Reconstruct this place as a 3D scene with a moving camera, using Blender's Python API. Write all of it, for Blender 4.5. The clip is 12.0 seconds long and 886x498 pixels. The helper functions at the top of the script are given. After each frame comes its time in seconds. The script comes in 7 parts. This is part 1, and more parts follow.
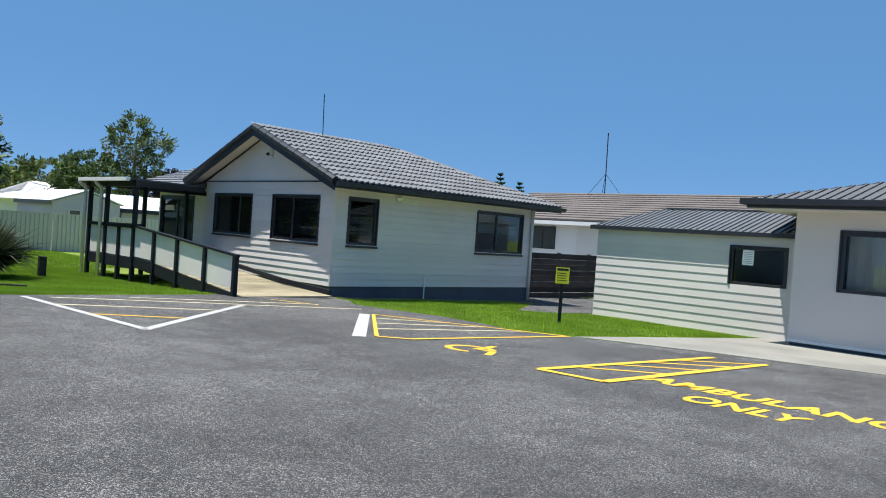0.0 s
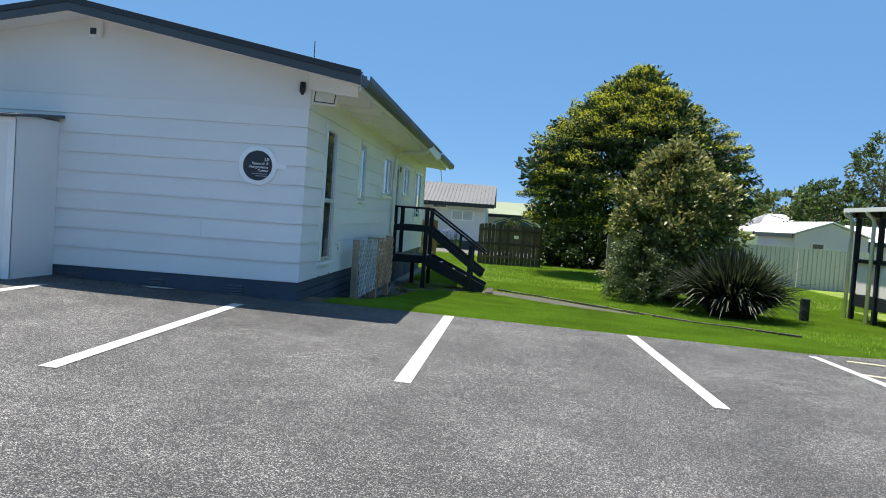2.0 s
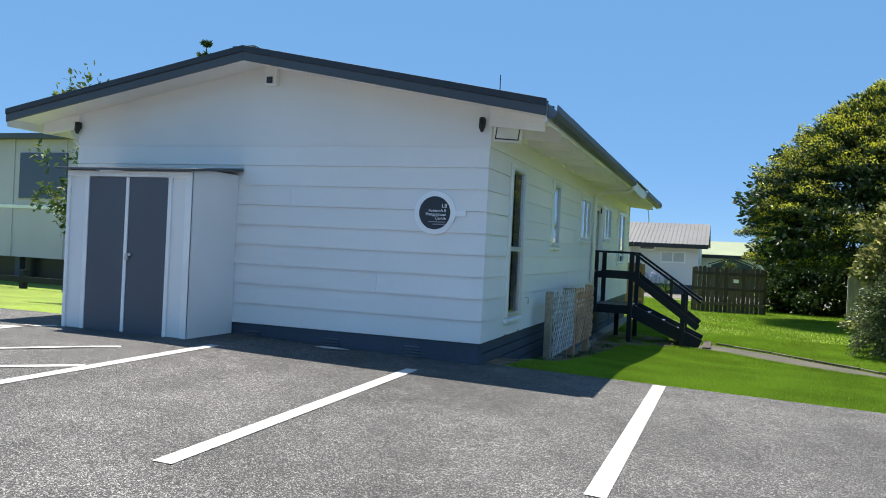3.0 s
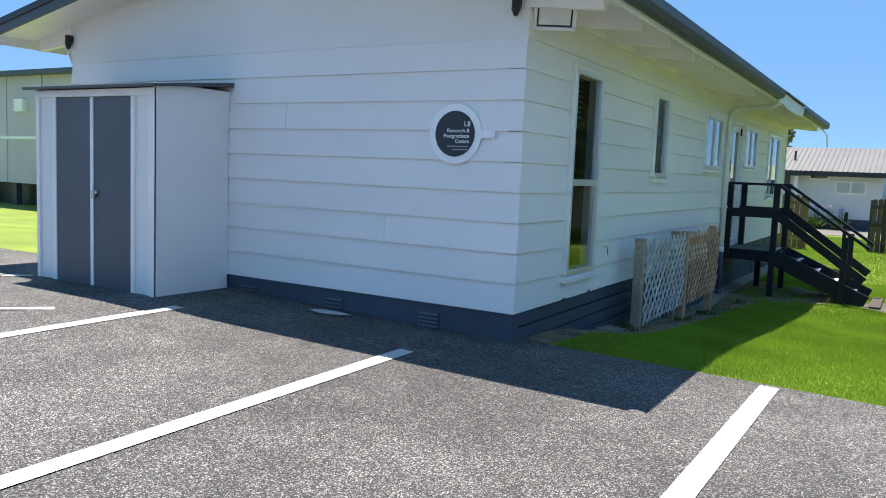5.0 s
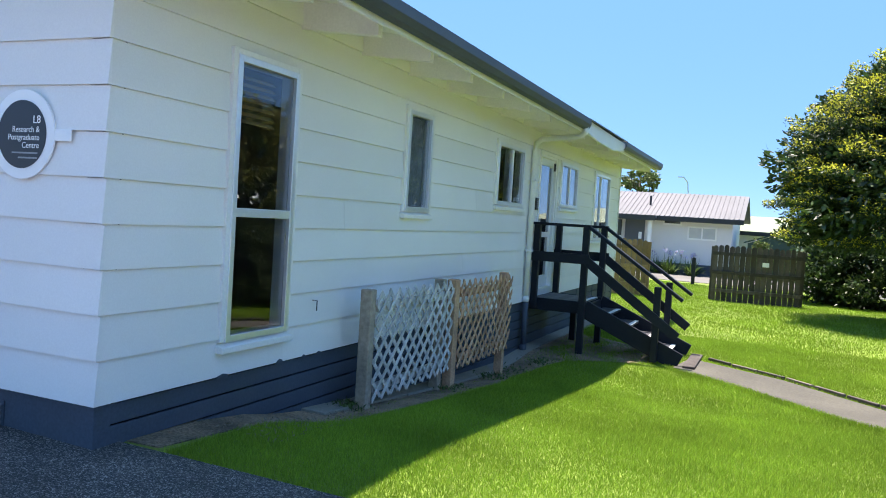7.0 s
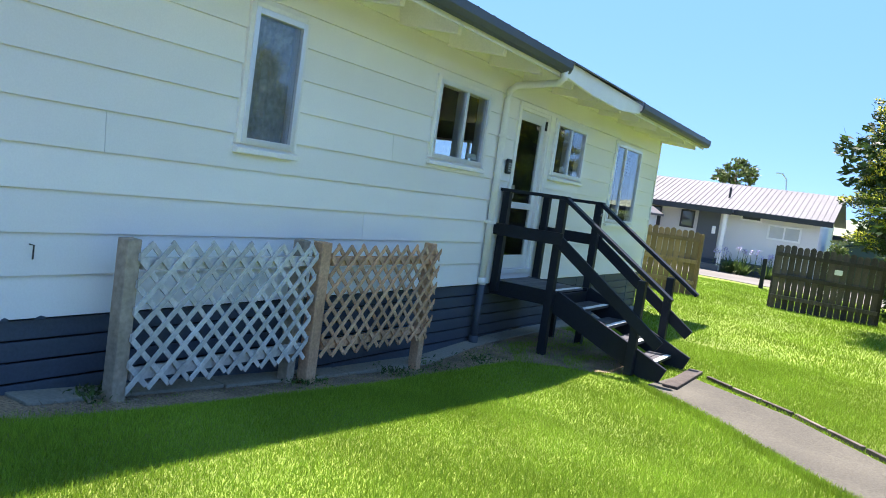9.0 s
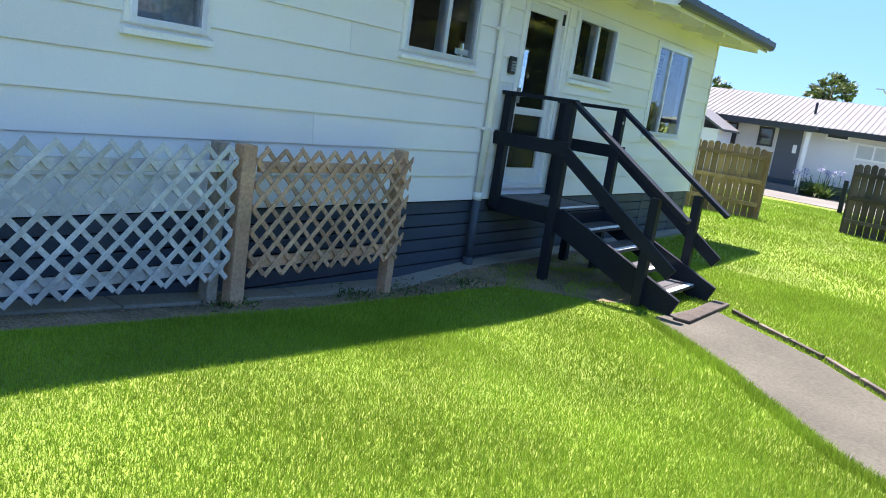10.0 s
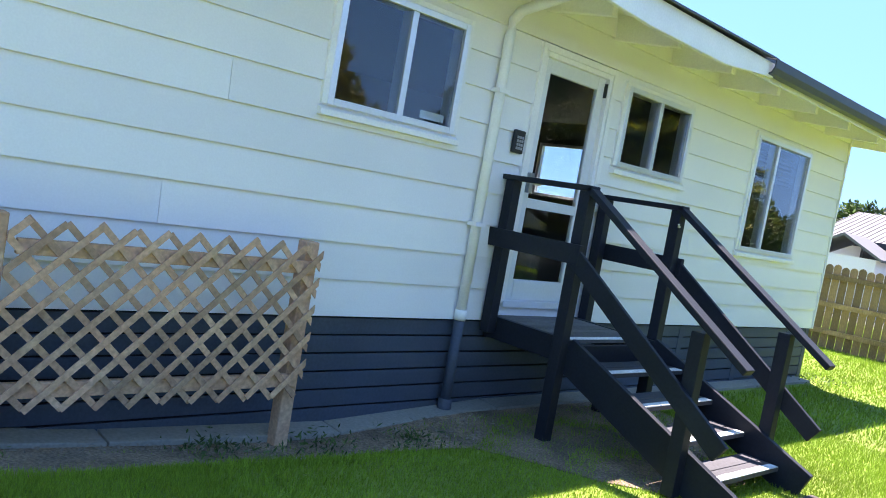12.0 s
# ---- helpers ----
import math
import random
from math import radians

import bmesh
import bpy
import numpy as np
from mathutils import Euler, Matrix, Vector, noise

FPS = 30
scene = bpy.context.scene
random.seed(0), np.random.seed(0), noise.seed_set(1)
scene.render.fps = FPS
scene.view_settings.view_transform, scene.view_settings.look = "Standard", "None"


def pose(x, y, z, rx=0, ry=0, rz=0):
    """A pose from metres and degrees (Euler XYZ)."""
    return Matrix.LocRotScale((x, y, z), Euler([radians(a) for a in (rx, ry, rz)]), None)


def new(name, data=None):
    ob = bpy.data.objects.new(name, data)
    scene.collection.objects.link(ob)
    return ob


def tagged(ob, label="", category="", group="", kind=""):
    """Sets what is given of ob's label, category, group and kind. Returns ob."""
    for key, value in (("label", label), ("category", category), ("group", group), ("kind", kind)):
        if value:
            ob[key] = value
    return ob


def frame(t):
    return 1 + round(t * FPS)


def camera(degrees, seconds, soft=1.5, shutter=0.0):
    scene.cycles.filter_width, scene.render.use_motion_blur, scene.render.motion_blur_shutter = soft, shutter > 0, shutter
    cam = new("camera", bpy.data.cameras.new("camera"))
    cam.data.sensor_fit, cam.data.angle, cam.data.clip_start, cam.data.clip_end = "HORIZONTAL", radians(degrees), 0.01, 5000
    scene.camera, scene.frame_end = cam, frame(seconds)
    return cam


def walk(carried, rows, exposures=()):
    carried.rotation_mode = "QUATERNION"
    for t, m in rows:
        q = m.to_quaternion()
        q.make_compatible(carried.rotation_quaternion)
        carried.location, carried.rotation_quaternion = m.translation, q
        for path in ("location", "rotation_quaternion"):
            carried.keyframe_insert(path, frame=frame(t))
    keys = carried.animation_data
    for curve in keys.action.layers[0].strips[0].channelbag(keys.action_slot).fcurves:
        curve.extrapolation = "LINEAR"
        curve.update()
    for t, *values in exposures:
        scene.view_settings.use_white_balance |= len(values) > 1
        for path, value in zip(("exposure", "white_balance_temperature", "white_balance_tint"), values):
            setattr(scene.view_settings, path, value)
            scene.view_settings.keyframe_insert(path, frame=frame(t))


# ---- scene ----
cam = camera(59.1, 12.0, soft=1.0)
METRES, EYE, TILT, LEAN, TURN = 16.5, 1.5, 0.0, 0.0, -44.9
ROWS = [
    (0.0, 0.0, 0.0, 0.0, 0.07, -0.96, -4.0),
    (0.5, -0.0256, 0.0357, -0.0002, 8.08, -2.63, -4.37),
    (1.0, -0.0568, 0.0682, -0.0021, 21.6, -4.06, -4.8),
    (1.5, -0.0911, 0.0979, -0.0011, 35.89, -3.5, -4.45),
    (2.0, -0.1245, 0.1251, 0.0029, 49.56, -2.38, -4.02),
    (2.5, -0.1585, 0.1504, 0.0061, 60.15, -1.31, -3.66),
    (4.5, -0.2653, 0.2731, 0.0127, 69.62, 1.53, -2.25),
    (5.0, -0.2927, 0.3066, 0.0133, 76.22, -5.72, -2.3),
    (5.5, -0.3111, 0.3377, 0.0156, 76.84, -4.41, -3.71),
    (6.0, -0.333, 0.3725, 0.013, 68.48, -3.91, -4.51),
    (6.5, -0.3539, 0.4068, 0.0139, 66.98, -2.85, -3.86),
    (7.0, -0.3786, 0.4424, 0.0132, 68.32, -2.37, -3.61),
    (9.0, -0.4542, 0.5905, 0.009, 75.64, -4.6, -8.11),
    (9.5, -0.4764, 0.6276, 0.0083, 79.9, -5.7, -8.29),
    (10.0, -0.4977, 0.661, 0.0069, 81.68, -11.34, -8.29),
    (10.5, -0.5293, 0.6888, 0.0078, 84.33, -8.67, -9.44),
    (11.0, -0.5575, 0.7143, 0.0055, 89.02, -8.03, -9.59),
    (11.5, -0.5904, 0.738, 0.0014, 89.71, -7.59, -10.05),
    (12.0, -0.6222, 0.7618, 0.0004, 92.77, -4.16, -9.98),
]
EXPOSURES = [(0.0, 0.6, 6450, 8), (1.0, 0.74, 6600, 9), (2.5, 0.98, 6850, 9), (4.5, 1.14, 6950, 11), (5.5, 1.32, 6950, 13), (7.0, 1.65, 6850, 18), (9.0, 1.8, 6750, 20), (10.5, 1.9, 6750, 22), (12.0, 2.22, 6800, 26)]
walk(cam, [(t, pose(0, 0, EYE, TILT, LEAN, TURN) @ pose(METRES * x, METRES * y, METRES * z, 90 + pitch, roll, yaw)) for t, x, y, z, yaw, pitch, roll in ROWS], exposures=EXPOSURES)

# ---- world, sun ----
SUN_DIR = Vector((-0.58, 0.54, 2.9)).normalized()
world = bpy.data.worlds.new("world")
scene.world = world
world.use_nodes = True
wn = world.node_tree
wn.nodes.clear()
sky = wn.nodes.new("ShaderNodeTexSky")
sky.sky_type = "NISHITA"
sky.sun_disc = False
sky.sun_elevation = math.asin(SUN_DIR.z)
sky.sun_rotation = math.atan2(SUN_DIR.x, SUN_DIR.y)
sky.air_density, sky.dust_density, sky.ozone_density = 0.45, 0.0, 4.0
bg = wn.nodes.new("ShaderNodeBackground")
bg.inputs["Strength"].default_value = 0.142
wo = wn.nodes.new("ShaderNodeOutputWorld")
# clear sea air: an even blue scattered through the whole dome, over the sky model's own gradient
even = wn.nodes.new("ShaderNodeMix")
even.data_type = "RGBA"
for s in even.inputs:
    if s.identifier == "Factor_Float":
        s.default_value = 0.84
    if s.identifier == "B_Color":
        s.default_value = (0.55, 1.42, 2.82, 1.0)
    if s.identifier == "A_Color":
        wn.links.new(sky.outputs[0], s)
for s in even.outputs:
    if s.identifier == "Result_Color":
        wn.links.new(s, bg.inputs[0])
wn.links.new(bg.outputs[0], wo.inputs[0])
sun = new("sun", bpy.data.lights.new("sun", "SUN"))
sun.data.energy, sun.data.angle, sun.data.color = 5.0, radians(0.5), (1.0, 0.96, 0.9)
sun.matrix_world = Matrix.Translation((0, 0, 40)) @ SUN_DIR.to_track_quat("Z", "Y").to_matrix().to_4x4()


# ---- materials ----
def mat(name, color, rough=0.6, metal=0.0, big=(0.6, 0.12), fine=(40.0, 0.1), bump=None, tint=None, island=0.0, spec=0.5, stretch=(1, 1, 1), piece=0.0):
    """A painted or raw surface: colour varied at two scales, with a fine relief."""
    m = bpy.data.materials.new(name)
    m.use_nodes = True
    nt = m.node_tree
    b = nt.nodes["Principled BSDF"]
    tc = nt.nodes.new("ShaderNodeTexCoord")
    mp = nt.nodes.new("ShaderNodeMapping")
    mp.inputs["Scale"].default_value = stretch
    nt.links.new(tc.outputs["Object"], mp.inputs[0])
    col = None
    base = nt.nodes.new("ShaderNodeRGB")
    base.outputs[0].default_value = (*color, 1)
    col = base.outputs[0]

    def vary(fac, amount, col, other=None):
        mr = nt.nodes.new("ShaderNodeMapRange")
        mr.inputs["From Min"].default_value, mr.inputs["From Max"].default_value = (0.3, 0.7) if other is None else (0.45, 0.7)
        mr.inputs["To Min"].default_value, mr.inputs["To Max"].default_value = (1 - amount, 1 + amount) if other is None else (0, amount)
        nt.links.new(fac, mr.inputs["Value"])
        mx = nt.nodes.new("ShaderNodeMix")
        mx.data_type = "RGBA"
        if other is None:
            mx.blend_type = "MULTIPLY"
            mx.inputs[0].default_value = 1
            cb = nt.nodes.new("ShaderNodeCombineColor")
            for i in range(3):
                nt.links.new(mr.outputs[0], cb.inputs[i])
            nt.links.new(col, mx.inputs[6])
            nt.links.new(cb.outputs[0], mx.inputs[7])
        else:
            nt.links.new(mr.outputs[0], mx.inputs[0])
            nt.links.new(col, mx.inputs[6])
            mx.inputs[7].default_value = (*other, 1)
        return mx.outputs[2]

    def tex(scale, detail=6):
        n = nt.nodes.new("ShaderNodeTexNoise")
        n.inputs["Scale"].default_value, n.inputs["Detail"].default_value = scale, detail
        nt.links.new(mp.outputs[0], n.inputs["Vector"])
        return n.outputs["Fac"]

    if tint:
        col = vary(tex(tint[0]), tint[1], col, tint[2])
    if big:
        col = vary(tex(big[0]), big[1], col)
    if fine:
        col = vary(tex(fine[0], 3), fine[1], col)
    if island:
        gm = nt.nodes.new("ShaderNodeNewGeometry")
        col = vary(gm.outputs["Random Per Island"], island, col)
    if piece:
        oi = nt.nodes.new("ShaderNodeObjectInfo")
        col = vary(oi.outputs["Random"], piece, col)
    nt.links.new(col, b.inputs["Base Color"])
    b.inputs["Roughness"].default_value = rough
    b.inputs["Metallic"].default_value = metal
    b.inputs["Specular IOR Level"].default_value = spec
    if bump:
        bp = nt.nodes.new("ShaderNodeBump")
        bp.inputs["Strength"].default_value = bump[1]
        bp.inputs["Distance"].default_value = bump[2] if len(bump) > 2 else 0.01
        nt.links.new(tex(bump[0], 4), bp.inputs["Height"])
        nt.links.new(bp.outputs[0], b.inputs["Normal"])
    return m


def asphalt_mat():
    """Chip-seal: pale and dark stone chips in tar, with worn and oily patches."""
    m = bpy.data.materials.new("chip_seal_asphalt")
    m.use_nodes = True
    nt = m.node_tree
    b = nt.nodes["Principled BSDF"]
    tc = nt.nodes.new("ShaderNodeTexCoord")
    vo = nt.nodes.new("ShaderNodeTexVoronoi")
    vo.inputs["Scale"].default_value = 150
    nt.links.new(tc.outputs["Object"], vo.inputs["Vector"])
    sep = nt.nodes.new("ShaderNodeSeparateColor")
    nt.links.new(vo.outputs["Color"], sep.inputs[0])
    ramp = nt.nodes.new("ShaderNodeValToRGB")
    ramp.color_ramp.elements[0].position, ramp.color_ramp.elements[0].color = 0.3, (0.028, 0.028, 0.03, 1)
    ramp.color_ramp.elements[1].position, ramp.color_ramp.elements[1].color = 1.0, (0.33, 0.315, 0.3, 1)
    e = ramp.color_ramp.elements.new(0.75)
    e.color = (0.1, 0.096, 0.094, 1)
    nt.links.new(sep.outputs[0], ramp.inputs[0])
    last = ramp.outputs[0]
    for scale, lo, hi in ((0.4, 0.74, 1.3), (2.2, 0.8, 1.2), (14, 0.85, 1.15)):
        n = nt.nodes.new("ShaderNodeTexNoise")
        n.inputs["Scale"].default_value, n.inputs["Detail"].default_value = scale, 5
        nt.links.new(tc.outputs["Object"], n.inputs["Vector"])
        mr = nt.nodes.new("ShaderNodeMapRange")
        for k, v in (("From Min", 0.35), ("From Max", 0.68), ("To Min", lo), ("To Max", hi)):
            mr.inputs[k].default_value = v
        nt.links.new(n.outputs["Fac"], mr.inputs["Value"])
        mx = nt.nodes.new("ShaderNodeVectorMath")
        mx.operation = "SCALE"
        nt.links.new(last, mx.inputs[0])
        nt.links.new(mr.outputs[0], mx.inputs["Scale"])
        last = mx.outputs[0]
    nt.links.new(last, b.inputs["Base Color"])
    b.inputs["Roughness"].default_value = 0.82
    bp = nt.nodes.new("ShaderNodeBump")
    bp.inputs["Strength"].default_value, bp.inputs["Distance"].default_value = 0.8, 0.008
    nt.links.new(vo.outputs["Distance"], bp.inputs["Height"])
    bp.invert = True
    nt.links.new(bp.outputs[0], b.inputs["Normal"])
    return m


def glass_mat(name, tint=(0.95, 0.97, 0.97)):
    m = bpy.data.materials.new(name)
    m.use_nodes = True
    b = m.node_tree.nodes["Principled BSDF"]
    b.inputs["Base Color"].default_value = (*tint, 1)
    b.inputs["Transmission Weight"].default_value = 1
    b.inputs["Roughness"].default_value = 0.0
    b.inputs["IOR"].default_value = 1.5
    return m


def leaf_mat(name, color, amount=0.35, rough=0.5):
    m = mat(name, color, rough, big=(0.9, 0.2), fine=None, island=amount)
    b = m.node_tree.nodes["Principled BSDF"]
    tr = m.node_tree.nodes.new("ShaderNodeBsdfTranslucent")
    mx = m.node_tree.nodes.new("ShaderNodeMixShader")
    mx.inputs[0].default_value = 0.3
    src = b.inputs["Base Color"].links[0].from_socket
    m.node_tree.links.new(src, tr.inputs[0])
    m.node_tree.links.new(b.outputs[0], mx.inputs[1])
    m.node_tree.links.new(tr.outputs[0], mx.inputs[2])
    m.node_tree.links.new(mx.outputs[0], m.node_tree.nodes["Material Output"].inputs[0])
    return m


M_ASPHALT = asphalt_mat()
M_GRASS = leaf_mat("lawn_blades", (0.215, 0.34, 0.034), 0.2)
M_GRASS.node_tree.nodes["Principled BSDF"].inputs["Specular IOR Level"].default_value = 0.12
M_GRASS.node_tree.nodes["Principled BSDF"].inputs["Roughness"].default_value = 0.8
M_SOIL = mat("lawn_ground", (0.15, 0.22, 0.025), 0.95, big=(0.8, 0.25), fine=(60, 0.3), bump=(90, 0.6, 0.02), tint=(1.3, 0.35, (0.19, 0.2, 0.045)))
M_DIRT = mat("bare_soil", (0.25, 0.18, 0.12), 0.95, big=(2.3, 0.35), fine=(55, 0.45), bump=(45, 1.0, 0.03), tint=(3.5, 0.6, (0.085, 0.072, 0.05)))
M_WHITE = mat("off_white_weatherboard_paint", (0.82, 0.805, 0.785), 0.55, big=(0.5, 0.05), fine=(90, 0.025), bump=(180, 0.12, 0.002), tint=(1.1, 0.3, (0.77, 0.755, 0.73)), piece=0.025)
M_WHITE2 = mat("white_trim_paint", (0.85, 0.835, 0.81), 0.45, big=(2, 0.05), fine=(60, 0.04), bump=(120, 0.1, 0.002))
M_GREY = mat("pale_grey_weatherboard_paint", (0.67, 0.62, 0.59), 0.6, big=(0.6, 0.05), fine=(80, 0.03), bump=(160, 0.12, 0.002), piece=0.03)
M_CHAR = mat("charcoal_paint", (0.022, 0.024, 0.03), 0.42, big=(1.5, 0.2), fine=(60, 0.15), bump=(90, 0.15, 0.002))
M_BASE = mat("slate_grey_base_paint", (0.05, 0.07, 0.104), 0.6, big=(1.2, 0.2), fine=(50, 0.12), bump=(80, 0.25, 0.004), tint=(1.6, 0.3, (0.07, 0.075, 0.075)))
M_DOOR = mat("slate_grey_door_paint", (0.085, 0.095, 0.115), 0.5, big=(0.8, 0.1), fine=(70, 0.05))
M_BLACKWOOD = mat("black_stained_timber", (0.009, 0.012, 0.019), 0.6, spec=0.3, big=(2, 0.25), fine=(50, 0.2), bump=(40, 0.2, 0.004), stretch=(1, 1, 1))
M_STEELROOF = mat("slate_metal_roof", (0.07, 0.08, 0.09), 0.45, 0.2, big=(0.7, 0.12), fine=(30, 0.06))
M_LIGHTROOF = mat("silver_grey_metal_roof", (0.108, 0.108, 0.112), 0.6, 0.0, big=(0.5, 0.12), fine=(20, 0.06))
M_GREENROOF = mat("pale_green_roof", (0.2, 0.235, 0.15), 0.7, big=(0.6, 0.1), fine=(30, 0.08))
M_TILE = mat("charcoal_concrete_tile", (0.18, 0.177, 0.18), 0.36, big=(0.8, 0.15), fine=(60, 0.15), bump=(120, 0.3, 0.003), piece=0.12, island=0.1)
M_TILE2 = mat("brown_grey_concrete_tile", (0.13, 0.11, 0.1), 0.75, big=(0.5, 0.2), fine=(40, 0.15), island=0.15)
M_CONC = mat("weathered_concrete", (0.25, 0.24, 0.21), 0.85, big=(0.7, 0.18), fine=(45, 0.14), bump=(70, 0.4, 0.004), tint=(1.2, 0.5, (0.22, 0.2, 0.18)))
M_PATH = mat("stained_concrete_path", (0.076, 0.071, 0.054), 0.9, big=(1.3, 0.3), fine=(45, 0.28), bump=(70, 0.6, 0.006), tint=(2.6, 0.75, (0.05, 0.047, 0.036)))
M_LINE = mat("worn_white_road_paint", (0.46, 0.455, 0.445), 0.75, big=(2, 0.1), fine=(110, 0.3), bump=(90, 0.5, 0.004), tint=(45, 0.5, (0.3, 0.3, 0.3)))
M_YELLOW = mat("yellow_road_paint", (0.78, 0.47, 0.03), 0.7, big=(2, 0.08), fine=(90, 0.12), bump=(90, 0.5, 0.004), tint=(30, 0.4, (0.45, 0.3, 0.08)))
M_CREAM = mat("faded_yellow_road_paint", (0.66, 0.58, 0.36), 0.7, big=(2, 0.1), fine=(90, 0.12), bump=(90, 0.5, 0.004))
M_GREYWOOD = mat("weathered_grey_timber", (0.3, 0.245, 0.19), 0.85, big=(2, 0.2), fine=(30, 0.2), bump=(50, 0.5, 0.004), piece=0.15)
M_LATW = mat("whitewashed_timber", (0.56, 0.545, 0.535), 0.75, big=(3, 0.15), fine=(40, 0.15), bump=(60, 0.3, 0.003), piece=0.12, tint=(5, 0.5, (0.36, 0.34, 0.31)))
M_LATB = mat("brown_treated_timber", (0.47, 0.27, 0.165), 0.8, big=(3, 0.2), fine=(40, 0.2), bump=(60, 0.4, 0.003), piece=0.18, tint=(5, 0.5, (0.52, 0.36, 0.235)))
M_FENCE = mat("dark_weathered_palings", (0.075, 0.062, 0.052), 0.9, big=(1.3, 0.3), fine=(30, 0.25), bump=(40, 0.6, 0.005), piece=0.3, stretch=(3, 3, 0.6), tint=(2, 0.5, (0.12, 0.1, 0.085)))
M_FENCE2 = mat("mossy_brown_palings", (0.22, 0.15, 0.075), 0.9, big=(1.3, 0.3), fine=(30, 0.25), bump=(40, 0.6, 0.005), piece=0.25, stretch=(3, 3, 0.6))
M_PALEFENCE = mat("pale_green_grey_steel_fence", (0.58, 0.545, 0.54), 0.55, big=(0.5, 0.08), fine=(25, 0.04), stretch=(1, 1, 0.5))
M_DECK = mat("grey_deck_boards", (0.13, 0.125, 0.12), 0.8, big=(2, 0.2), fine=(40, 0.2), bump=(50, 0.4, 0.004), piece=0.15)
M_TREAD = mat("dark_stair_boards", (0.045, 0.045, 0.05), 0.75, big=(2, 0.25), fine=(40, 0.25), bump=(50, 0.4, 0.004), piece=0.2)
M_RAMPDECK = mat("honey_timber_decking", (0.33, 0.28, 0.18), 0.8, big=(2, 0.15), fine=(40, 0.15), piece=0.15)
M_NOSE = mat("worn_pale_stair_nosing", (0.75, 0.75, 0.73), 0.7, big=(4, 0.15), fine=(50, 0.2))
M_ALU = mat("white_aluminium", (0.74, 0.75, 0.76), 0.35, 0.1, big=(2, 0.04), fine=(50, 0.03))
M_SILVER = mat("anodised_aluminium", (0.84, 0.85, 0.87), 0.38, 0.75, big=(2, 0.04), fine=(50, 0.03))
M_STEEL = mat("brushed_steel", (0.55, 0.55, 0.55), 0.3, 0.9, big=(4, 0.08), fine=(80, 0.08))
M_PANEL = mat("grey_fibre_cement_panel", (0.74, 0.69, 0.67), 0.6, big=(0.7, 0.06), fine=(50, 0.04))
M_PREFAB = mat("sage_grey_prefab_wall", (0.51, 0.47, 0.52), 0.6, big=(0.5, 0.08), fine=(40, 0.04))
M_FAR = mat("warm_grey_stucco", (0.72, 0.7, 0.69), 0.8, big=(0.5, 0.06), fine=(30, 0.05), bump=(60, 0.3, 0.004))
M_FARWHITE = mat("white_stucco", (0.76, 0.76, 0.77), 0.8, big=(0.5, 0.05), fine=(30, 0.04))
M_SLAB = mat("dark_brown_slab_timber", (0.05, 0.035, 0.03), 0.85, big=(1.5, 0.4), fine=(30, 0.3), bump=(30, 0.7, 0.01), piece=0.35)
M_DARKGREEN = mat("dark_green_steel", (0.02, 0.06, 0.045), 0.5, big=(0.8, 0.15), fine=(30, 0.08))
M_MIDROOF = mat("mid_grey_metal_roof", (0.15, 0.155, 0.165), 0.45, 0.2, big=(0.6, 0.12), fine=(25, 0.06))
M_DRIVE = mat("grey_driveway_concrete", (0.125, 0.118, 0.105), 0.85, big=(0.5, 0.15), fine=(40, 0.12))
M_GLASS = glass_mat("window_glass", (0.8, 0.84, 0.85))
M_GLASSD = glass_mat("tinted_window_glass", (0.35, 0.38, 0.4))
# Dark grey puts the rooms' dimness into the colour, as seen through glass.
M_INSIDE = mat("interior_dimness_grey", (0.14, 0.14, 0.14), 0.8, big=(0.5, 0.1), fine=(20, 0.05))
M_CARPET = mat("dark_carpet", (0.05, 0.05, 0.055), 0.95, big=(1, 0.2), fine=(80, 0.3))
M_BLIND = mat("pale_blind_fabric", (0.5, 0.49, 0.45), 0.8, big=(1, 0.1), fine=(60, 0.1))
M_NET = mat("grey_net_curtain", (0.36, 0.38, 0.4), 0.9, big=(6, 0.2), fine=(25, 0.25))
M_TANBLIND = mat("tan_blind_fabric", (0.35, 0.24, 0.11), 0.8, big=(1, 0.1), fine=(60, 0.1))
M_SIGNDARK = mat("dark_navy_sign_vinyl", (0.02, 0.024, 0.035), 0.35, big=(2, 0.05), fine=None)
M_SIGNWHITE = mat("white_sign_board", (0.95, 0.95, 0.95), 0.4, big=(2, 0.03), fine=None)
M_SIGNGREY = mat("grey_sign_print", (0.3, 0.31, 0.33), 0.5, big=None, fine=None)
M_SIGNYEL = mat("yellow_sign_board", (0.85, 0.74, 0.02), 0.45, big=(3, 0.05), fine=None)
M_LENS = mat("frosted_lamp_lens", (0.72, 0.74, 0.75), 0.15, big=(6, 0.1), fine=None)
M_BLACK = mat("black_plastic_and_gap_shade", (0.012, 0.012, 0.014), 0.4, big=None, fine=(60, 0.1))
M_BARK = mat("brown_bark", (0.12, 0.09, 0.065), 0.95, big=(3, 0.3), fine=(30, 0.3), bump=(20, 0.9, 0.02), stretch=(1, 1, 0.3))
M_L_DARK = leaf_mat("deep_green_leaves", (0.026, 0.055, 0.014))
M_L_GOLD = leaf_mat("golden_tip_and_sunlit_leaves", (0.5, 0.5, 0.04))
M_L_OLIVE = leaf_mat("olive_leaves", (0.14, 0.165, 0.045))
M_L_TAN = leaf_mat("russet_new_leaves", (0.3, 0.28, 0.09))
M_L_GREY = leaf_mat("grey_green_leaves", (0.1, 0.13, 0.05))
M_L_MID = leaf_mat("mid_green_leaves", (0.07, 0.12, 0.025))
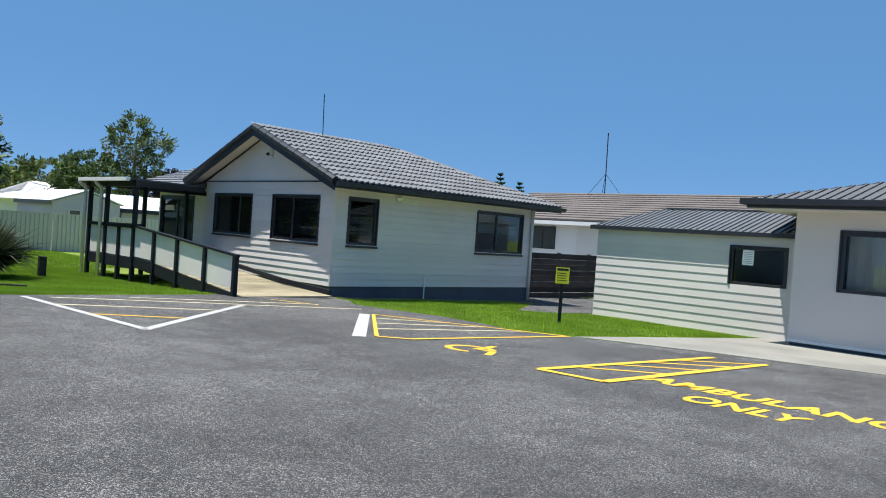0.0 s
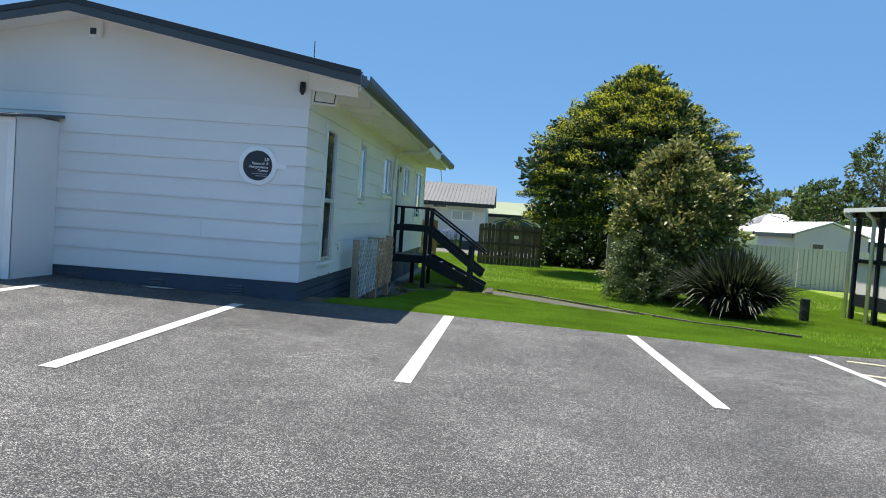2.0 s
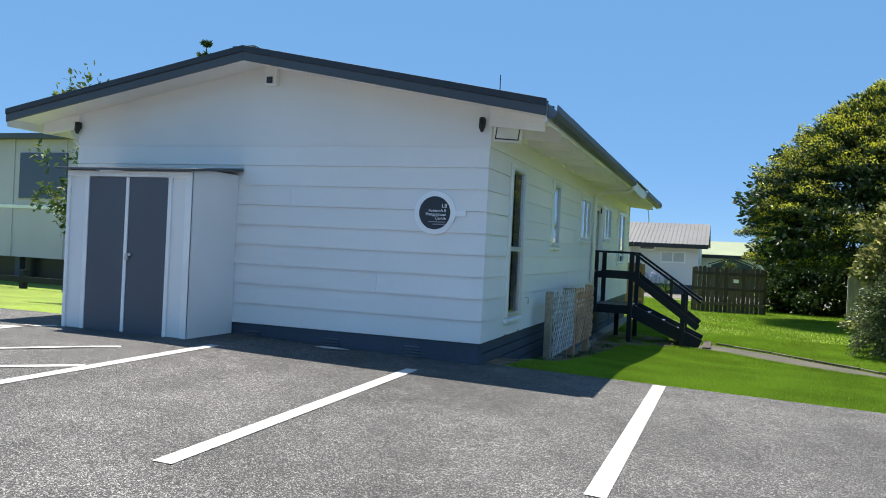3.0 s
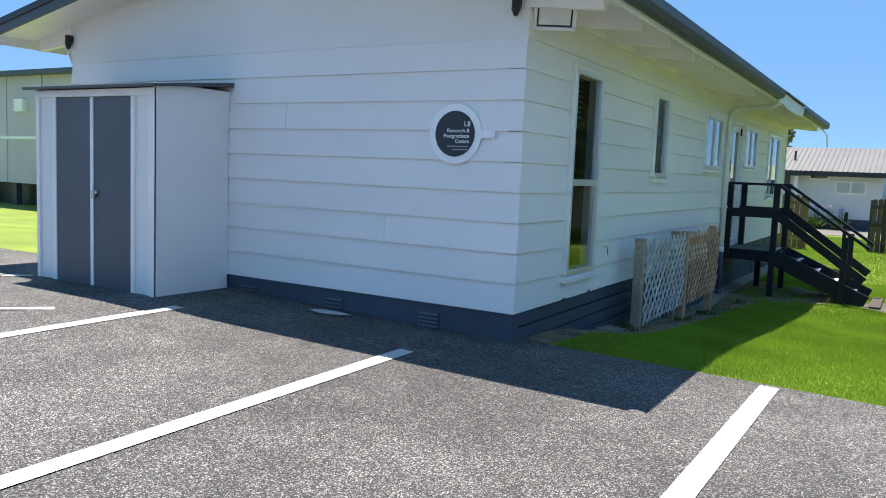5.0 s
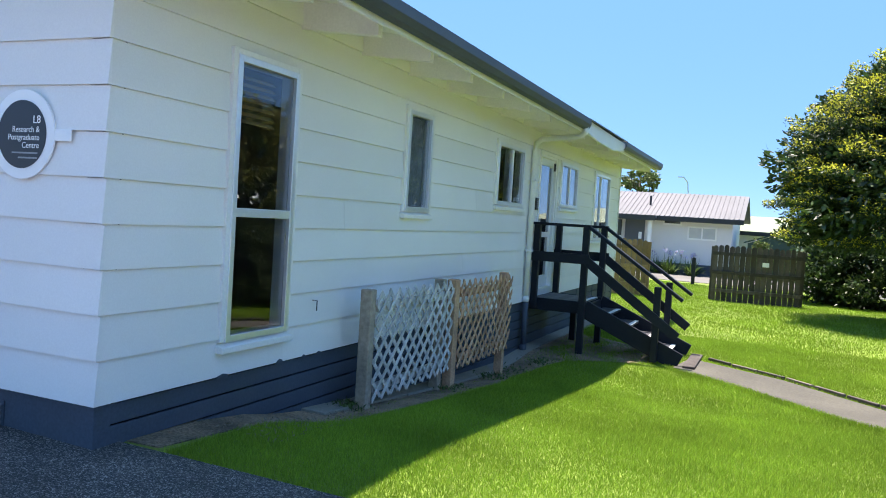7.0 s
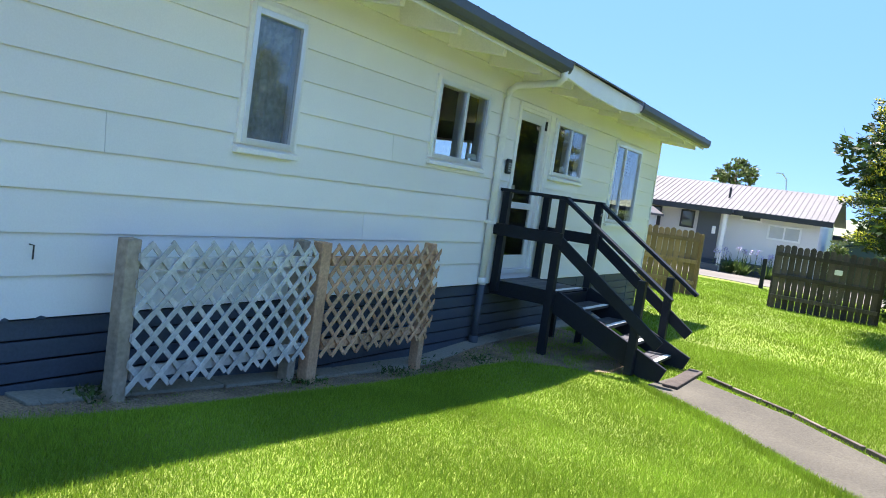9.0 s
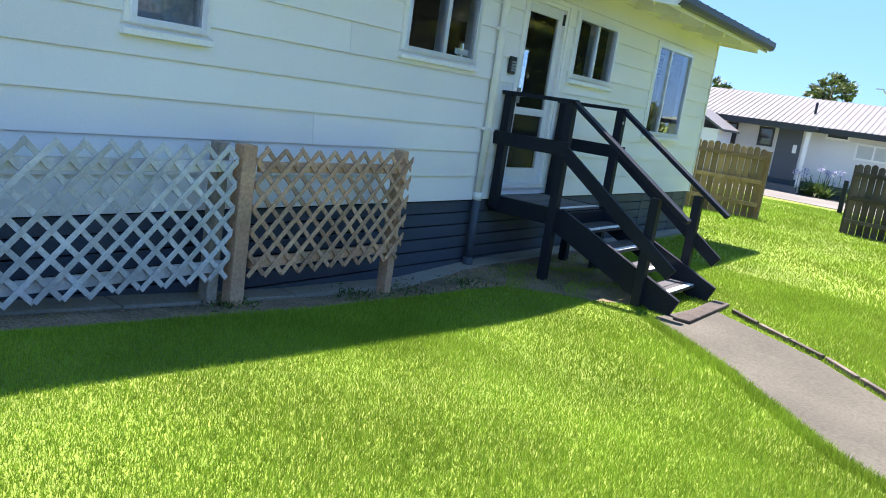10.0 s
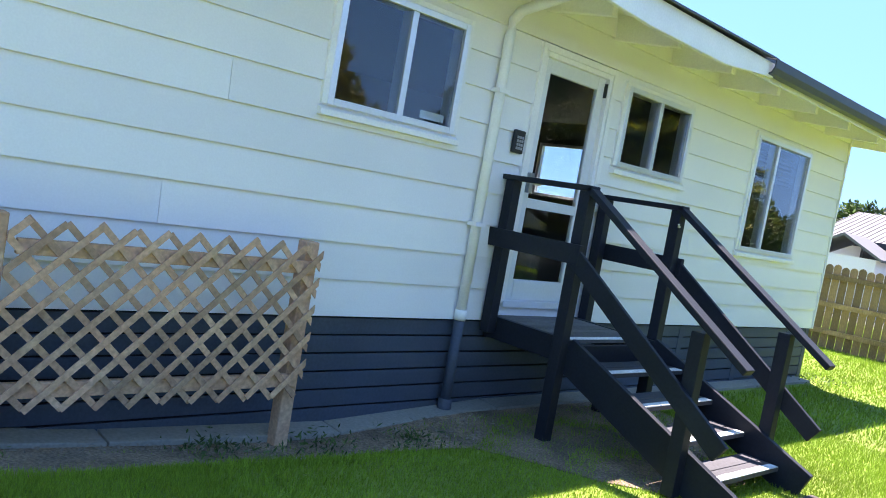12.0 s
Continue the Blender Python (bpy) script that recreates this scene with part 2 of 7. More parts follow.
M_L_RED = leaf_mat("dark_plum_leaves", (0.04, 0.02, 0.025))
M_FLAX = leaf_mat("flax_leaves", (0.03, 0.04, 0.02), 0.5, 0.5)
M_LILAC = leaf_mat("lilac_petals", (0.42, 0.4, 0.6))
M_PALEFLOWER = leaf_mat("white_petals", (0.75, 0.75, 0.7), 0.1)

# ---- building helpers ----
WORLD_OF = {}


class Build:
    """Collects boxes, prisms and tubes into one mesh."""

    def __init__(self):
        self.v, self.f = [], []

    def poly(self, pts):
        i = len(self.v)
        self.v += [tuple(p) for p in pts]
        self.f.append(tuple(range(i, i + len(pts))))
        return self

    def hexa(self, c):
        i = len(self.v)
        self.v += [tuple(p) for p in c]
        for q in ((0, 3, 2, 1), (4, 5, 6, 7), (0, 1, 5, 4), (1, 2, 6, 5), (2, 3, 7, 6), (3, 0, 4, 7)):
            self.f.append(tuple(i + k for k in q))
        return self

    def box(self, x0, x1, y0, y1, z0, z1):
        return self.hexa([(x0, y0, z0), (x1, y0, z0), (x1, y1, z0), (x0, y1, z0), (x0, y0, z1), (x1, y0, z1), (x1, y1, z1), (x0, y1, z1)])

    def prism(self, pts, d):
        """A flat outline pushed along the vector d."""
        n, i = len(pts), len(self.v)
        d = Vector(d)
        self.v += [tuple(p) for p in pts] + [tuple(Vector(p) + d) for p in pts]
        self.f.append(tuple(i + k for k in reversed(range(n))))
        self.f.append(tuple(i + n + k for k in range(n)))
        for k in range(n):
            self.f.append((i + k, i + (k + 1) % n, i + n + (k + 1) % n, i + n + k))
        return self

    def beam(self, p, q, w, h, up=(0, 0, 1)):
        """A rectangular bar from p to q."""
        p, q = Vector(p), Vector(q)
        a = (q - p).normalized()
        s = a.cross(Vector(up))
        s = s.normalized() if s.length > 1e-4 else Vector((1, 0, 0))
        u = s.cross(a)
        c = []
        for e in (p, q):
            c += [e - s * w / 2 - u * h / 2, e + s * w / 2 - u * h / 2, e + s * w / 2 + u * h / 2, e - s * w / 2 + u * h / 2]
        return self.hexa(c)

    def tube(self, pts, r, n=8):
        """A round tube along points; r may be a list."""
        rs = r if isinstance(r, (list, tuple)) else [r] * len(pts)
        pts = [Vector(p) for p in pts]
        i0 = len(self.v)
        for k, p in enumerate(pts):
            a = (pts[min(k + 1, len(pts) - 1)] - pts[max(k - 1, 0)]).normalized()
            s = a.cross(Vector((0.31, 0.17, 0.93)))
            s = s.normalized() if s.length > 1e-3 else a.orthogonal().normalized()
            u = s.cross(a)
            for j in range(n):
                t = 2 * math.pi * j / n
                self.v.append(tuple(p + (s * math.cos(t) + u * math.sin(t)) * rs[k]))
        for k in range(len(pts) - 1):
            for j in range(n):
                a, b = i0 + k * n + j, i0 + k * n + (j + 1) % n
                self.f.append((a, b, b + n, a + n))
        self.f.append(tuple(i0 + j for j in reversed(range(n))))
        self.f.append(tuple(i0 + (len(pts) - 1) * n + j for j in range(n)))
        return self

    def mesh(self, name, material, m=None):
        me = bpy.data.meshes.new(name)
        me.from_pydata(self.v, [], self.f)
        if m is not None:
            me.transform(m)
        bm = bmesh.new()
        bm.from_mesh(me)
        bmesh.ops.recalc_face_normals(bm, faces=bm.faces)
        bm.to_mesh(me)
        bm.free()
        me.materials.append(material)
        return me


def under(ob, parent):
    ob.parent = parent
    ob.matrix_parent_inverse = WORLD_OF.get(parent.name, Matrix.Identity(4)).inverted()
    return ob


def part(name, b, material, parent=None, label="", m=None, bevel=0.0, smooth=False):
    """One mesh object, in the world's metres, under a thing or a part."""
    me = b if isinstance(b, bpy.types.Mesh) else b.mesh(name, material, m)
    ob = new(name, me)
    if bevel:
        mod = ob.modifiers.new("bevel", "BEVEL")
        mod.width, mod.segments, mod.limit_method = bevel, 2, "ANGLE"
    if smooth:
        me.polygons.foreach_set("use_smooth", [True] * len(me.polygons))
    if parent:
        under(ob, parent)
    if label:
        ob["label"] = label
    return ob


def piece(name, me, parent, m):
    ob = new(name, me)
    ob.parent = parent
    ob.matrix_parent_inverse = WORLD_OF.get(parent.name, Matrix.Identity(4)).inverted()
    ob.matrix_basis = m
    return ob


def thing(name, at, label, category, group="", kind=""):
    ob = new(name)
    ob.location = at
    ob.empty_display_size = 0.2
    WORLD_OF[ob.name] = Matrix.Translation(at)
    return tagged(ob, label, category, group, kind)


def text_mesh(body, size, material, align="LEFT", extrude=0.002, fat=0.0):
    cu = bpy.data.curves.new("lettering", "FONT")
    cu.body, cu.size, cu.extrude, cu.align_x, cu.offset = body, size, extrude, align, fat
    ob = bpy.data.objects.new("lettering", cu)
    scene.collection.objects.link(ob)
    me = bpy.data.meshes.new_from_object(ob.evaluated_get(bpy.context.evaluated_depsgraph_get()))
    bpy.data.objects.remove(ob)
    me.materials.clear()
    me.materials.append(material)
    return me


def step01(t):
    t = min(1.0, max(0.0, t))
    return t * t * (3 - 2 * t)


def lie(x, y):
    """The height of the ground."""
    a = min(0.43, max(-0.5, 0.245 - 0.03 * x))
    b = -0.13 - 0.006 * min(30, max(-20, x))
    dip = 0.11 * step01((-1.75 - x) / 0.45) * step01((y - 13.6) / 1.2) * (1 - step01((y - 18.8) / 1.6)) if x > -6 else 0.0
    return a + (b - a) * step01((y - 12.5) / 7.5) - dip


def draped(name, outline, lift, material, step=0.6, thick=0.0):
    """A sheet over an outline in plan, laid on the ground."""
    bm = bmesh.new()
    bm.faces.new([bm.verts.new((x, y, 0)) for x, y in outline])
    xs, ys = [p[0] for p in outline], [p[1] for p in outline]
    for lo, hi, n in ((min(xs), max(xs), (1, 0, 0)), (min(ys), max(ys), (0, 1, 0))):
        k = math.floor(lo / step) + 1
        while k * step < hi:
            co = Vector(n) * (k * step)
            bmesh.ops.bisect_plane(bm, geom=bm.verts[:] + bm.edges[:] + bm.faces[:], plane_co=co, plane_no=n)
            k += 1
    bm.normal_update()
    for f in bm.faces:
        if f.normal.z < 0:
            f.normal_flip()
    if thick:
        edges = [e for e in bm.edges if e.is_boundary]
        r = bmesh.ops.extrude_edge_only(bm, edges=edges)
        low = {v for v in r["geom"] if isinstance(v, bmesh.types.BMVert)}
    else:
        low = set()
    for v in bm.verts:
        v.co.z = lie(v.co.x, v.co.y) + lift - (thick if v in low else 0)
    bmesh.ops.triangulate(bm, faces=bm.faces[:])
    me = bpy.data.meshes.new(name)
    bm.to_mesh(me)
    bm.free()
    me.materials.append(material)
    return new(name, me)


# ---- ground ----
def ground_sheet():
    xs = sorted({-2500, -800, -300, -120, -70, *[-50 + i for i in range(111)], *[-2.65 + 0.1 * i for i in range(11)], 80, 130, 300, 800, 2500})
    ys = sorted({-2500, -800, -300, -120, -60, *[-40 + i for i in range(111)], *[13.1 + 0.25 * i for i in range(32)], 100, 160, 300, 800, 2500})
    me = bpy.data.meshes.new("ground")
    me.from_pydata([(x, y, lie(x, y)) for y in ys for x in xs], [], [(j * len(xs) + i, j * len(xs) + i + 1, (j + 1) * len(xs) + i + 1, (j + 1) * len(xs) + i) for j in range(len(ys) - 1) for i in range(len(xs) - 1)])
    me.materials.append(M_SOIL)
    me.polygons.foreach_set("use_smooth", [True] * len(me.polygons))
    return tagged(new("ground", me), "mown green lawn ground around the buildings", "ground", kind="structure")


ground_sheet()
LOT = [(-60, -40), (13.5, -40), (13.2, 3.3), (12.2, 5.9), (11.1, 7.8), (10.5, 8.6), (10.75, 9.6), (10.75, 10.8), (10.4, 11.8), (10.2, 12.7), (10.75, 13.6), (10.85, 14.5), (10.2, 14.55), (8.1, 14.5), (6.0, 13.75), (3.9, 13.1), (-2.1, 12.92), (-2.55, 12.9), (-10.5, 12.9), (-10.5, 12.0), (-60, 12.0)]
tagged(draped("car_park", LOT, 0.014, M_ASPHALT, 1.5, 0.05), "grey chip-seal asphalt car park", "car park", kind="structure")
APRON = [(13.5, -20), (17.6, -20), (17.6, 6.9), (16.9, 7.1), (11.15, 7.85), (12.25, 5.9), (13.25, 3.3)]
tagged(draped("concrete_apron", APRON, 0.02, M_CONC, 1.5, 0.06), "weathered concrete apron beside the car park", "pavement", kind="structure")
# Run on past x=24 to cut green lawn bounce on the house behind.
SIDEPATH = [(14.7, 12.1), (15.6, 11.5), (17.15, 11.75), (27.9, 11.7), (27.9, 16.04), (18.4, 16.04), (18.4, 14.4)]
tagged(draped("side_driveway", SIDEPATH, 0.012, M_ASPHALT, 1.0, 0.04), "dark asphalt path leading behind the houses", "path", kind="structure")
PATH = [(-0.5, 20.35), (-0.35, 21.45), (0.9, 20.62), (2.2, 19.2), (2.85, 18.15), (2.45, 17.75), (1.5, 18.3), (0.55, 19.4)]
tagged(draped("concrete_path", PATH, 0.012, M_PATH, 0.5, 0.04), "brown stained concrete garden path", "path", kind="structure")
# Unseen concrete, added to keep green lawn bounce off the white house wall.
BOUNCE_COVER = [(18.6, 16.4), (27.9, 16.4), (27.9, 26.5), (18.6, 26.5)]
tagged(draped("rear_yard", BOUNCE_COVER, 0.012, M_CONC, 1.5, 0.04), "added concrete sheet over the lawn to cut green bounce", "yard", kind="structure")
DRIVE = [(-60, 38.6), (-2, 39.6), (12, 40.2), (12, 46.5), (-60, 46.5)]
tagged(draped("far_driveway", DRIVE, 0.015, M_DRIVE, 3.0, 0.05), "pale concrete driveway before the far house", "driveway", kind="structure")
BED = [(-2.7, 12.95), (-2.4, 12.98), (-2.3, 14.0), (-2.1, 15.0), (-1.95, 16.2), (-1.85, 17.3), (-2.05, 18.3), (-2.0, 19.2), (-1.8, 19.9), (-1.45, 20.15), (-1.1, 20.35), (-0.8, 20.65), (-0.7, 21.5), (-1.2, 21.95), (-1.9, 22.5), (-2.7, 22.7)]
tagged(draped("garden_bed", BED, 0.008, M_DIRT, 0.4, 0.03), "bare dry soil strip along the house base", "soil", kind="structure")
HBED = [(10.9, 14.5), (10.95, 13.9), (12.2, 14.2), (14.5, 14.3), (18.3, 14.4), (18.3, 14.78), (11.05, 14.78)]
tagged(draped("house_bed", HBED, 0.01, M_DIRT, 0.5, 0.03), "bare dark soil strip along the house base", "soil", kind="structure")
# mowing strip of concrete along the wall
strip = Build()
for k in range(8):
    a, b = 14.75 + k * 1.5, 14.75 + (k + 1) * 1.5 - 0.012
    o = 0.012 * math.sin(k * 2.3)
    strip.hexa([(-2.64, a, lie(-2.5, a) - 0.1), (-2.41 + o, a, lie(-2.41, a) - 0.1), (-2.41 - o, b, lie(-2.41, b) - 0.1), (-2.64, b, lie(-2.5, b) - 0.1),
                (-2.64, a, lie(-2.5, a) + 0.035), (-2.41 + o, a, lie(-2.41, a) + 0.03), (-2.41 - o, b, lie(-2.41, b) + 0.03), (-2.64, b, lie(-2.5, b) + 0.035)])
tagged(part("concrete_edging", strip, M_CONC, bevel=0.006), "low concrete edging strip along the wall", "edging", kind="structure")
# timber edging along the path
edge = thing("path_edging", (0.9, 20.7, lie(0.9, 20.7)), "rough broken timber edging beside the garden path", "edging")
pts = [(-0.1, 21.5), (0.93, 20.68), (2.25, 19.27), (3.45, 17.27), (4.85, 15.77)]
for a, b in zip(pts, pts[1:]):
    n = max(2, round((Vector(b) - Vector(a)).length / 0.45))
    for k in range(n):
        p, q = Vector(a).lerp(Vector(b), k / n), Vector(a).lerp(Vector(b), (k + 0.93) / n)
        j = random.uniform(-0.012, 0.012)
        part("edging_board", Build().beam((p.x + j, p.y, lie(p.x, p.y) + 0.02), (q.x - j, q.y, lie(q.x, q.y) + 0.02), 0.045, random.uniform(0.05, 0.07)), M_FENCE, edge, bevel=0.006)


# ---- painted markings ----
def stripe(name, p, q, w, material, label, group, lift=0.02):
    p, q = Vector(p), Vector(q)
    s = (q - p).normalized()
    s = Vector((-s.y, s.x)) * w / 2
    return tagged(draped(name, [tuple(v) for v in (p - s, q - s, q + s, p + s)], lift, material, 0.5), label, "road marking", group, "structure")


for p, q in (((-8.0, 7.6), (-8.0, 11.6)), ((-5.32, 7.7), (-5.37, 11.66)), ((-3.0, 7.9), (-3.06, 11.85)), ((-0.69, 8.7), (-0.64, 12.88)), ((1.78, 9.1), (1.68, 12.92))):
    stripe("parking_line", p, q, 0.13, M_LINE, "worn white painted parking bay line on asphalt", "parking bay lines")
for p, q in (((-7.4, 9.2), (-5.95, 10.85)), ((-6.5, 8.6), (-5.42, 9.82)), ((-8.6, 10.9), (-7.75, 11.75))):
    stripe("hatch_line", p, q, 0.1, M_LINE, "worn white diagonal hatching on asphalt", "hatching lines")
tagged(draped("asphalt_patch", [(-4.55, 12.44), (-4.38, 12.38), (-4.2, 12.44), (-4.12, 12.52), (-4.28, 12.56), (-4.48, 12.53)], 0.024, M_LINE, 0.3), "pale cement smear on the asphalt", "stain", kind="structure")
stripe("parking_line", (3.88, 12.86), (4.12, 9.0), 0.12, M_LINE, "white painted bay edge beside yellow hatching", "parking bay lines")
stripe("parking_line", (4.08, 9.03), (7.2, 12.08), 0.12, M_LINE, "white painted bay edge beside yellow hatching", "parking bay lines")
for p, q, m in (((4.25, 12.75), (7.3, 12.2), M_CREAM), ((3.98, 11.75), (6.35, 11.2), M_CREAM), ((4.02, 10.6), (5.2, 10.15), M_YELLOW), ((7.25, 12.15), (9.6, 11.75), M_CREAM), ((5.6, 13.05), (9.1, 12.5), M_CREAM), ((9.05, 12.4), (8.6, 13.4), M_YELLOW)):
    stripe("hatch_line", p, q, 0.08, m, "faded yellow hatching line on the car park", "hatching lines")
stripe("parking_line", (6.72, 8.24), (9.02, 10.94), 0.19, M_LINE, "broad white bar beside the accessible bay", "parking bay lines")
A, B, C = Vector((7.0, 8.2)), Vector((9.15, 10.85)), Vector((11.0, 7.86))
stripe("hatch_line", A, (7.35, 7.9), 0.09, M_YELLOW, "yellow outline of a hatched no-parking area", "hatching lines", 0.024)
stripe("hatch_line", (7.35, 7.9), C, 0.09, M_YELLOW, "yellow outline of a hatched no-parking area", "hatching lines", 0.024)
stripe("hatch_line", B, C, 0.09, M_YELLOW, "yellow outline of a hatched no-parking area", "hatching lines", 0.024)
stripe("hatch_line", A, B, 0.06, M_YELLOW, "yellow outline of a hatched no-parking area", "hatching lines", 0.028)
for k in (0.3, 0.55, 0.8):
    stripe("hatch_line", A.lerp(B, k), C.lerp(B, k * 0.75), 0.07, M_CREAM, "cream hatching line on the car park", "hatching lines", 0.02)
Q = [Vector(p) for p in ((7.16, 5.5), (7.26, 4.68), (11.75, 4.78), (11.5, 5.5))]
for i, w in ((0, 0.12), (1, 0.13), (3, 0.12)):
    stripe("hatch_line", Q[i], Q[(i + 1) % 4], w, M_YELLOW, "bright yellow ambulance bay outline", "hatching lines", 0.024)
for k in (0.2, 0.42, 0.64, 0.86):
    stripe("hatch_line", Q[0].lerp(Q[3], k * 0.85), Q[1].lerp(Q[2], min(1, k + 0.15)), 0.08, M_YELLOW, "yellow diagonal hatching in the ambulance bay", "hatching lines", 0.02)
SLOPE = math.degrees(math.atan(0.03))
for body, x, y, size, lab in (("AMBULANCE", 7.98, 4.66, 0.56, "yellow AMBULANCE lettering painted on asphalt"), ("ONLY", 7.2, 3.8, 0.56, "yellow ONLY lettering painted on asphalt")):
    me = text_mesh(body, 1.0, M_YELLOW, extrude=0.001, fat=0.03)
    ob = new("painted_lettering", me)
    width = max(v.co.x for v in me.vertices)
    target = 2.95 if body == "AMBULANCE" else 1.18
    ob.matrix_world = pose(x, y, lie(x, y) + 0.019, 0, SLOPE, 0) @ pose(0, 0, 0, 0, 0, -90) @ Matrix.Diagonal((target / width, 0.62, 1, 1))
    tagged(ob, lab, "road marking", kind="structure")
# wheelchair mark
wheel = Build()
for a0, a1, r in ((0.6, 5.2, 0.3),):
    n = 20
    for k in range(n):
        t0, t1 = a0 + (a1 - a0) * k / n, a0 + (a1 - a0) * (k + 1) / n
        wheel.prism([((r - 0.05) * math.cos(t0), (r - 0.05) * math.sin(t0), 0), ((r + 0.05) * math.cos(t0), (r + 0.05) * math.sin(t0), 0), ((r + 0.05) * math.cos(t1), (r + 0.05) * math.sin(t1), 0), ((r - 0.05) * math.cos(t1), (r - 0.05) * math.sin(t1), 0)], (0, 0, 0.002))
wheel.beam((0.0, 0.62, 0.001), (0.05, 0.12, 0.001), 0.1, 0.002).beam((0.0, 0.1, 0.001), (0.32, 0.08, 0.001), 0.1, 0.002).beam((0.3, 0.1, 0.001), (0.45, -0.3, 0.001), 0.1, 0.002)
ob = part("wheelchair_symbol", wheel, M_YELLOW)
ob.matrix_world = pose(7.62, 7.0, lie(7.62, 7.0) + 0.018, 0, SLOPE, 0) @ pose(0, 0, 0, 0, 0, -80)
tagged(ob, "yellow wheelchair symbol painted on asphalt", "road marking", kind="structure")


# ---- walls and windows ----
def rects(u0, u1, z0, z1, holes):
    """The rectangles left of a strip when holes (u0, u1, z0, z1) are cut."""
    zs = sorted({z0, z1, *[z for h in holes for z in h[2:] if z0 < z < z1]})
    out = []
    for a, b in zip(zs, zs[1:]):
        cut = sorted((h[0], h[1]) for h in holes if h[2] < b - 1e-6 and h[3] > a + 1e-6)
        u = u0
        for p, q in cut:
            if p > u + 1e-4 and u < u1:
                out.append((u, min(p, u1), a, b))
            u = max(u, q)
        if u < u1 - 1e-4:
            out.append((u, u1, a, b))
    return out


GAP = 0.005


def boarded_wall(parent, m, u0, u1, z0, z1, holes, pitch, paint, lap=0.016, thick=0.11, label="", top=None, inner=None, joints=(), over=0.0):
    """A wall of lapped boards on a core with holes through it. top: the height to which boards go."""
    core = Build()
    for a, b, c, d in rects(u0, u1, z0, z1, holes):
        core.box(a, b, 0.0, thick, c, d)
    wall = part("wall", core, paint, parent, label, m)
    z = z0
    while z < (top or z1) - 0.03:
        e = min(z + pitch, top or z1)
        ends = [j[0] for j in joints if u0 < j[0] < u1 and abs(j[1] - z) < pitch / 2]
        ends += [u for h in holes if h[2] < e - 0.001 and h[3] > z + 0.001 for u in h[:2] if u0 < u < u1]
        bounds = sorted({u0, u1, *ends})
        for s0, s1 in zip(bounds, bounds[1:]):
            bd = Build()
            near = [h for h in holes if h[0] < s1 - 0.001 and h[1] > s0 + 0.001]
            for a, b, c, d in rects(s0, s1 - (0.003 if s1 in [j[0] for j in joints] else 0), z + GAP, e, near):
                b += over if abs(b - u1) < 0.0005 else 0.0
                yc, yd = -lap * (1 - (c - z) / pitch) - 0.003, -lap * (1 - (d - z) / pitch) - 0.003
                bd.hexa([(a, yc, c), (b, yc, c), (b, 0.001, c), (a, 0.001, c), (a, yd, d), (b, yd, d), (b, 0.001, d), (a, 0.001, d)])
            if bd.v:
                part("weatherboard", bd, paint, wall, m=m)
        z += pitch
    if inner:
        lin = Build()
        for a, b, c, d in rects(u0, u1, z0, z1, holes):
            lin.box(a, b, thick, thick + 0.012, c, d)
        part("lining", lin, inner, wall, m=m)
    return wall


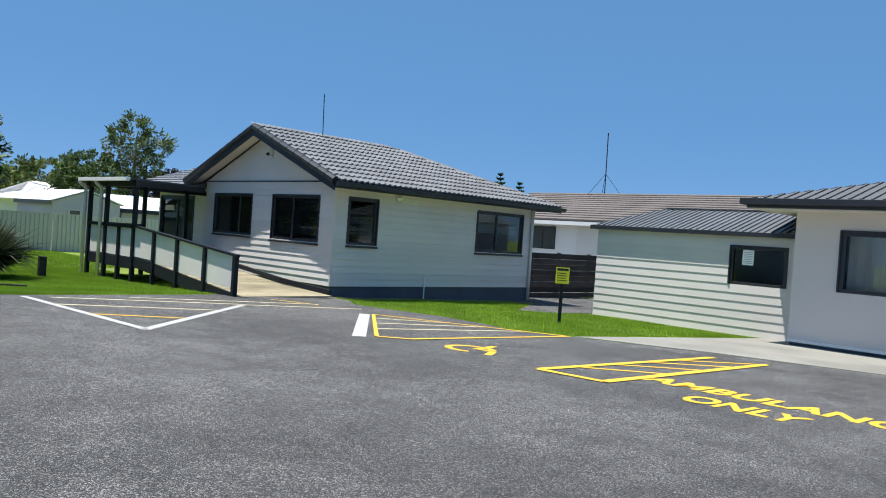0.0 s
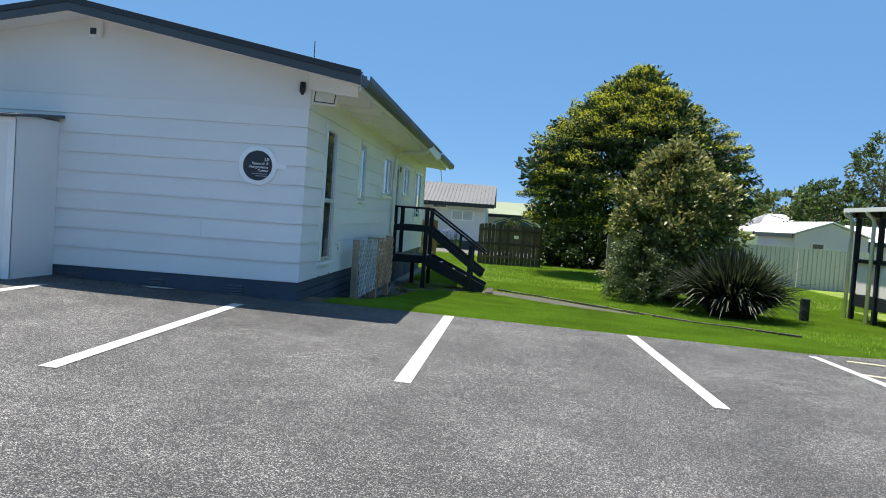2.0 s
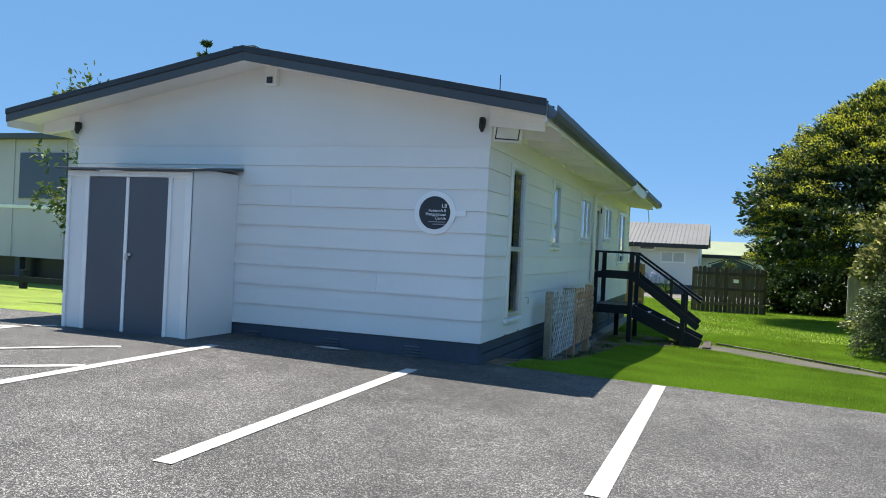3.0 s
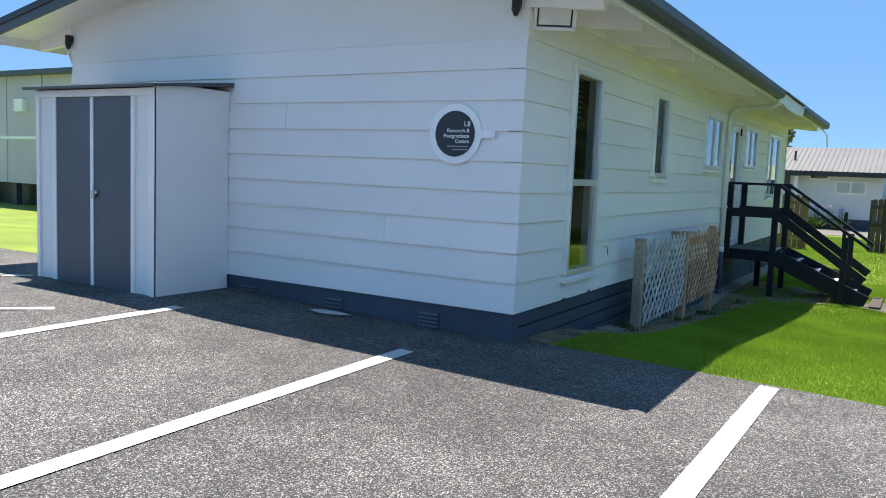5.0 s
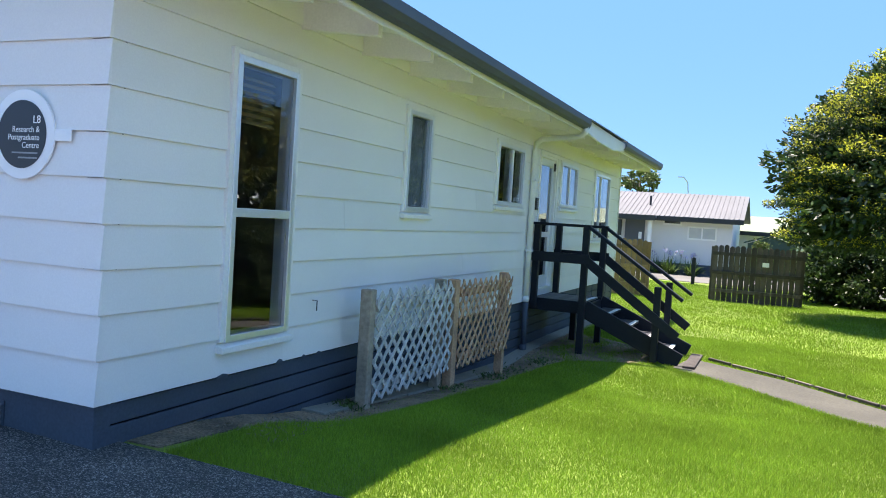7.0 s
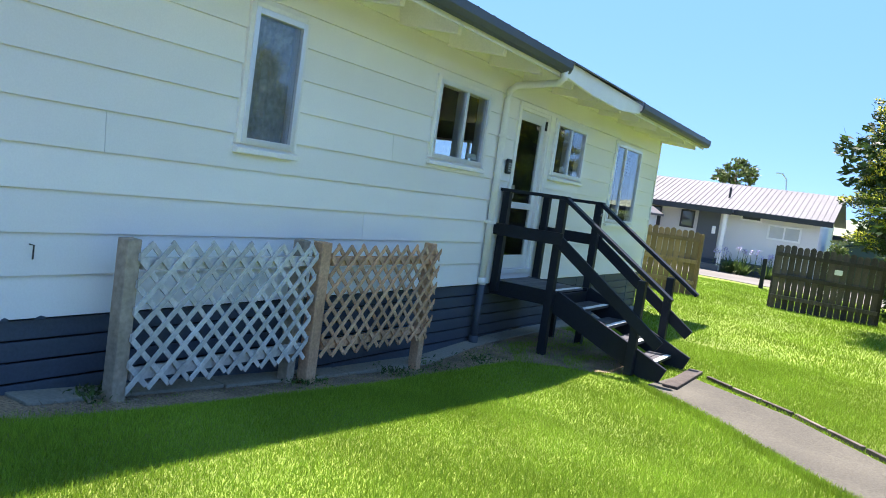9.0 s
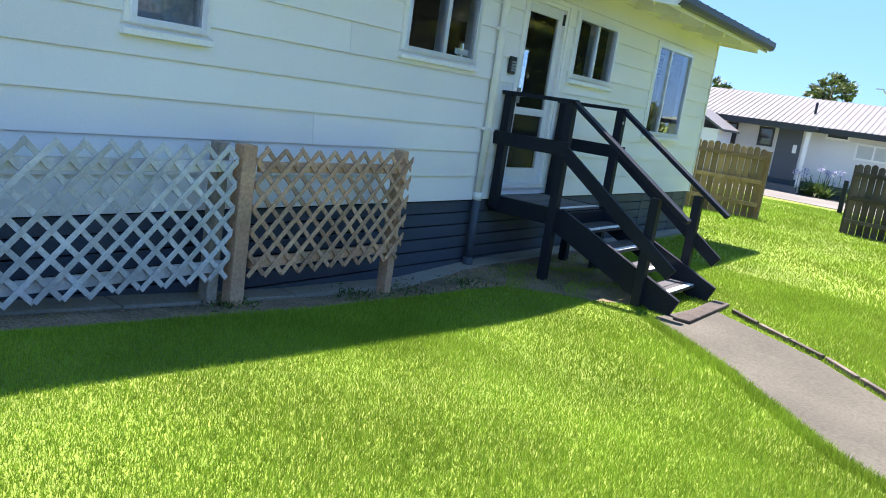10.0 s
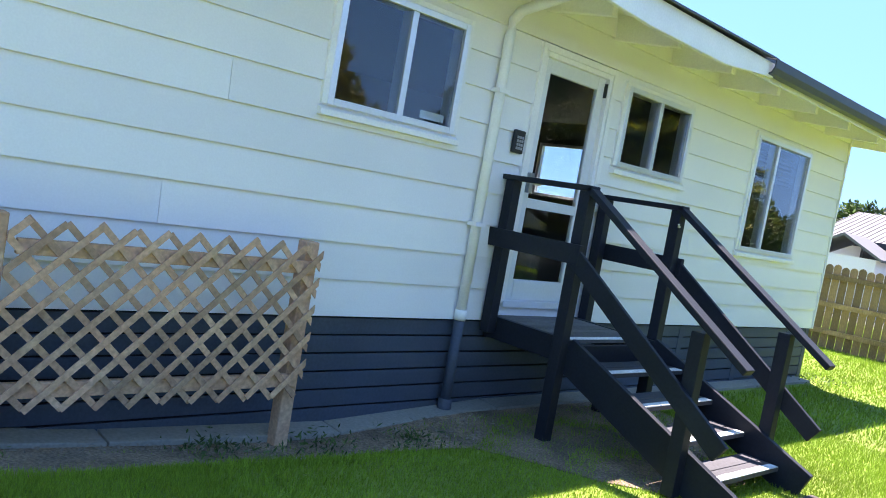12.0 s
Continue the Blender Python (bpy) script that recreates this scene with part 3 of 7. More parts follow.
def window(parent, m, u0, u1, z0, z1, uprights=(), bars=(), frame=None, trim=None, sill=True, glass=None, depth=0.09, edge=0.045, arch=0.055, blind=None, label="", proud=0.0):
    """A window in a hole (u0, u1, z0, z1): architrave, sash frame, panes."""
    w = part("window", Build().box(u0, u0 + edge, -proud, depth, z0, z1).box(u1 - edge, u1, -proud, depth, z0, z1).box(u0 + edge, u1 - edge, -proud, depth, z1 - edge, z1).box(u0 + edge, u1 - edge, -proud, depth, z0, z0 + edge), frame, parent, label, m, bevel=0.004)
    if trim:
        t = Build().box(u0 - arch, u0 + 0.004, -0.035, 0.02, z0 + 0.001, z1 + arch).box(u1 - 0.004, u1 + arch, -0.035, 0.02, z0 + 0.001, z1 + arch).box(u0 + 0.004, u1 - 0.004, -0.035, 0.02, z1 - 0.004, z1 + arch)
        part("architrave", t, trim, w, m=m, bevel=0.004)
        if sill:
            part("sill", Build().hexa([(u0 - arch - 0.01, -0.065, z0 - 0.07), (u1 + arch + 0.01, -0.065, z0 - 0.07), (u1 + arch + 0.01, 0.02, z0 - 0.07), (u0 - arch - 0.01, 0.02, z0 - 0.07),
                                      (u0 - arch - 0.01, -0.065, z0 - 0.03), (u1 + arch + 0.01, -0.065, z0 - 0.03), (u1 + arch + 0.01, 0.02, z0), (u0 - arch - 0.01, 0.02, z0)]), trim, w, m=m, bevel=0.004)
    us, zs = [u0 + edge, *uprights, u1 - edge], [z0 + edge, *bars, z1 - edge]
    for u in uprights:
        part("mullion", Build().box(u - 0.025, u + 0.025, 0.008 - proud, depth - 0.01, z0 + edge, z1 - edge), frame, w, m=m, bevel=0.003)
    for z in bars:
        part("transom", Build().box(u0 + edge, u1 - edge, 0.004 - proud, depth - 0.006, z - 0.03, z + 0.03), frame, w, m=m, bevel=0.003)
    for i in range(len(us) - 1):
        for j in range(len(zs) - 1):
            p = part("pane", Build().box(us[i] + 0.001, us[i + 1] - 0.001, 0.03 - proud, 0.036 - proud, zs[j] + 0.001, zs[j + 1] - 0.001), glass, w, m=m)
            p.visible_shadow = False
    if blind:
        bl = Build()
        n = int((blind[3] - blind[2]) / 0.05)
        for k in range(n):
            z = blind[2] + k * 0.05
            bl.hexa([(blind[0], depth + 0.045, z), (blind[1], depth + 0.045, z), (blind[1], depth + 0.075, z + 0.03), (blind[0], depth + 0.075, z + 0.03), (blind[0], depth + 0.047, z - 0.002), (blind[1], depth + 0.047, z - 0.002), (blind[1], depth + 0.077, z + 0.028), (blind[0], depth + 0.077, z + 0.028)])
        part("blind", bl, blind[4], w, "lowered slatted blind", m=m)
    return w


# ---- the postgraduate centre: a long gabled building ----
XE, XWEST, YS, YN = -2.61, -8.47, 12.70, 26.87
Z0, PITCH = 0.57, 0.2475
centre = thing("centre_building", ((XE + XWEST) / 2, 19.8, 0.0), "long white weatherboard building with a slate base and low gable roof", "building")
EAST = pose(XE, 0, 0, 0, 0, 90)
SOUTH = pose(0, YS, 0)
WEST = pose(XWEST, 0, 0, 0, 0, -90)
NORTH = pose(0, YN, 0, 0, 0, 180)
HOLES = [(13.72, 14.42, 0.80, 2.69), (16.27, 16.82, 1.75, 2.72), (18.84, 19.92, 1.92, 2.70), (20.76, 21.66, 0.72, 2.74), (21.9, 23.0, 2.0, 2.71), (24.4, 25.78, 1.45, 2.73)]
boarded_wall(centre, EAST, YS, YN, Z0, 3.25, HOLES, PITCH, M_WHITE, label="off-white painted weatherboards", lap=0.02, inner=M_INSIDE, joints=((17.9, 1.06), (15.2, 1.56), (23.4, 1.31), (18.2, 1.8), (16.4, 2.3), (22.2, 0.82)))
boarded_wall(centre, SOUTH, XWEST, XE, Z0, 3.17, [], PITCH, M_WHITE, label="off-white painted weatherboards", lap=0.02, top=2.80, inner=M_INSIDE, joints=((-3.9, 1.06), (-5.1, 2.05)), over=0.024)
boarded_wall(centre, WEST, -YN, -YS, Z0, 3.12, [(-22.6, -20.6, 1.3, 2.7), (-17, -15, 1.6, 2.7)], PITCH, M_WHITE, inner=M_INSIDE)
boarded_wall(centre, NORTH, -XE, -XWEST, Z0, 3.12, [(5.5, 7.8, 1.75, 2.68)], PITCH, M_WHITE, inner=M_INSIDE)
part("corner_stop", Build().box(XE - 0.03, XE + 0.034, YN - 0.0005, YN + 0.03, Z0, 3.2), M_WHITE, centre)
XR = (XE + XWEST) / 2
RISE = 0.19
ZW = 3.19


def roof_z(x):
    return ZW + (abs(XE - XR) - abs(x - XR)) * RISE


# plain gable sheets above the boards
for y, d in ((YS - 0.012, 0.1), (YN - 0.088, 0.1)):
    part("gable", Build().prism([(XWEST, y, 2.795 if y < 20 else 3.12), (XE + 0.032, y, 2.795 if y < 20 else 3.12), (XE + 0.032, y, roof_z(XE) + 0.05), (XR, y, roof_z(XR) + 0.05), (XWEST, y, roof_z(XWEST) + 0.05)], (0, d, 0)), M_WHITE, centre, "plain white painted gable sheet")
# base
part("base", Build().box(XWEST, XE + 0.0, YS + 0.004, YS + 0.12, -0.1, Z0 - 0.004), M_BASE, centre, "slate-grey painted concrete base wall")
part("base", Build().box(XWEST, XWEST + 0.1, YS + 0.12, YN - 0.1, -0.4, Z0 - 0.004), M_BASE, centre, "slate-grey painted base wall")
part("base", Build().box(XWEST, XE, YN - 0.1, YN - 0.002, -0.4, Z0 - 0.004), M_BASE, centre, "slate-grey painted base wall")
# Black backing sheet: the shade in the slat gaps is put in as colour.
skirt = part("base", Build().box(XE - 0.12, XE - 0.05, YS + 0.12, YN - 0.1, -0.45, Z0 - 0.004), M_BLACK, centre, "black sheet standing in for the shade behind the base slats")
for k in range(7):
    z = Z0 - 0.012 - k * 0.125
    part("base_slat", Build().box(XE - 0.03, XE - 0.006, YS + 0.01, YN - 0.01, z - 0.112, z), M_BASE, skirt, bevel=0.003)
for y in (26.2, 24.9, 23.6):
    part("base_post", Build().box(XE - 0.045, XE - 0.0, y, y + 0.09, -0.4, Z0 - 0.01), M_BASE, skirt)
for u0, u1 in ((-3.52, -3.30), (-4.57, -4.35), (-5.7, -5.45)):
    v = part("vent", Build().box(u0, u1, -0.004, 0.02, 0.345, 0.5), M_BASE, centre, "louvred base vent", m=SOUTH)
    for k in range(4):
        z = 0.365 + k * 0.034
        part("slat", Build().hexa([(u0 + 0.012, -0.022, z), (u1 - 0.012, -0.022, z), (u1 - 0.012, -0.003, z + 0.018), (u0 + 0.012, -0.003, z + 0.018), (u0 + 0.012, -0.018, z - 0.005), (u1 - 0.012, -0.018, z - 0.005), (u1 - 0.012, 0.0, z + 0.014), (u0 + 0.012, 0.0, z + 0.014)]), M_DOOR, v, m=SOUTH)
for y, w, h in ((13.66, 0.13, 0.022), (14.32, 0.09, 0.03), (14.66, 0.05, 0.02), (14.86, 0.07, 0.018), (16.6, 0.06, 0.016)):
    part("chipped_edge", Build().prism([(y, -0.0305, Z0 - 0.004), (y + w, -0.0305, Z0 - 0.004), (y + w * 0.9, -0.0305, Z0 + h * 0.6), (y + w * 0.55, -0.0305, Z0 + h), (y + w * 0.2, -0.0305, Z0 + h * 0.55)], (0, 0.004, 0)), M_BASE, centre, "chip in the lowest board's edge", m=EAST)
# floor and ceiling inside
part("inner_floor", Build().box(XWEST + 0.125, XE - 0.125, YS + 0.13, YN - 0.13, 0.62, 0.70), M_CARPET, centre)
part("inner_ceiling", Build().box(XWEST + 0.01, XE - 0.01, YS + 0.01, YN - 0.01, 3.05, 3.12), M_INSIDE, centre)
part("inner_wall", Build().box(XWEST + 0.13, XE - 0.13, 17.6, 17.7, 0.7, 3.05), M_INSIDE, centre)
# Unseen partitions, added to block the bright north window behind the far panes.
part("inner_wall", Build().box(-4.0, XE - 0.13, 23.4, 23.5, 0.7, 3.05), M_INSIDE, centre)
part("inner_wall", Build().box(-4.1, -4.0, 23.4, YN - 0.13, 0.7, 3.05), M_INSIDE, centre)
# roof
EO, VO, VN = 0.76, 0.5, 0.16
XLE, XRE = XWEST - EO, XE + EO
roof = Build()
for s in (1, -1):
    xe = XR + s * (XRE - XR)
    roof.hexa([(XR, YS - VO, roof_z(XR) + 0.1), (xe, YS - VO, roof_z(xe) + 0.1), (xe, YN + VN, roof_z(xe) + 0.1), (XR, YN + VN, roof_z(XR) + 0.1),
               (XR, YS - VO, roof_z(XR) + 0.14), (xe, YS - VO, roof_z(xe) + 0.14), (xe, YN + VN, roof_z(xe) + 0.14), (XR, YN + VN, roof_z(XR) + 0.14)])
rf = part("roof", roof, M_STEELROOF, centre, "low-pitched slate-grey metal roof")
for k in range(48):
    y = YS - VO + 0.06 + k * 0.308
    for s in (1, -1):
        xe = XR + s * (XRE - XR)
        part("roof_rib", Build().beam((XR, y, roof_z(XR) + 0.15), (xe, y, roof_z(xe) + 0.15), 0.03, 0.03, (0, 1, 0)), M_STEELROOF, rf)
part("ridge_cap", Build().beam((XR, YS - VO - 0.02, roof_z(XR) + 0.155), (XR, YN + VN + 0.02, roof_z(XR) + 0.155), 0.3, 0.03), M_STEELROOF, rf)
for y in (YS - VO, YN + VN):
    for s in (1, -1):
        xe = XR + s * (XRE - XR)
        d = -0.03 if y < 20 else 0.03
        part("bargeboard", Build().prism([(XR, y, roof_z(XR) + 0.0), (xe, y, roof_z(xe) + 0.0), (xe, y, roof_z(xe) + 0.13), (XR, y, roof_z(XR) + 0.13)], (0, d, 0)), M_STEELROOF, rf, "slate-grey bargeboard", bevel=0.004)
        part("barge_flashing", Build().prism([(XR, y + d * 1.5, roof_z(XR) + 0.1), (xe, y + d * 1.5, roof_z(xe) + 0.1), (xe, y + d * 1.5, roof_z(xe) + 0.175), (XR, y + d * 1.5, roof_z(XR) + 0.175)], (0, -d * 1.2, 0)), M_CHAR, rf, bevel=0.004)
        # sloped soffit of the verge
        y2 = YS if y < 20 else YN
        part("soffit", Build().prism([(XR, y, roof_z(XR) + 0.04), (xe, y, roof_z(xe) + 0.04), (xe, y, roof_z(xe) + 0.06), (XR, y, roof_z(XR) + 0.06)], (0, y2 - y, 0)), M_WHITE2, rf)
for s in (1, -1):
    xw, xe = (XE, XRE) if s > 0 else (XWEST, XLE)
    part("soffit", Build().prism([(xw, YS, roof_z(xw) + 0.06), (xe, YS, roof_z(xe) + 0.06), (xe, YS, roof_z(xe) + 0.085), (xw, YS, roof_z(xw) + 0.085)], (0, YN - YS, 0)), M_WHITE2, rf, "white painted sloped soffit")
    for k in range(17):
        y = YS - 0.02 + k * 0.89
        a = xw
        tip = xe - s * 0.12
        part("rafter", Build().prism([(a, y, roof_z(a) - 0.16), (tip, y, roof_z(tip) - 0.11), (tip, y, roof_z(tip) + 0.06), (a, y, roof_z(a) + 0.06)], (0, 0.065, 0)), M_WHITE2, rf, bevel=0.004)
    part("fascia", Build().box(xe - 0.012, xe + 0.012, YS - VO, YN + VN, roof_z(xe) - 0.06, roof_z(xe) + 0.1), M_WHITE2, rf)


def gutter(y0, y1, x, z):
    prof = [(x + 0.012, z + 0.12), (x + 0.012, z), (x + 0.05, z - 0.015), (x + 0.1, z), (x + 0.125, z + 0.05), (x + 0.125, z + 0.125), (x + 0.115, z + 0.125), (x + 0.112, z + 0.05), (x + 0.09, z + 0.012), (x + 0.05, z), (x + 0.024, z + 0.012), (x + 0.024, z + 0.12)]
    return Build().prism([(a, y0, b) for a, b in prof], (0, y1 - y0, 0))


ZG = roof_z(XRE) - 0.02
part("gutter", gutter(YS - VO - 0.02, 20.08, XRE, ZG), M_STEELROOF, rf, "slate-grey half-round gutter")
part("gutter", gutter(22.75, YN + VN, XRE, ZG), M_STEELROOF, rf, "slate-grey half-round gutter")
part("hood_board", Build().prism([(XRE + 0.03, 20.1, ZG + 0.13), (XRE + 0.03, 20.1, ZG - 0.04), (XRE + 0.03, 20.9, ZG - 0.09), (XRE + 0.03, 22.0, ZG - 0.1), (XRE + 0.03, 22.85, ZG - 0.02), (XRE + 0.03, 22.85, ZG + 0.1)], (0.04, 0, 0)), M_WHITE2, rf, "white bowed board over the door", bevel=0.006)
part("roof_flashing", Build().hexa([(XRE - 0.2, 20.05, ZG + 0.19), (XRE + 0.12, 20.05, ZG + 0.12), (XRE + 0.12, 22.8, ZG + 0.12), (XRE - 0.2, 22.8, ZG + 0.19), (XRE - 0.2, 20.05, ZG + 0.2), (XRE + 0.12, 20.05, ZG + 0.135), (XRE + 0.12, 22.8, ZG + 0.135), (XRE - 0.2, 22.8, ZG + 0.2)]), M_STEELROOF, rf)
# downpipe
dp = part("downpipe", Build().tube([(XRE + 0.07, 20.0, ZG + 0.02), (XRE + 0.06, 20.02, ZG - 0.06), (XRE - 0.02, 20.1, ZG - 0.1), (XE + 0.16, 20.27, ZG - 0.13), (XE + 0.07, 20.29, ZG - 0.19), (XE + 0.065, 20.29, ZG - 0.3), (XE + 0.065, 20.29, 0.62)], 0.04, 12), M_WHITE2, centre, "white plastic downpipe", smooth=True)
part("collar", Build().tube([(XE + 0.065, 20.29, 0.58), (XE + 0.065, 20.29, 0.66)], 0.048, 12), M_WHITE2, dp, smooth=True)
part("lower_pipe", Build().tube([(XE + 0.065, 20.29, 0.6), (XE + 0.065, 20.29, -0.1)], 0.042, 12), M_BASE, dp, "slate-grey lower pipe", smooth=True)
part("foot", Build().tube([(XE + 0.065, 20.29, -0.16), (XE + 0.065, 20.29, -0.03)], 0.055, 12), M_BASE, dp, smooth=True)
for z in (2.3, 1.3):
    part("bracket", Build().box(XE + 0.018, XE + 0.112, 20.235, 20.345, z, z + 0.03), M_WHITE2, dp)
# windows and door of the east wall
window(centre, EAST, *HOLES[0], bars=(1.66,), frame=M_SILVER, trim=M_WHITE2, proud=0.046, arch=0.04, glass=M_GLASS, label="tall white-framed two-light window", blind=(13.77, 14.37, 2.28, 2.64, M_TANBLIND))
nw = window(centre, EAST, *HOLES[1], frame=M_SILVER, trim=M_WHITE2, proud=0.046, arch=0.04, glass=M_GLASS, label="narrow white-framed window with a net curtain")
net = Build()
for k in range(9):
    a, b = 16.318 + k * 0.0505, 16.318 + (k + 1) * 0.0505
    p, q = 0.03 + 0.016 * (k % 2), 0.03 + 0.016 * ((k + 1) % 2)
    net.hexa([(a, p, 1.8), (b, q, 1.8), (b, q + 0.003, 1.8), (a, p + 0.003, 1.8), (a, p, 2.67), (b, q, 2.67), (b, q + 0.003, 2.67), (a, p + 0.003, 2.67)])
part("curtain", net, M_NET, nw, "grey net curtain behind the pane", m=EAST)
window(centre, EAST, *HOLES[2], uprights=(19.42,), frame=M_SILVER, trim=M_WHITE2, proud=0.046, arch=0.04, glass=M_GLASS, label="white-framed sliding window")
window(centre, EAST, *HOLES[4], uprights=(22.45,), frame=M_SILVER, trim=M_WHITE2, proud=0.046, arch=0.04, glass=M_GLASS, label="white-framed sliding window")
window(centre, EAST, *HOLES[5], uprights=(24.92,), frame=M_SILVER, trim=M_WHITE2, proud=0.046, arch=0.04, glass=M_GLASS, label="large white-framed window with a raised blind", blind=(24.46, 25.72, 2.3, 2.68, M_INSIDE))
window(centre, WEST, -22.6, -20.6, 1.3, 2.7, uprights=(-21.6,), frame=M_ALU, trim=M_WHITE2, glass=M_GLASS)
window(centre, NORTH, 5.5, 7.8, 1.75, 2.68, uprights=(6.65,), frame=M_ALU, trim=M_WHITE2, glass=M_GLASS)
window(centre, WEST, -17, -15, 1.6, 2.7, uprights=(-16,), frame=M_ALU, trim=M_WHITE2, glass=M_GLASS)
u0, u1, z0, z1 = HOLES[3]
dr = part("door", Build().box(u0 + 0.04, u0 + 0.14, 0.02, 0.062, z0 + 0.02, z1 - 0.04).box(u1 - 0.14, u1 - 0.04, 0.02, 0.062, z0 + 0.02, z1 - 0.04).box(u0 + 0.14, u1 - 0.14, 0.02, 0.062, z1 - 0.15, z1 - 0.04).box(u0 + 0.14, u1 - 0.14, 0.02, 0.062, 1.5, 1.58).box(u0 + 0.14, u1 - 0.14, 0.02, 0.062, z0 + 0.02, z0 + 0.19), M_ALU, centre, "white-framed glazed door, shut", m=EAST, bevel=0.004)
part("jamb", Build().box(u0, u0 + 0.04, -0.02, 0.1, z0, z1).box(u1 - 0.04, u1, -0.02, 0.1, z0, z1).box(u0 + 0.04, u1 - 0.04, -0.02, 0.1, z1 - 0.04, z1).box(u0 - 0.05, u0, -0.035, 0.02, z0, z1 + 0.05).box(u1, u1 + 0.05, -0.035, 0.02, z0, z1 + 0.05).box(u0, u1, -0.035, 0.02, z1, z1 + 0.05), M_WHITE2, dr, m=EAST, bevel=0.003)
for a, b in ((z0 + 0.19, 1.5), (1.58, z1 - 0.15)):
    p = part("pane", Build().box(u0 + 0.139, u1 - 0.139, 0.036, 0.042, a, b), M_GLASS, dr, m=EAST)
    p.visible_shadow = False
part("hinge", Build().box(u1 - 0.05, u1 - 0.02, -0.01, 0.02, z1 - 0.2, z1 - 0.08), M_BLACK, dr, m=EAST)
part("door_handle", Build().box(u0 + 0.07, u0 + 0.11, -0.03, 0.02, 1.62, 1.78).tube([(u0 + 0.09, -0.03, 1.7), (u0 + 0.2, -0.035, 1.7)], 0.01), M_STEEL, dr, m=EAST)
part("kick_plate", Build().box(u0 + 0.15, u1 - 0.15, 0.012, 0.021, z0 + 0.03, z0 + 0.18), M_ALU, dr, m=EAST)
part("threshold", Build().box(u0, u1, -0.05, 0.1, z0 - 0.03, z0 + 0.02), M_ALU, dr, m=EAST)
part("note", Build().box(19.62, 19.84, 0.0, 0.004, 1.985, 2.04), M_SIGNWHITE, centre, "small white card inside the window", m=EAST)
kp = thing("keypad", (XE + 0.02, 20.61, 1.91), "black door entry keypad on the white wall", "keypad")
part("housing", Build().box(20.55, 20.67, -0.05, -0.016, 1.9, 2.08), M_BLACK, kp, m=EAST, bevel=0.012)
for i in range(3):
    for j in range(4):
        part("key", Build().box(20.575 + i * 0.026, 20.593 + i * 0.026, -0.056, -0.049, 1.93 + j * 0.028, 1.95 + j * 0.028), M_SIGNGREY, kp, m=EAST)
# round sign
sg = thing("round_sign", (-3.2, YS - 0.02, 1.78), "round white and navy sign naming the centre", "sign")
disc = [(0.25 * math.cos(t * math.pi / 24), 0, 0.25 * math.sin(t * math.pi / 24)) for t in range(48)]
SG = pose(-3.2, YS - 0.022, 2.03)
part("backing", Build().prism(disc, (0, -0.012, 0)).box(0.24, 0.372, -0.0105, -0.001, -0.032, 0.032), M_SIGNWHITE, sg, m=SG, bevel=0.002)
part("face", Build().prism([(x * 0.76, -0.013, z * 0.76) for x, y, z in disc], (0, -0.003, 0)), M_SIGNDARK, sg, m=SG)
for body, size, x, z in (("L8", 0.062, 0.148, 0.062), ("Research &", 0.047, 0.142, 0.012), ("Postgraduate", 0.047, 0.142, -0.032), ("Centre", 0.047, 0.142, -0.076)):
    me = text_mesh(body, size, M_SIGNWHITE, "RIGHT", 0.0008)
    me.transform(SG @ pose(x, -0.0175, z, 90))
    part("lettering", me, M_SIGNWHITE, sg)
for z, w in ((-0.108, 0.2), (-0.135, 0.15)):
    part("print_bar", Build().box(0.13 - w, 0.13, -0.018, -0.016, z, z + 0.009), M_SIGNGREY, sg, m=SG)


def floodlight(at, turn, tilt, label):
    t = thing("floodlight", at, label, "floodlight", "floodlights on the centre")
    m = Matrix.Translation(at) @ pose(0, 0, 0, 0, 0, turn)
    h = m @ pose(0, -0.16, 0, tilt)
    part("bracket", Build().box(-0.03, 0.03, -0.16, 0.02, -0.02, 0.02).box(-0.04, 0.04, -0.005, 0.02, -0.05, 0.05), M_WHITE2, t, m=m)
    part("housing", Build().hexa([(-0.16, 0.0, -0.11), (0.16, 0.0, -0.11), (0.1, 0.1, -0.07), (-0.1, 0.1, -0.07), (-0.16, 0.0, 0.11), (0.16, 0.0, 0.11), (0.1, 0.1, 0.07), (-0.1, 0.1, 0.07)]), M_WHITE2, t, m=h, bevel=0.01)
    part("rim", Build().box(-0.17, 0.17, -0.02, 0.0, 0.09, 0.12).box(-0.17, 0.17, -0.02, 0.0, -0.12, -0.09).box(-0.17, -0.14, -0.02, 0.0, -0.09, 0.09).box(0.14, 0.17, -0.02, 0.0, -0.09, 0.09), M_ALU, t, m=h, bevel=0.006)
    part("gasket", Build().box(-0.14, 0.14, -0.006, 0.0, -0.09, 0.09), M_BLACK, t, m=h)
    part("lens", Build().box(-0.126, 0.126, -0.014, -0.006, -0.076, 0.076), M_LENS, t, m=h, bevel=0.01)


floodlight((XE + 0.1, 12.98, 2.98), 30, 24, "white outdoor floodlight under the eave")
floodlight((XWEST - 0.02, 12.95, 2.9), -70, 25, "white outdoor floodlight under the eave")


def bracket_lamp(x, y, z, label):
    t = thing("camera_dome", (x, y, z), label, "security camera")
    part("base", Build().box(x - 0.03, x + 0.03, y - 0.03, y, z + 0.04, z + 0.13), M_BLACK, t, bevel=0.01)
    part("body", Build().tube([(x, y - 0.05, z + 0.13), (x, y - 0.05, z + 0.02), (x, y - 0.05, z - 0.03)], [0.034, 0.038, 0.015], 10), M_BLACK, t, smooth=True)


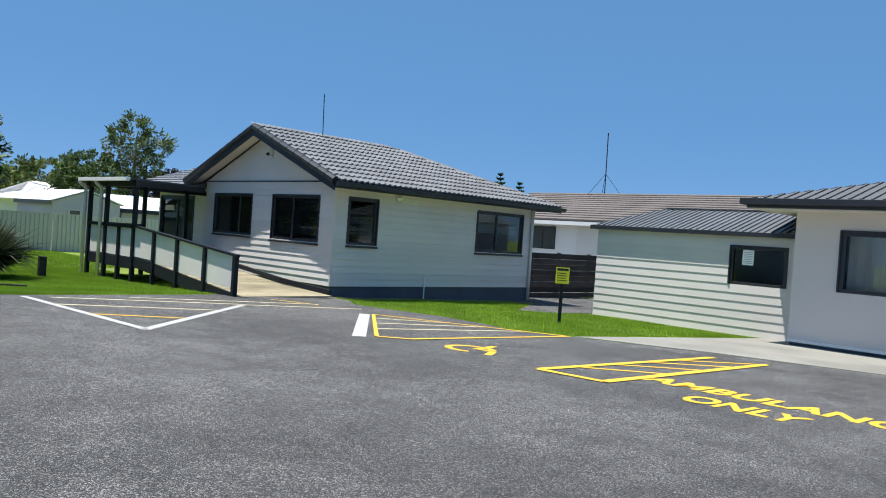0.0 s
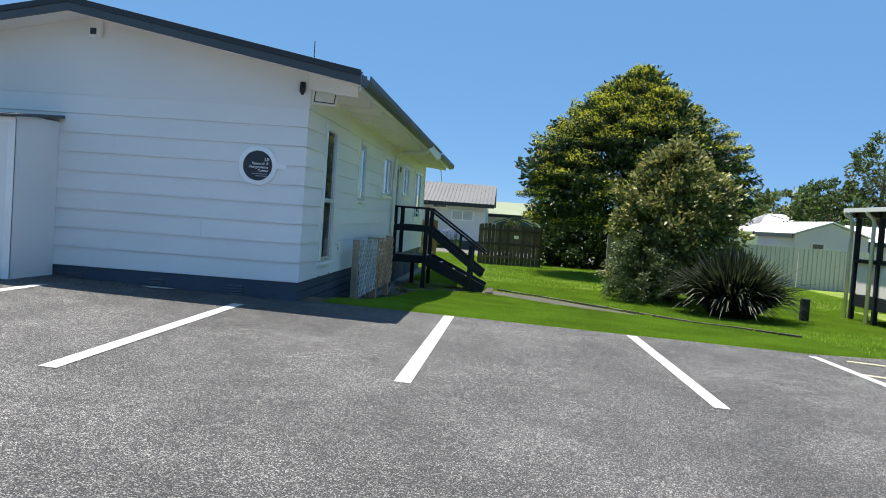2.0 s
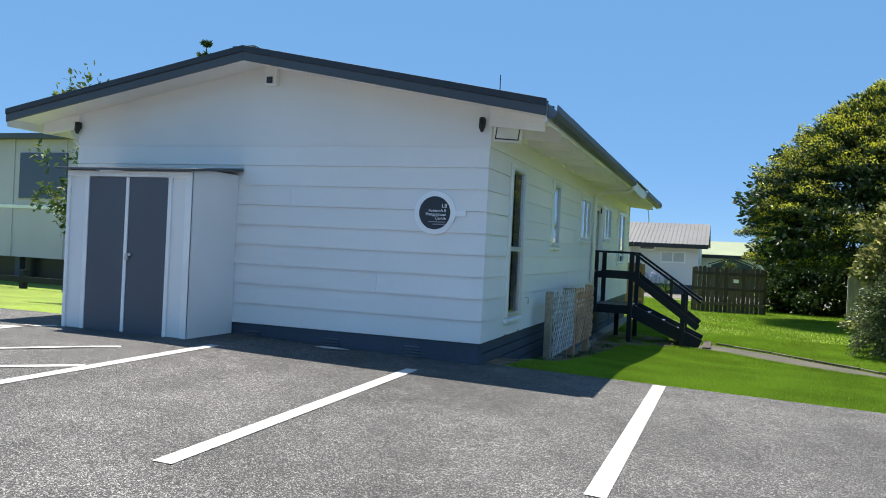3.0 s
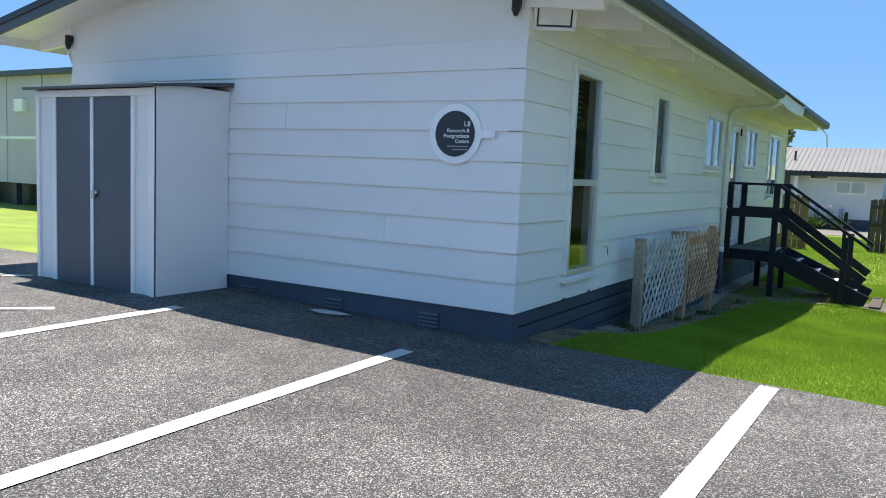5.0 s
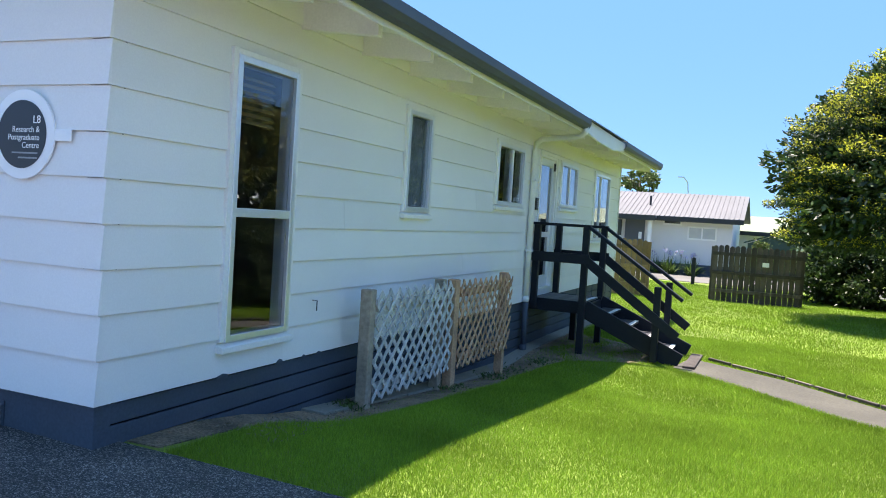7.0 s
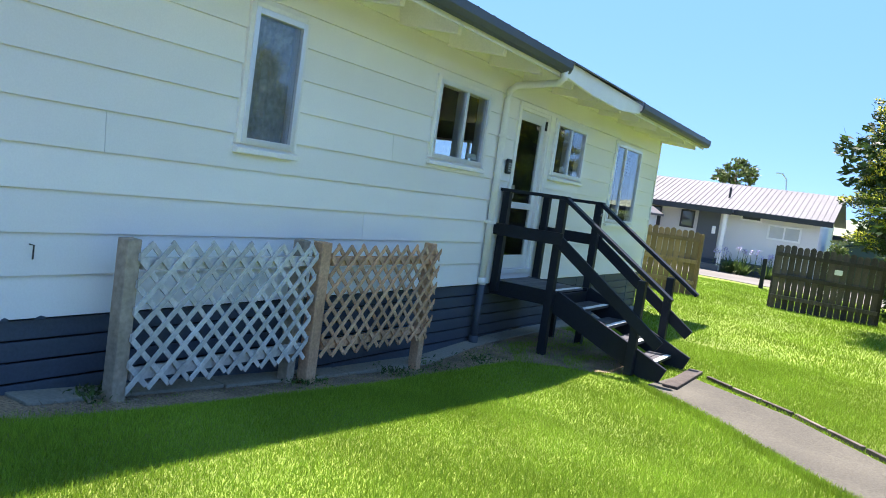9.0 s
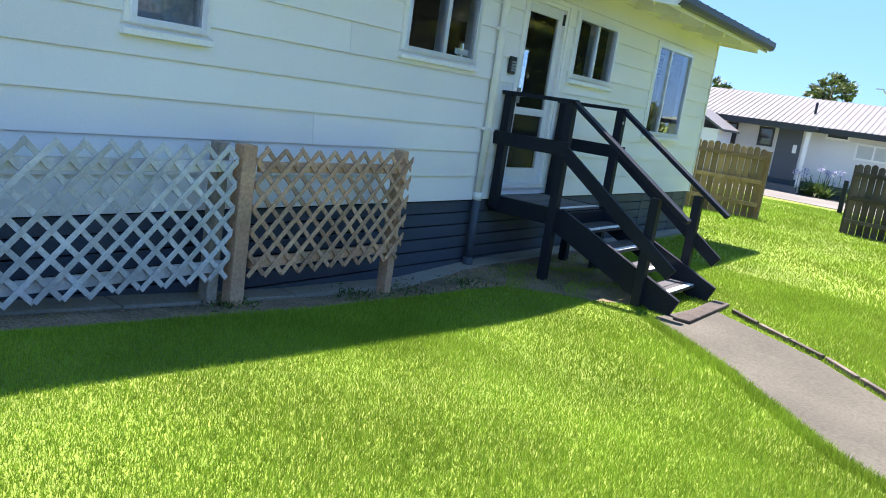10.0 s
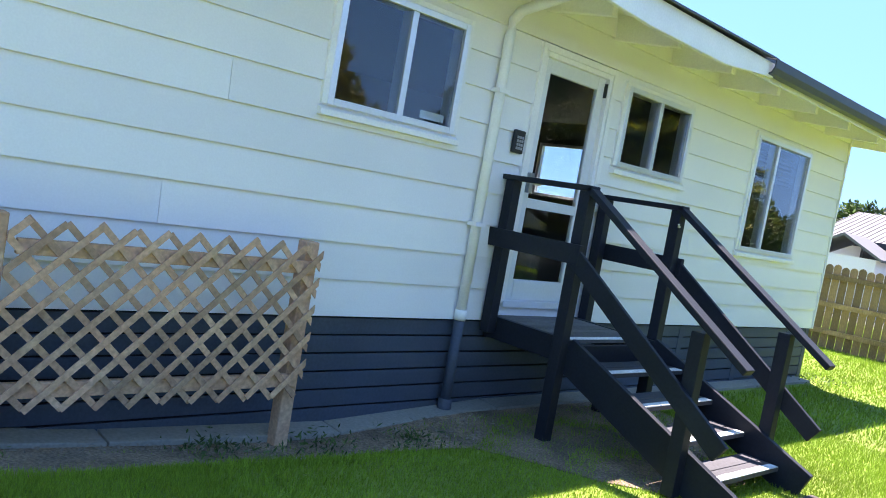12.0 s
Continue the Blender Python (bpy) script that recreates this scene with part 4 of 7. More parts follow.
bracket_lamp(XE - 0.06, YS - 0.02, 2.98, "small black outdoor lamp at the wall corner")
bracket_lamp(XWEST + 0.02, YS - 0.02, 2.98, "small black outdoor lamp at the wall corner")
al = thing("alarm_box", (-5.42, YS - 0.02, 3.5), "small white wall box with a blue lens", "alarm box")
part("body", Build().box(-5.5, -5.34, YS - 0.09, YS - 0.012, 3.53, 3.82), M_WHITE2, al, bevel=0.012)
part("lens", Build().box(-5.47, -5.39, YS - 0.11, YS - 0.089, 3.56, 3.64), M_SIGNDARK, al, bevel=0.008)
ar = thing("roof_aerial", (-3.25, 15.3, roof_z(-3.25) + 0.14), "thin dark whip aerial on the roof", "aerial")
part("rod", Build().tube([(-3.25, 15.3, roof_z(-3.25) + 0.12), (-3.25, 15.3, 4.2)], 0.008, 6), M_CHAR, ar)

# ---- store cupboard against the gable ----
SX0, SX1, SY = -7.71, -5.865, 11.78
st = thing("store_cupboard", ((SX0 + SX1) / 2, 12.2, lie(-6.8, 12) + 0.014), "white lean-to store cupboard with slate double doors", "cupboard")
zb = 0.42
part("side_panel", Build().box(SX1 - 0.02, SX1, SY + 0.001, YS - 0.018, zb, 2.42), M_WHITE, st)
part("side_panel", Build().box(SX0, SX0 + 0.02, SY + 0.001, YS - 0.018, zb, 2.42), M_WHITE, st)
for x0, x1, zz in ((SX0 + 0.02, -7.38, zb), (-6.2, SX1 - 0.02, zb), (-7.38, -6.2, 2.3)):
    part("front_panel", Build().box(x0, x1, SY + 0.02, SY + 0.04, zz, 2.36), M_WHITE, st)
for x, w in ((SX0, 0.05), (SX1 - 0.09, 0.09), (-7.43, 0.06), (-6.2, 0.05)):
    part("batten", Build().box(x, x + w, SY - 0.004, SY + 0.02, zb, 2.36), M_WHITE2, st, bevel=0.004)
part("batten", Build().box(SX0, SX1, SY - 0.008, SY + 0.02, 2.3, 2.37), M_WHITE2, st, bevel=0.004)
for x0, x1 in ((-7.37, -6.8), (-6.77, -6.205)):
    part("door", Build().box(x0, x1, SY + 0.006, SY + 0.035, zb + 0.02, 2.295), M_DOOR, st, "slate-grey cupboard door, shut", bevel=0.003)
part("cover_strip", Build().box(-6.81, -6.765, SY - 0.006, SY + 0.01, zb + 0.03, 2.295), M_WHITE2, st, bevel=0.003)
part("padlock", Build().box(-6.77, -6.69, SY - 0.02, SY + 0.006, 1.36, 1.39).tube([(-6.745, SY - 0.018, 1.39), (-6.745, SY - 0.018, 1.31)], 0.022, 10), M_STEEL, st, "steel hasp and padlock")
part("roof", Build().hexa([(SX0 - 0.1, SY - 0.09, 2.37), (SX1 + 0.07, SY - 0.09, 2.37), (SX1 + 0.07, YS - 0.018, 2.47), (SX0 - 0.1, YS - 0.018, 2.47), (SX0 - 0.1, SY - 0.09, 2.4), (SX1 + 0.07, SY - 0.09, 2.4), (SX1 + 0.07, YS - 0.018, 2.51), (SX0 - 0.1, YS - 0.018, 2.51)]), M_STEELROOF, st, "rusty-edged grey metal lid", bevel=0.006)

# ---- entry stairs ----
stair = thing("entry_stairs", (-1.6, 21.2, lie(-1.6, 21.2)), "black-stained timber entry stairs with a small landing", "stairs")
YA, YB = 20.66, 21.72
ZD = 0.62
zg = lie(-0.5, 21)
for k in range(7):
    x = -2.585 + k * 0.112
    part("deck_board", Build().box(x, x + 0.104, YA + 0.03, YB - 0.03, ZD - 0.03, ZD), M_DECK, stair, bevel=0.004)
part("joist", Build().box(-2.6, -1.76, YA - 0.03, YA + 0.025, ZD - 0.17, ZD + 0.005), M_BLACKWOOD, stair, bevel=0.004)
part("joist", Build().box(-2.6, -1.76, YB - 0.025, YB + 0.03, ZD - 0.17, ZD + 0.005), M_BLACKWOOD, stair, bevel=0.004)
part("joist", Build().box(-1.8, -1.755, YA + 0.03, YB - 0.03, ZD - 0.17, ZD - 0.035), M_BLACKWOOD, stair, bevel=0.004)


def post(x, y, z0, z1, w=0.09):
    part("post", Build().box(x - w / 2, x + w / 2, y - w / 2, y + w / 2, z0, z1), M_BLACKWOOD, stair, bevel=0.006)


YN_, YF = YA - 0.075, YB + 0.075
post(-2.52, YN_, ZD - 0.12, 1.69)
post(-1.80, YN_, zg - 0.1, 1.69)
post(-1.80, YF, zg - 0.1, 1.69)
post(-2.52, YF, ZD - 0.12, 1.69)
post(-2.2, YF, zg - 0.1, ZD - 0.02)
post(-0.76, YN_, zg + 0.03, 0.94)
post(-0.76, YF, zg + 0.03, 0.94)
for y in (YN_, YF):
    s = -1 if y < 21 else 1
    part("handrail", Build().box(-2.66, -1.74, y - 0.05, y + 0.05, 1.69, 1.73), M_BLACKWOOD, stair, bevel=0.006)
    part("rail", Build().box(-2.68, -1.72, y + s * 0.046, y + s * 0.088, 1.17, 1.31), M_BLACKWOOD, stair, bevel=0.005)
    part("handrail", Build().beam((-1.78, y, 1.71), (-0.42, y, 0.78), 0.1, 0.045), M_BLACKWOOD, stair, bevel=0.006)
    part("rail", Build().beam((-1.8, y + s * 0.066, 1.245), (-0.46, y + s * 0.066, 0.28), 0.034, 0.13), M_BLACKWOOD, stair, bevel=0.005)
    part("stringer", Build().beam((-1.78, y - s * 0.06, 0.53), (-0.42, y - s * 0.06, zg + 0.05), 0.045, 0.25), M_BLACKWOOD, stair, bevel=0.005)
RUN = 0.285
for k in range(1, 5):
    z = ZD - k * (ZD - zg) / 5
    x = -1.75 + (k - 1) * RUN + 0.03
    for j in range(2):
        part("tread", Build().box(x + j * 0.14, x + j * 0.14 + 0.132, YA + 0.005, YB - 0.005, z - 0.035, z), M_TREAD, stair, bevel=0.004)
    part("nosing", Build().box(x + 0.215, x + 0.275, YA + 0.03, YB - 0.03, z - 0.002, z + 0.004), M_NOSE, stair, "worn pale anti-slip strip")
part("nosing", Build().box(-1.87, -1.81, YA + 0.05, YB - 0.05, ZD - 0.002, ZD + 0.004), M_NOSE, stair, "worn pale anti-slip strip")
part("latch", Build().tube([(-1.74, YF - 0.05, 1.56), (-1.72, YF - 0.1, 1.56), (-1.71, YF - 0.12, 1.58)], 0.008, 6), M_STEEL, stair, "small steel gate hook")
bs = Build().box(-0.36, -0.2, YA - 0.15, YB + 0.02, zg - 0.02, zg + 0.045)
tagged(part("timber_sleeper", bs, M_FENCE, bevel=0.01), "dark weathered timber sleeper at the stair foot", "sleeper")


# ---- trellis screens ----
def trellis(y0, y1, posts, material, post_material, zlo, zhi, x, label, back):
    t = thing("trellis_screen", (x, (y0 + y1) / 2, lie(x, y0)), label, "trellis", "trellis screens by the wall")
    for p, w, x_ in posts:
        part("post", Build().box(x_ - 0.05, x_ + 0.05, p, p + w, lie(x, p) - 0.15, zhi + 0.02), post_material, t, bevel=0.008)
    for z in (zhi - 0.17, zlo + 0.05):
        part("rail", Build().box(x - 0.045, x - 0.005, y0 + 0.05, y1 - 0.02, z, z + 0.075), back, t, bevel=0.004)
    pitch = 0.165
    for layer, s in ((0, -1), (1, 1)):
        k = -40
        while k < 40:
            c = k * pitch
            # the slat's centre line: z - zlo = s * (y - y0 - c)
            ya, yb = sorted((y0 + c, y0 + c + s * (zhi - zlo)))
            ya, yb = ya + random.uniform(-0.012, 0.012), yb + random.uniform(-0.012, 0.012)
            a, b = max(ya, y0), min(yb, y1)
            if b - a > 0.05:
                za, zc = zlo + s * (a - y0 - c), zlo + s * (b - y0 - c)
                xx = x + 0.004 + layer * 0.0115
                # each end square to the slat, but upright where the screen's side cuts it
                h, g = 0.024 * s, 0.0115
                pa = [(a, za + h), (a, za - h)] if a == y0 else [(a - g, za + s * g), (a + g, za - s * g)]
                pb = [(b, zc - h), (b, zc + h)] if b == y1 else [(b + g, zc - s * g), (b - g, zc + s * g)]
                part("slat", Build().prism([(xx, u, w) for u, w in pa + pb], (0.0105, 0, 0)), material, t)
            k += 1
    return t


trellis(15.3, 16.95, [(15.22, 0.1, -2.36), (16.85, 0.09, -2.42)], M_LATW, M_GREYWOOD, 0.15, 1.06, -2.31, "whitewashed diagonal trellis screen on grey posts", M_LATW)
trellis(17.1, 18.79, [(16.98, 0.12, -2.33), (18.7, 0.09, -2.37)], M_LATB, M_LATB, 0.15, 1.06, -2.29, "brown timber diagonal trellis screen on grey posts", M_LATB)
part_tap = thing("wall_tap", (XE + 0.03, 14.75, 0.98), "small dark hook pipe on the wall", "tap")
part("pipe", Build().tube([(XE + 0.0, 14.8, 1.0), (XE + 0.05, 14.8, 1.0), (XE + 0.05, 14.8, 0.92)], 0.005, 6), M_BLACK, part_tap)


# ---- the ramp house ----
HX, HY, HXE, HYN = 11.0, 14.7, 18.35, 20.8
HB = 0.14
house = thing("ramp_house", (14.7, 17.7, -0.3), "pale grey weatherboard house with a charcoal tiled roof", "house")
HS = pose(0, HY, 0)
HW = pose(HX, 0, 0, 0, 0, -90)
hs_holes = [(11.42, 12.3, 1.14, 2.25), (15.9, 17.87, 1.12, 2.25)]
hw_holes = [(-20.25, -18.3, 1.16, 2.24), (-17.28, -15.28, 1.13, 2.24)]
boarded_wall(house, HS, HX, HXE, HB, 2.62, hs_holes, 0.16, M_GREY, 0.02, 0.12, "pale grey painted weatherboards", inner=M_INSIDE)
boarded_wall(house, HW, -HYN, -HY, HB, 2.62, hw_holes, 0.16, M_GREY, 0.02, 0.12, "pale grey painted weatherboards", inner=M_INSIDE)
part("corner_stop", Build().box(HX - 0.02, HX + 0.03, HY - 0.02, HY + 0.03, HB, 2.55), M_GREY, house)
part("wall", Build().box(HXE - 0.12, HXE, HY + 0.12, 25.3, HB, 2.62).box(11.7, HXE, 25.2, 25.3, HB, 2.62), M_GREY, house, "pale grey house wall")
part("wall", Build().box(HX, 11.72, HYN - 0.1, HYN, 0.3, 2.55), M_GREY, house, "pale grey porch side wall")
DW = pose(11.7, 0, 0, 0, 0, -90)
boarded_wall(house, DW, -25.3, -HYN, 0.3, 2.55, [(-25.1, -22.9, 0.48, 2.15)], 0.16, M_GREY, 0.012, 0.1, "pale grey porch wall", inner=M_INSIDE)
window(house, DW, -25.1, -22.9, 0.48, 2.15, uprights=(-24.0,), frame=M_CHAR, trim=M_CHAR, sill=False, glass=M_GLASSD, label="dark double glass entrance doors", edge=0.07)
part("base", Build().box(HX + 0.03, HXE - 0.03, HY + 0.03, HY + 0.12, -0.6, HB - 0.004).box(HX + 0.03, HX + 0.12, HY + 0.12, HYN, -0.6, HB - 0.004).box(HXE - 0.15, HXE - 0.03, HY + 0.12, 27, -0.6, HB - 0.004), M_BASE, house, "slate-grey house base")
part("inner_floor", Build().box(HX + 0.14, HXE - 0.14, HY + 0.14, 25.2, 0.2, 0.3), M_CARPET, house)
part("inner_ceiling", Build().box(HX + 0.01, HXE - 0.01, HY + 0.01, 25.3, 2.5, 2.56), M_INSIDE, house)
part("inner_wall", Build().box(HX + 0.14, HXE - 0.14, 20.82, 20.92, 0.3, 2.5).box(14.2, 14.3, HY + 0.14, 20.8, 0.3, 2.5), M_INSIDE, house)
for h, up, kk in ((hs_holes[0], (), 0.05), (hs_holes[1], (16.75,), 0.05)):
    window(house, HS, *h, uprights=up, frame=M_CHAR, trim=M_CHAR, glass=M_GLASS, label="charcoal-framed window", edge=0.06, arch=0.03, blind=(h[0] + 0.06, h[1] - 0.06, h[2] + (0.1 if not up else 0.55), h[3] - 0.06, M_CARPET if not up else M_BLIND))
for h, up in ((hw_holes[0], (-18.95,)), (hw_holes[1], (-16.4,))):
    window(house, HW, *h, uprights=up, frame=M_CHAR, trim=M_CHAR, glass=M_GLASS, label="charcoal-framed window with a dark blind", edge=0.06, arch=0.03, blind=(h[0] + 0.06, h[1] - 0.06, h[2] + 0.06, h[3] - 0.06, M_CARPET) if h[0] > -18 else None)
# gable and roof
RY, RZ, EZ = 17.72, 3.93, 2.55
SYE, NYE, WXE, EXE, RXE = 14.15, 21.29, 10.57, 18.95, 15.5
part("gable", Build().prism([(HX, HY, 2.60), (HX, HYN, 2.60), (HX, RY, RZ - 0.12)], (0.1, 0, 0)), M_GREY, house, "plain grey gable sheet")
part("gable_trim", Build().box(HX - 0.024, HX, HY - 0.02, HYN, 2.575, 2.61), M_CHAR, house)
sl = (RZ - EZ) / (RY - SYE)
hroof = part("roof", Build().prism([(WXE, SYE, EZ), (EXE, SYE, EZ), (RXE, RY, RZ), (WXE, RY, RZ)], (0, 0, -0.03)).prism([(EXE, NYE, EZ), (WXE, NYE, EZ), (WXE, RY, RZ), (RXE, RY, RZ)], (0, 0, -0.03)).prism([(EXE, SYE, EZ), (EXE, NYE, EZ), (RXE, RY, RZ)], (0, 0, -0.03)), M_TILE, house, "charcoal concrete tile roof")
part("soffit", Build().box(WXE, EXE, SYE, HY - 0.02, EZ - 0.06, EZ - 0.035), M_GREY, hroof)
part("soffit", Build().box(HXE + 0.01, EXE, HY - 0.02, NYE, EZ - 0.06, EZ - 0.035), M_GREY, hroof)
part("fascia", Build().box(WXE, EXE, SYE - 0.02, SYE, EZ - 0.14, EZ + 0.01), M_CHAR, hroof)
part("gutter", Build().prism([(WXE - 0.02, SYE - 0.02, EZ + 0.01), (WXE - 0.02, SYE - 0.14, EZ + 0.01), (WXE - 0.02, SYE - 0.13, EZ - 0.09), (WXE - 0.02, SYE - 0.02, EZ - 0.11)], (EXE - WXE + 0.12, 0, 0)), M_CHAR, hroof, "charcoal box gutter")
part("gutter", Build().prism([(EXE + 0.02, SYE, EZ + 0.01), (EXE + 0.14, SYE, EZ + 0.01), (EXE + 0.13, SYE, EZ - 0.09), (EXE + 0.02, SYE, EZ - 0.11)], (0, NYE - SYE, 0)), M_CHAR, hroof, "charcoal box gutter")
for ye in (SYE, NYE):
    part("bargeboard", Build().prism([(WXE, RY, RZ - 0.2), (WXE, ye, EZ - 0.2), (WXE, ye, EZ + 0.0), (WXE, RY, RZ + 0.0)], (-0.03, 0, 0)), M_CHAR, hroof, "charcoal bargeboard")
    part("soffit", Build().prism([(WXE, RY, RZ - 0.07), (WXE, ye, EZ - 0.07), (WXE, ye, EZ - 0.05), (WXE, RY, RZ - 0.05)], (HX - WXE, 0, 0)), M_GREY, hroof)
part("downpipe", Build().tube([(HXE - 0.08, HY - 0.06, 2.45), (HXE - 0.08, HY - 0.06, -0.25)], 0.045, 10), M_GREY, house, smooth=True)
part("pipe", Build().tube([(14.0, HY - 0.05, 0.4), (14.0, HY - 0.05, -0.2)], 0.018, 8), M_WHITE2, house, "thin white vent pipe")


def tile_mesh(w, l):
    """A two-roll concrete tile, with thickness; lies along +y uphill."""
    prof = []
    for k in range(9):
        t = k / 8
        prof.append((t * w, 0.042 * max(0, math.sin(t * 4 * math.pi + 0.4)) + 0.004))
    b = Build()
    n = len(prof)
    b.v = [(x, 0, z + 0.055) for x, z in prof] + [(x, l, z + 0.008) for x, z in prof] + [(x, 0, z + 0.014) for x, z in prof]
    b.f = [(k, k + 1, n + k + 1, n + k) for k in range(n - 1)] + [(2 * n + k, 2 * n + k + 1, k + 1, k) for k in range(n - 1)]
    me = bpy.data.meshes.new("roof_tile")
    me.from_pydata(b.v, [], b.f)
    me.materials.append(M_TILE)
    return me


TW, TL = 0.335, 0.345
TILE = tile_mesh(TW, TL + 0.03)
ang = math.degrees(math.atan(sl))
length = math.hypot(RY - SYE, RZ - EZ)
rows = int(length / TL)
for r in range(rows + 1):
    y = SYE - 0.03 + r * TL * math.cos(radians(ang))
    z = EZ + 0.005 + r * TL * math.sin(radians(ang))
    limit = EXE - (EXE - RXE) * (r + 0.35) * TL / length
    x = WXE + 0.02
    while x + TW * 0.6 < limit:
        piece("roof_tile", TILE, hroof, pose(x, y, z, ang))
        x += TW


def caps(p, q, n, parent, name="ridge_tile", material=M_TILE):
    p, q = Vector(p), Vector(q)
    for k in range(n):
        a, b = p.lerp(q, k / n), p.lerp(q, (k + 1.06) / n)
        part(name, Build().tube([a, b], [0.1, 0.09], 8), material, parent)


caps((WXE, RY, RZ + 0.0), (RXE, RY, RZ + 0.0), 13, hroof)
caps((EXE, SYE, EZ + 0.0), (RXE, RY, RZ + 0.0), 13, hroof, "hip_tile")
caps((WXE, SYE, EZ + 0.02), (WXE, RY, RZ + 0.02), 11, hroof, "verge_tile", M_CHAR)
caps((WXE, NYE, EZ + 0.02), (WXE, RY, RZ + 0.02), 11, hroof, "verge_tile", M_CHAR)
# porch wing roof to the north
wing = part("porch_roof", Build().prism([(10.75, 20.9, 2.46), (10.75, 25.7, 2.46), (14.4, 25.7, 3.65), (14.4, 20.9, 3.65)], (0, 0, -0.04)), M_TILE, house, "charcoal tiled porch roof")
wt = Build()
for r in range(10):
    for k in range(14):
        wt.hexa([tuple(pose(10.72 + r * TL * 0.95, 25.7 - k * TW, 2.46 + r * TL * 0.31, 18, 0, -90) @ Vector(c)) for c in ((0, 0, 0), (TW - 0.02, 0, 0.0), (TW - 0.02, TL, 0), (0, TL, 0), (0, 0, 0.05), (TW - 0.02, 0, 0.03), (TW - 0.02, TL, 0.0), (0, TL, 0.01))])
tagged(part("porch_tiles", wt, M_TILE, wing), kind="stuff")
part("gutter", Build().box(10.62, 10.75, 20.9, 25.7, 2.33, 2.45), M_CHAR, wing)

alr = thing("house_alarm", (HX - 0.03, 17.6, 3.25), "small white alarm camera on the gable", "alarm box")
part("body", Build().box(HX - 0.1, HX - 0.002, 17.42, 17.58, 3.22, 3.42), M_GREY, alr, bevel=0.01)
part("lens", Build().tube([(HX - 0.16, 17.5, 3.27), (HX - 0.1, 17.5, 3.3)], 0.035, 10), M_BLACK, alr)
wl = thing("bulkhead_lamp", (12.9, HY - 0.04, 2.3), "round frosted outdoor lamp under the eave", "lamp")
part("base", Build().tube([(12.95, HY - 0.02, 2.34), (12.95, HY - 0.06, 2.34)], 0.08, 16), M_WHITE2, wl)
part("globe", Build().tube([(12.95, HY - 0.06, 2.34), (12.95, HY - 0.1, 2.34), (12.95, HY - 0.14, 2.34), (12.95, HY - 0.16, 2.34)], [0.085, 0.085, 0.06, 0.02], 16), M_LENS, wl, smooth=True)
ae = thing("roof_aerial", (12.7, RY, RZ + 0.05), "tall thin whip aerial on the tiled roof", "aerial")
part("rod", Build().tube([(12.7, RY, RZ), (12.66, RY, 5.15)], 0.014, 6), M_CHAR, ae)

# ---- ramp and porch ----
ramp = thing("access_ramp", (9.2, 16.5, lie(9, 16)), "timber access ramp with grey panels and black posts", "ramp")
RX0, RX1, RY0, RY1 = 8.15, 10.25, 14.05, 18.9
zr0, zr1 = lie(9, 14) + 0.03, 0.42
n = 38
for k in range(n):
    a, b = RY0 + (RY1 - RY0) * k / n, RY0 + (RY1 - RY0) * (k + 0.8) / n
    za, zb_ = zr0 + (zr1 - zr0) * k / n, zr0 + (zr1 - zr0) * (k + 0.8) / n
    part("deck_board", Build().hexa([(RX0, a, za - 0.03), (RX1 + 0.35 * max(0, 1 - k / 14), a, za - 0.03), (RX1 + 0.35 * max(0, 1 - k / 14), b, zb_ - 0.03), (RX0, b, zb_ - 0.03), (RX0, a, za), (RX1 + 0.35 * max(0, 1 - k / 14), a, za), (RX1 + 0.35 * max(0, 1 - k / 14), b, zb_), (RX0, b, zb_)]), M_RAMPDECK, ramp)
part("porch_floor", Build().box(RX0, 11.68, RY1 + 0.01, 21.8, 0.33, 0.42).box(10.6, 11.68, 21.8, 25.3, 0.33, 0.42), M_DECK, ramp)
part("side_beam", Build().beam((RX0 - 0.02, RY0, zr0 - 0.06), (RX0 - 0.02, RY1, zr1 - 0.06), 0.05, 0.26), M_BLACKWOOD, ramp)
part("side_beam", Build().box(RX0 - 0.045, RX0 + 0.005, RY1, 21.7, 0.16, 0.42), M_BLACKWOOD, ramp)
part("kerb_rail", Build().beam((RX1 + 0.38, RY0 + 0.1, zr0 + 0.07), (RX1, RY0 + 1.5, zr0 + 0.22), 0.07, 0.1).beam((RX1, RY0 + 1.5, zr0 + 0.22), (RX1, RY1, zr1 + 0.1), 0.07, 0.1), M_BLACKWOOD, ramp)
ys = [13.98, 15.22, 16.5, 17.68, 18.84]


def rail_z(y):
    return 0.80 + (1.2 - 0.80) * (y - 13.95) / (18.84 - 13.95)


for y in ys:
    part("post", Build().box(RX0 - 0.09, RX0 + 0.01, y - 0.05, y + 0.05, lie(RX0, y) - 0.1, rail_z(y) if y < 18.8 else 2.35), M_BLACKWOOD, ramp, bevel=0.005)
part("handrail", Build().beam((RX0 - 0.04, 13.9, rail_z(13.9) + 0.02), (RX0 - 0.04, 18.84, rail_z(18.84) + 0.02), 0.11, 0.045), M_BLACKWOOD, ramp)
for a, b in zip(ys, ys[1:]):
    za, zb_ = rail_z(a), rail_z(b)
    part("panel", Build().prism([(RX0 - 0.03, a + 0.05, za - 0.66), (RX0 - 0.03, b - 0.05, zb_ - 0.72), (RX0 - 0.03, b - 0.05, zb_ - 0.01), (RX0 - 0.03, a + 0.05, za - 0.01)], (0.02, 0, 0)), M_PANEL, ramp, "flat grey balustrade panel")
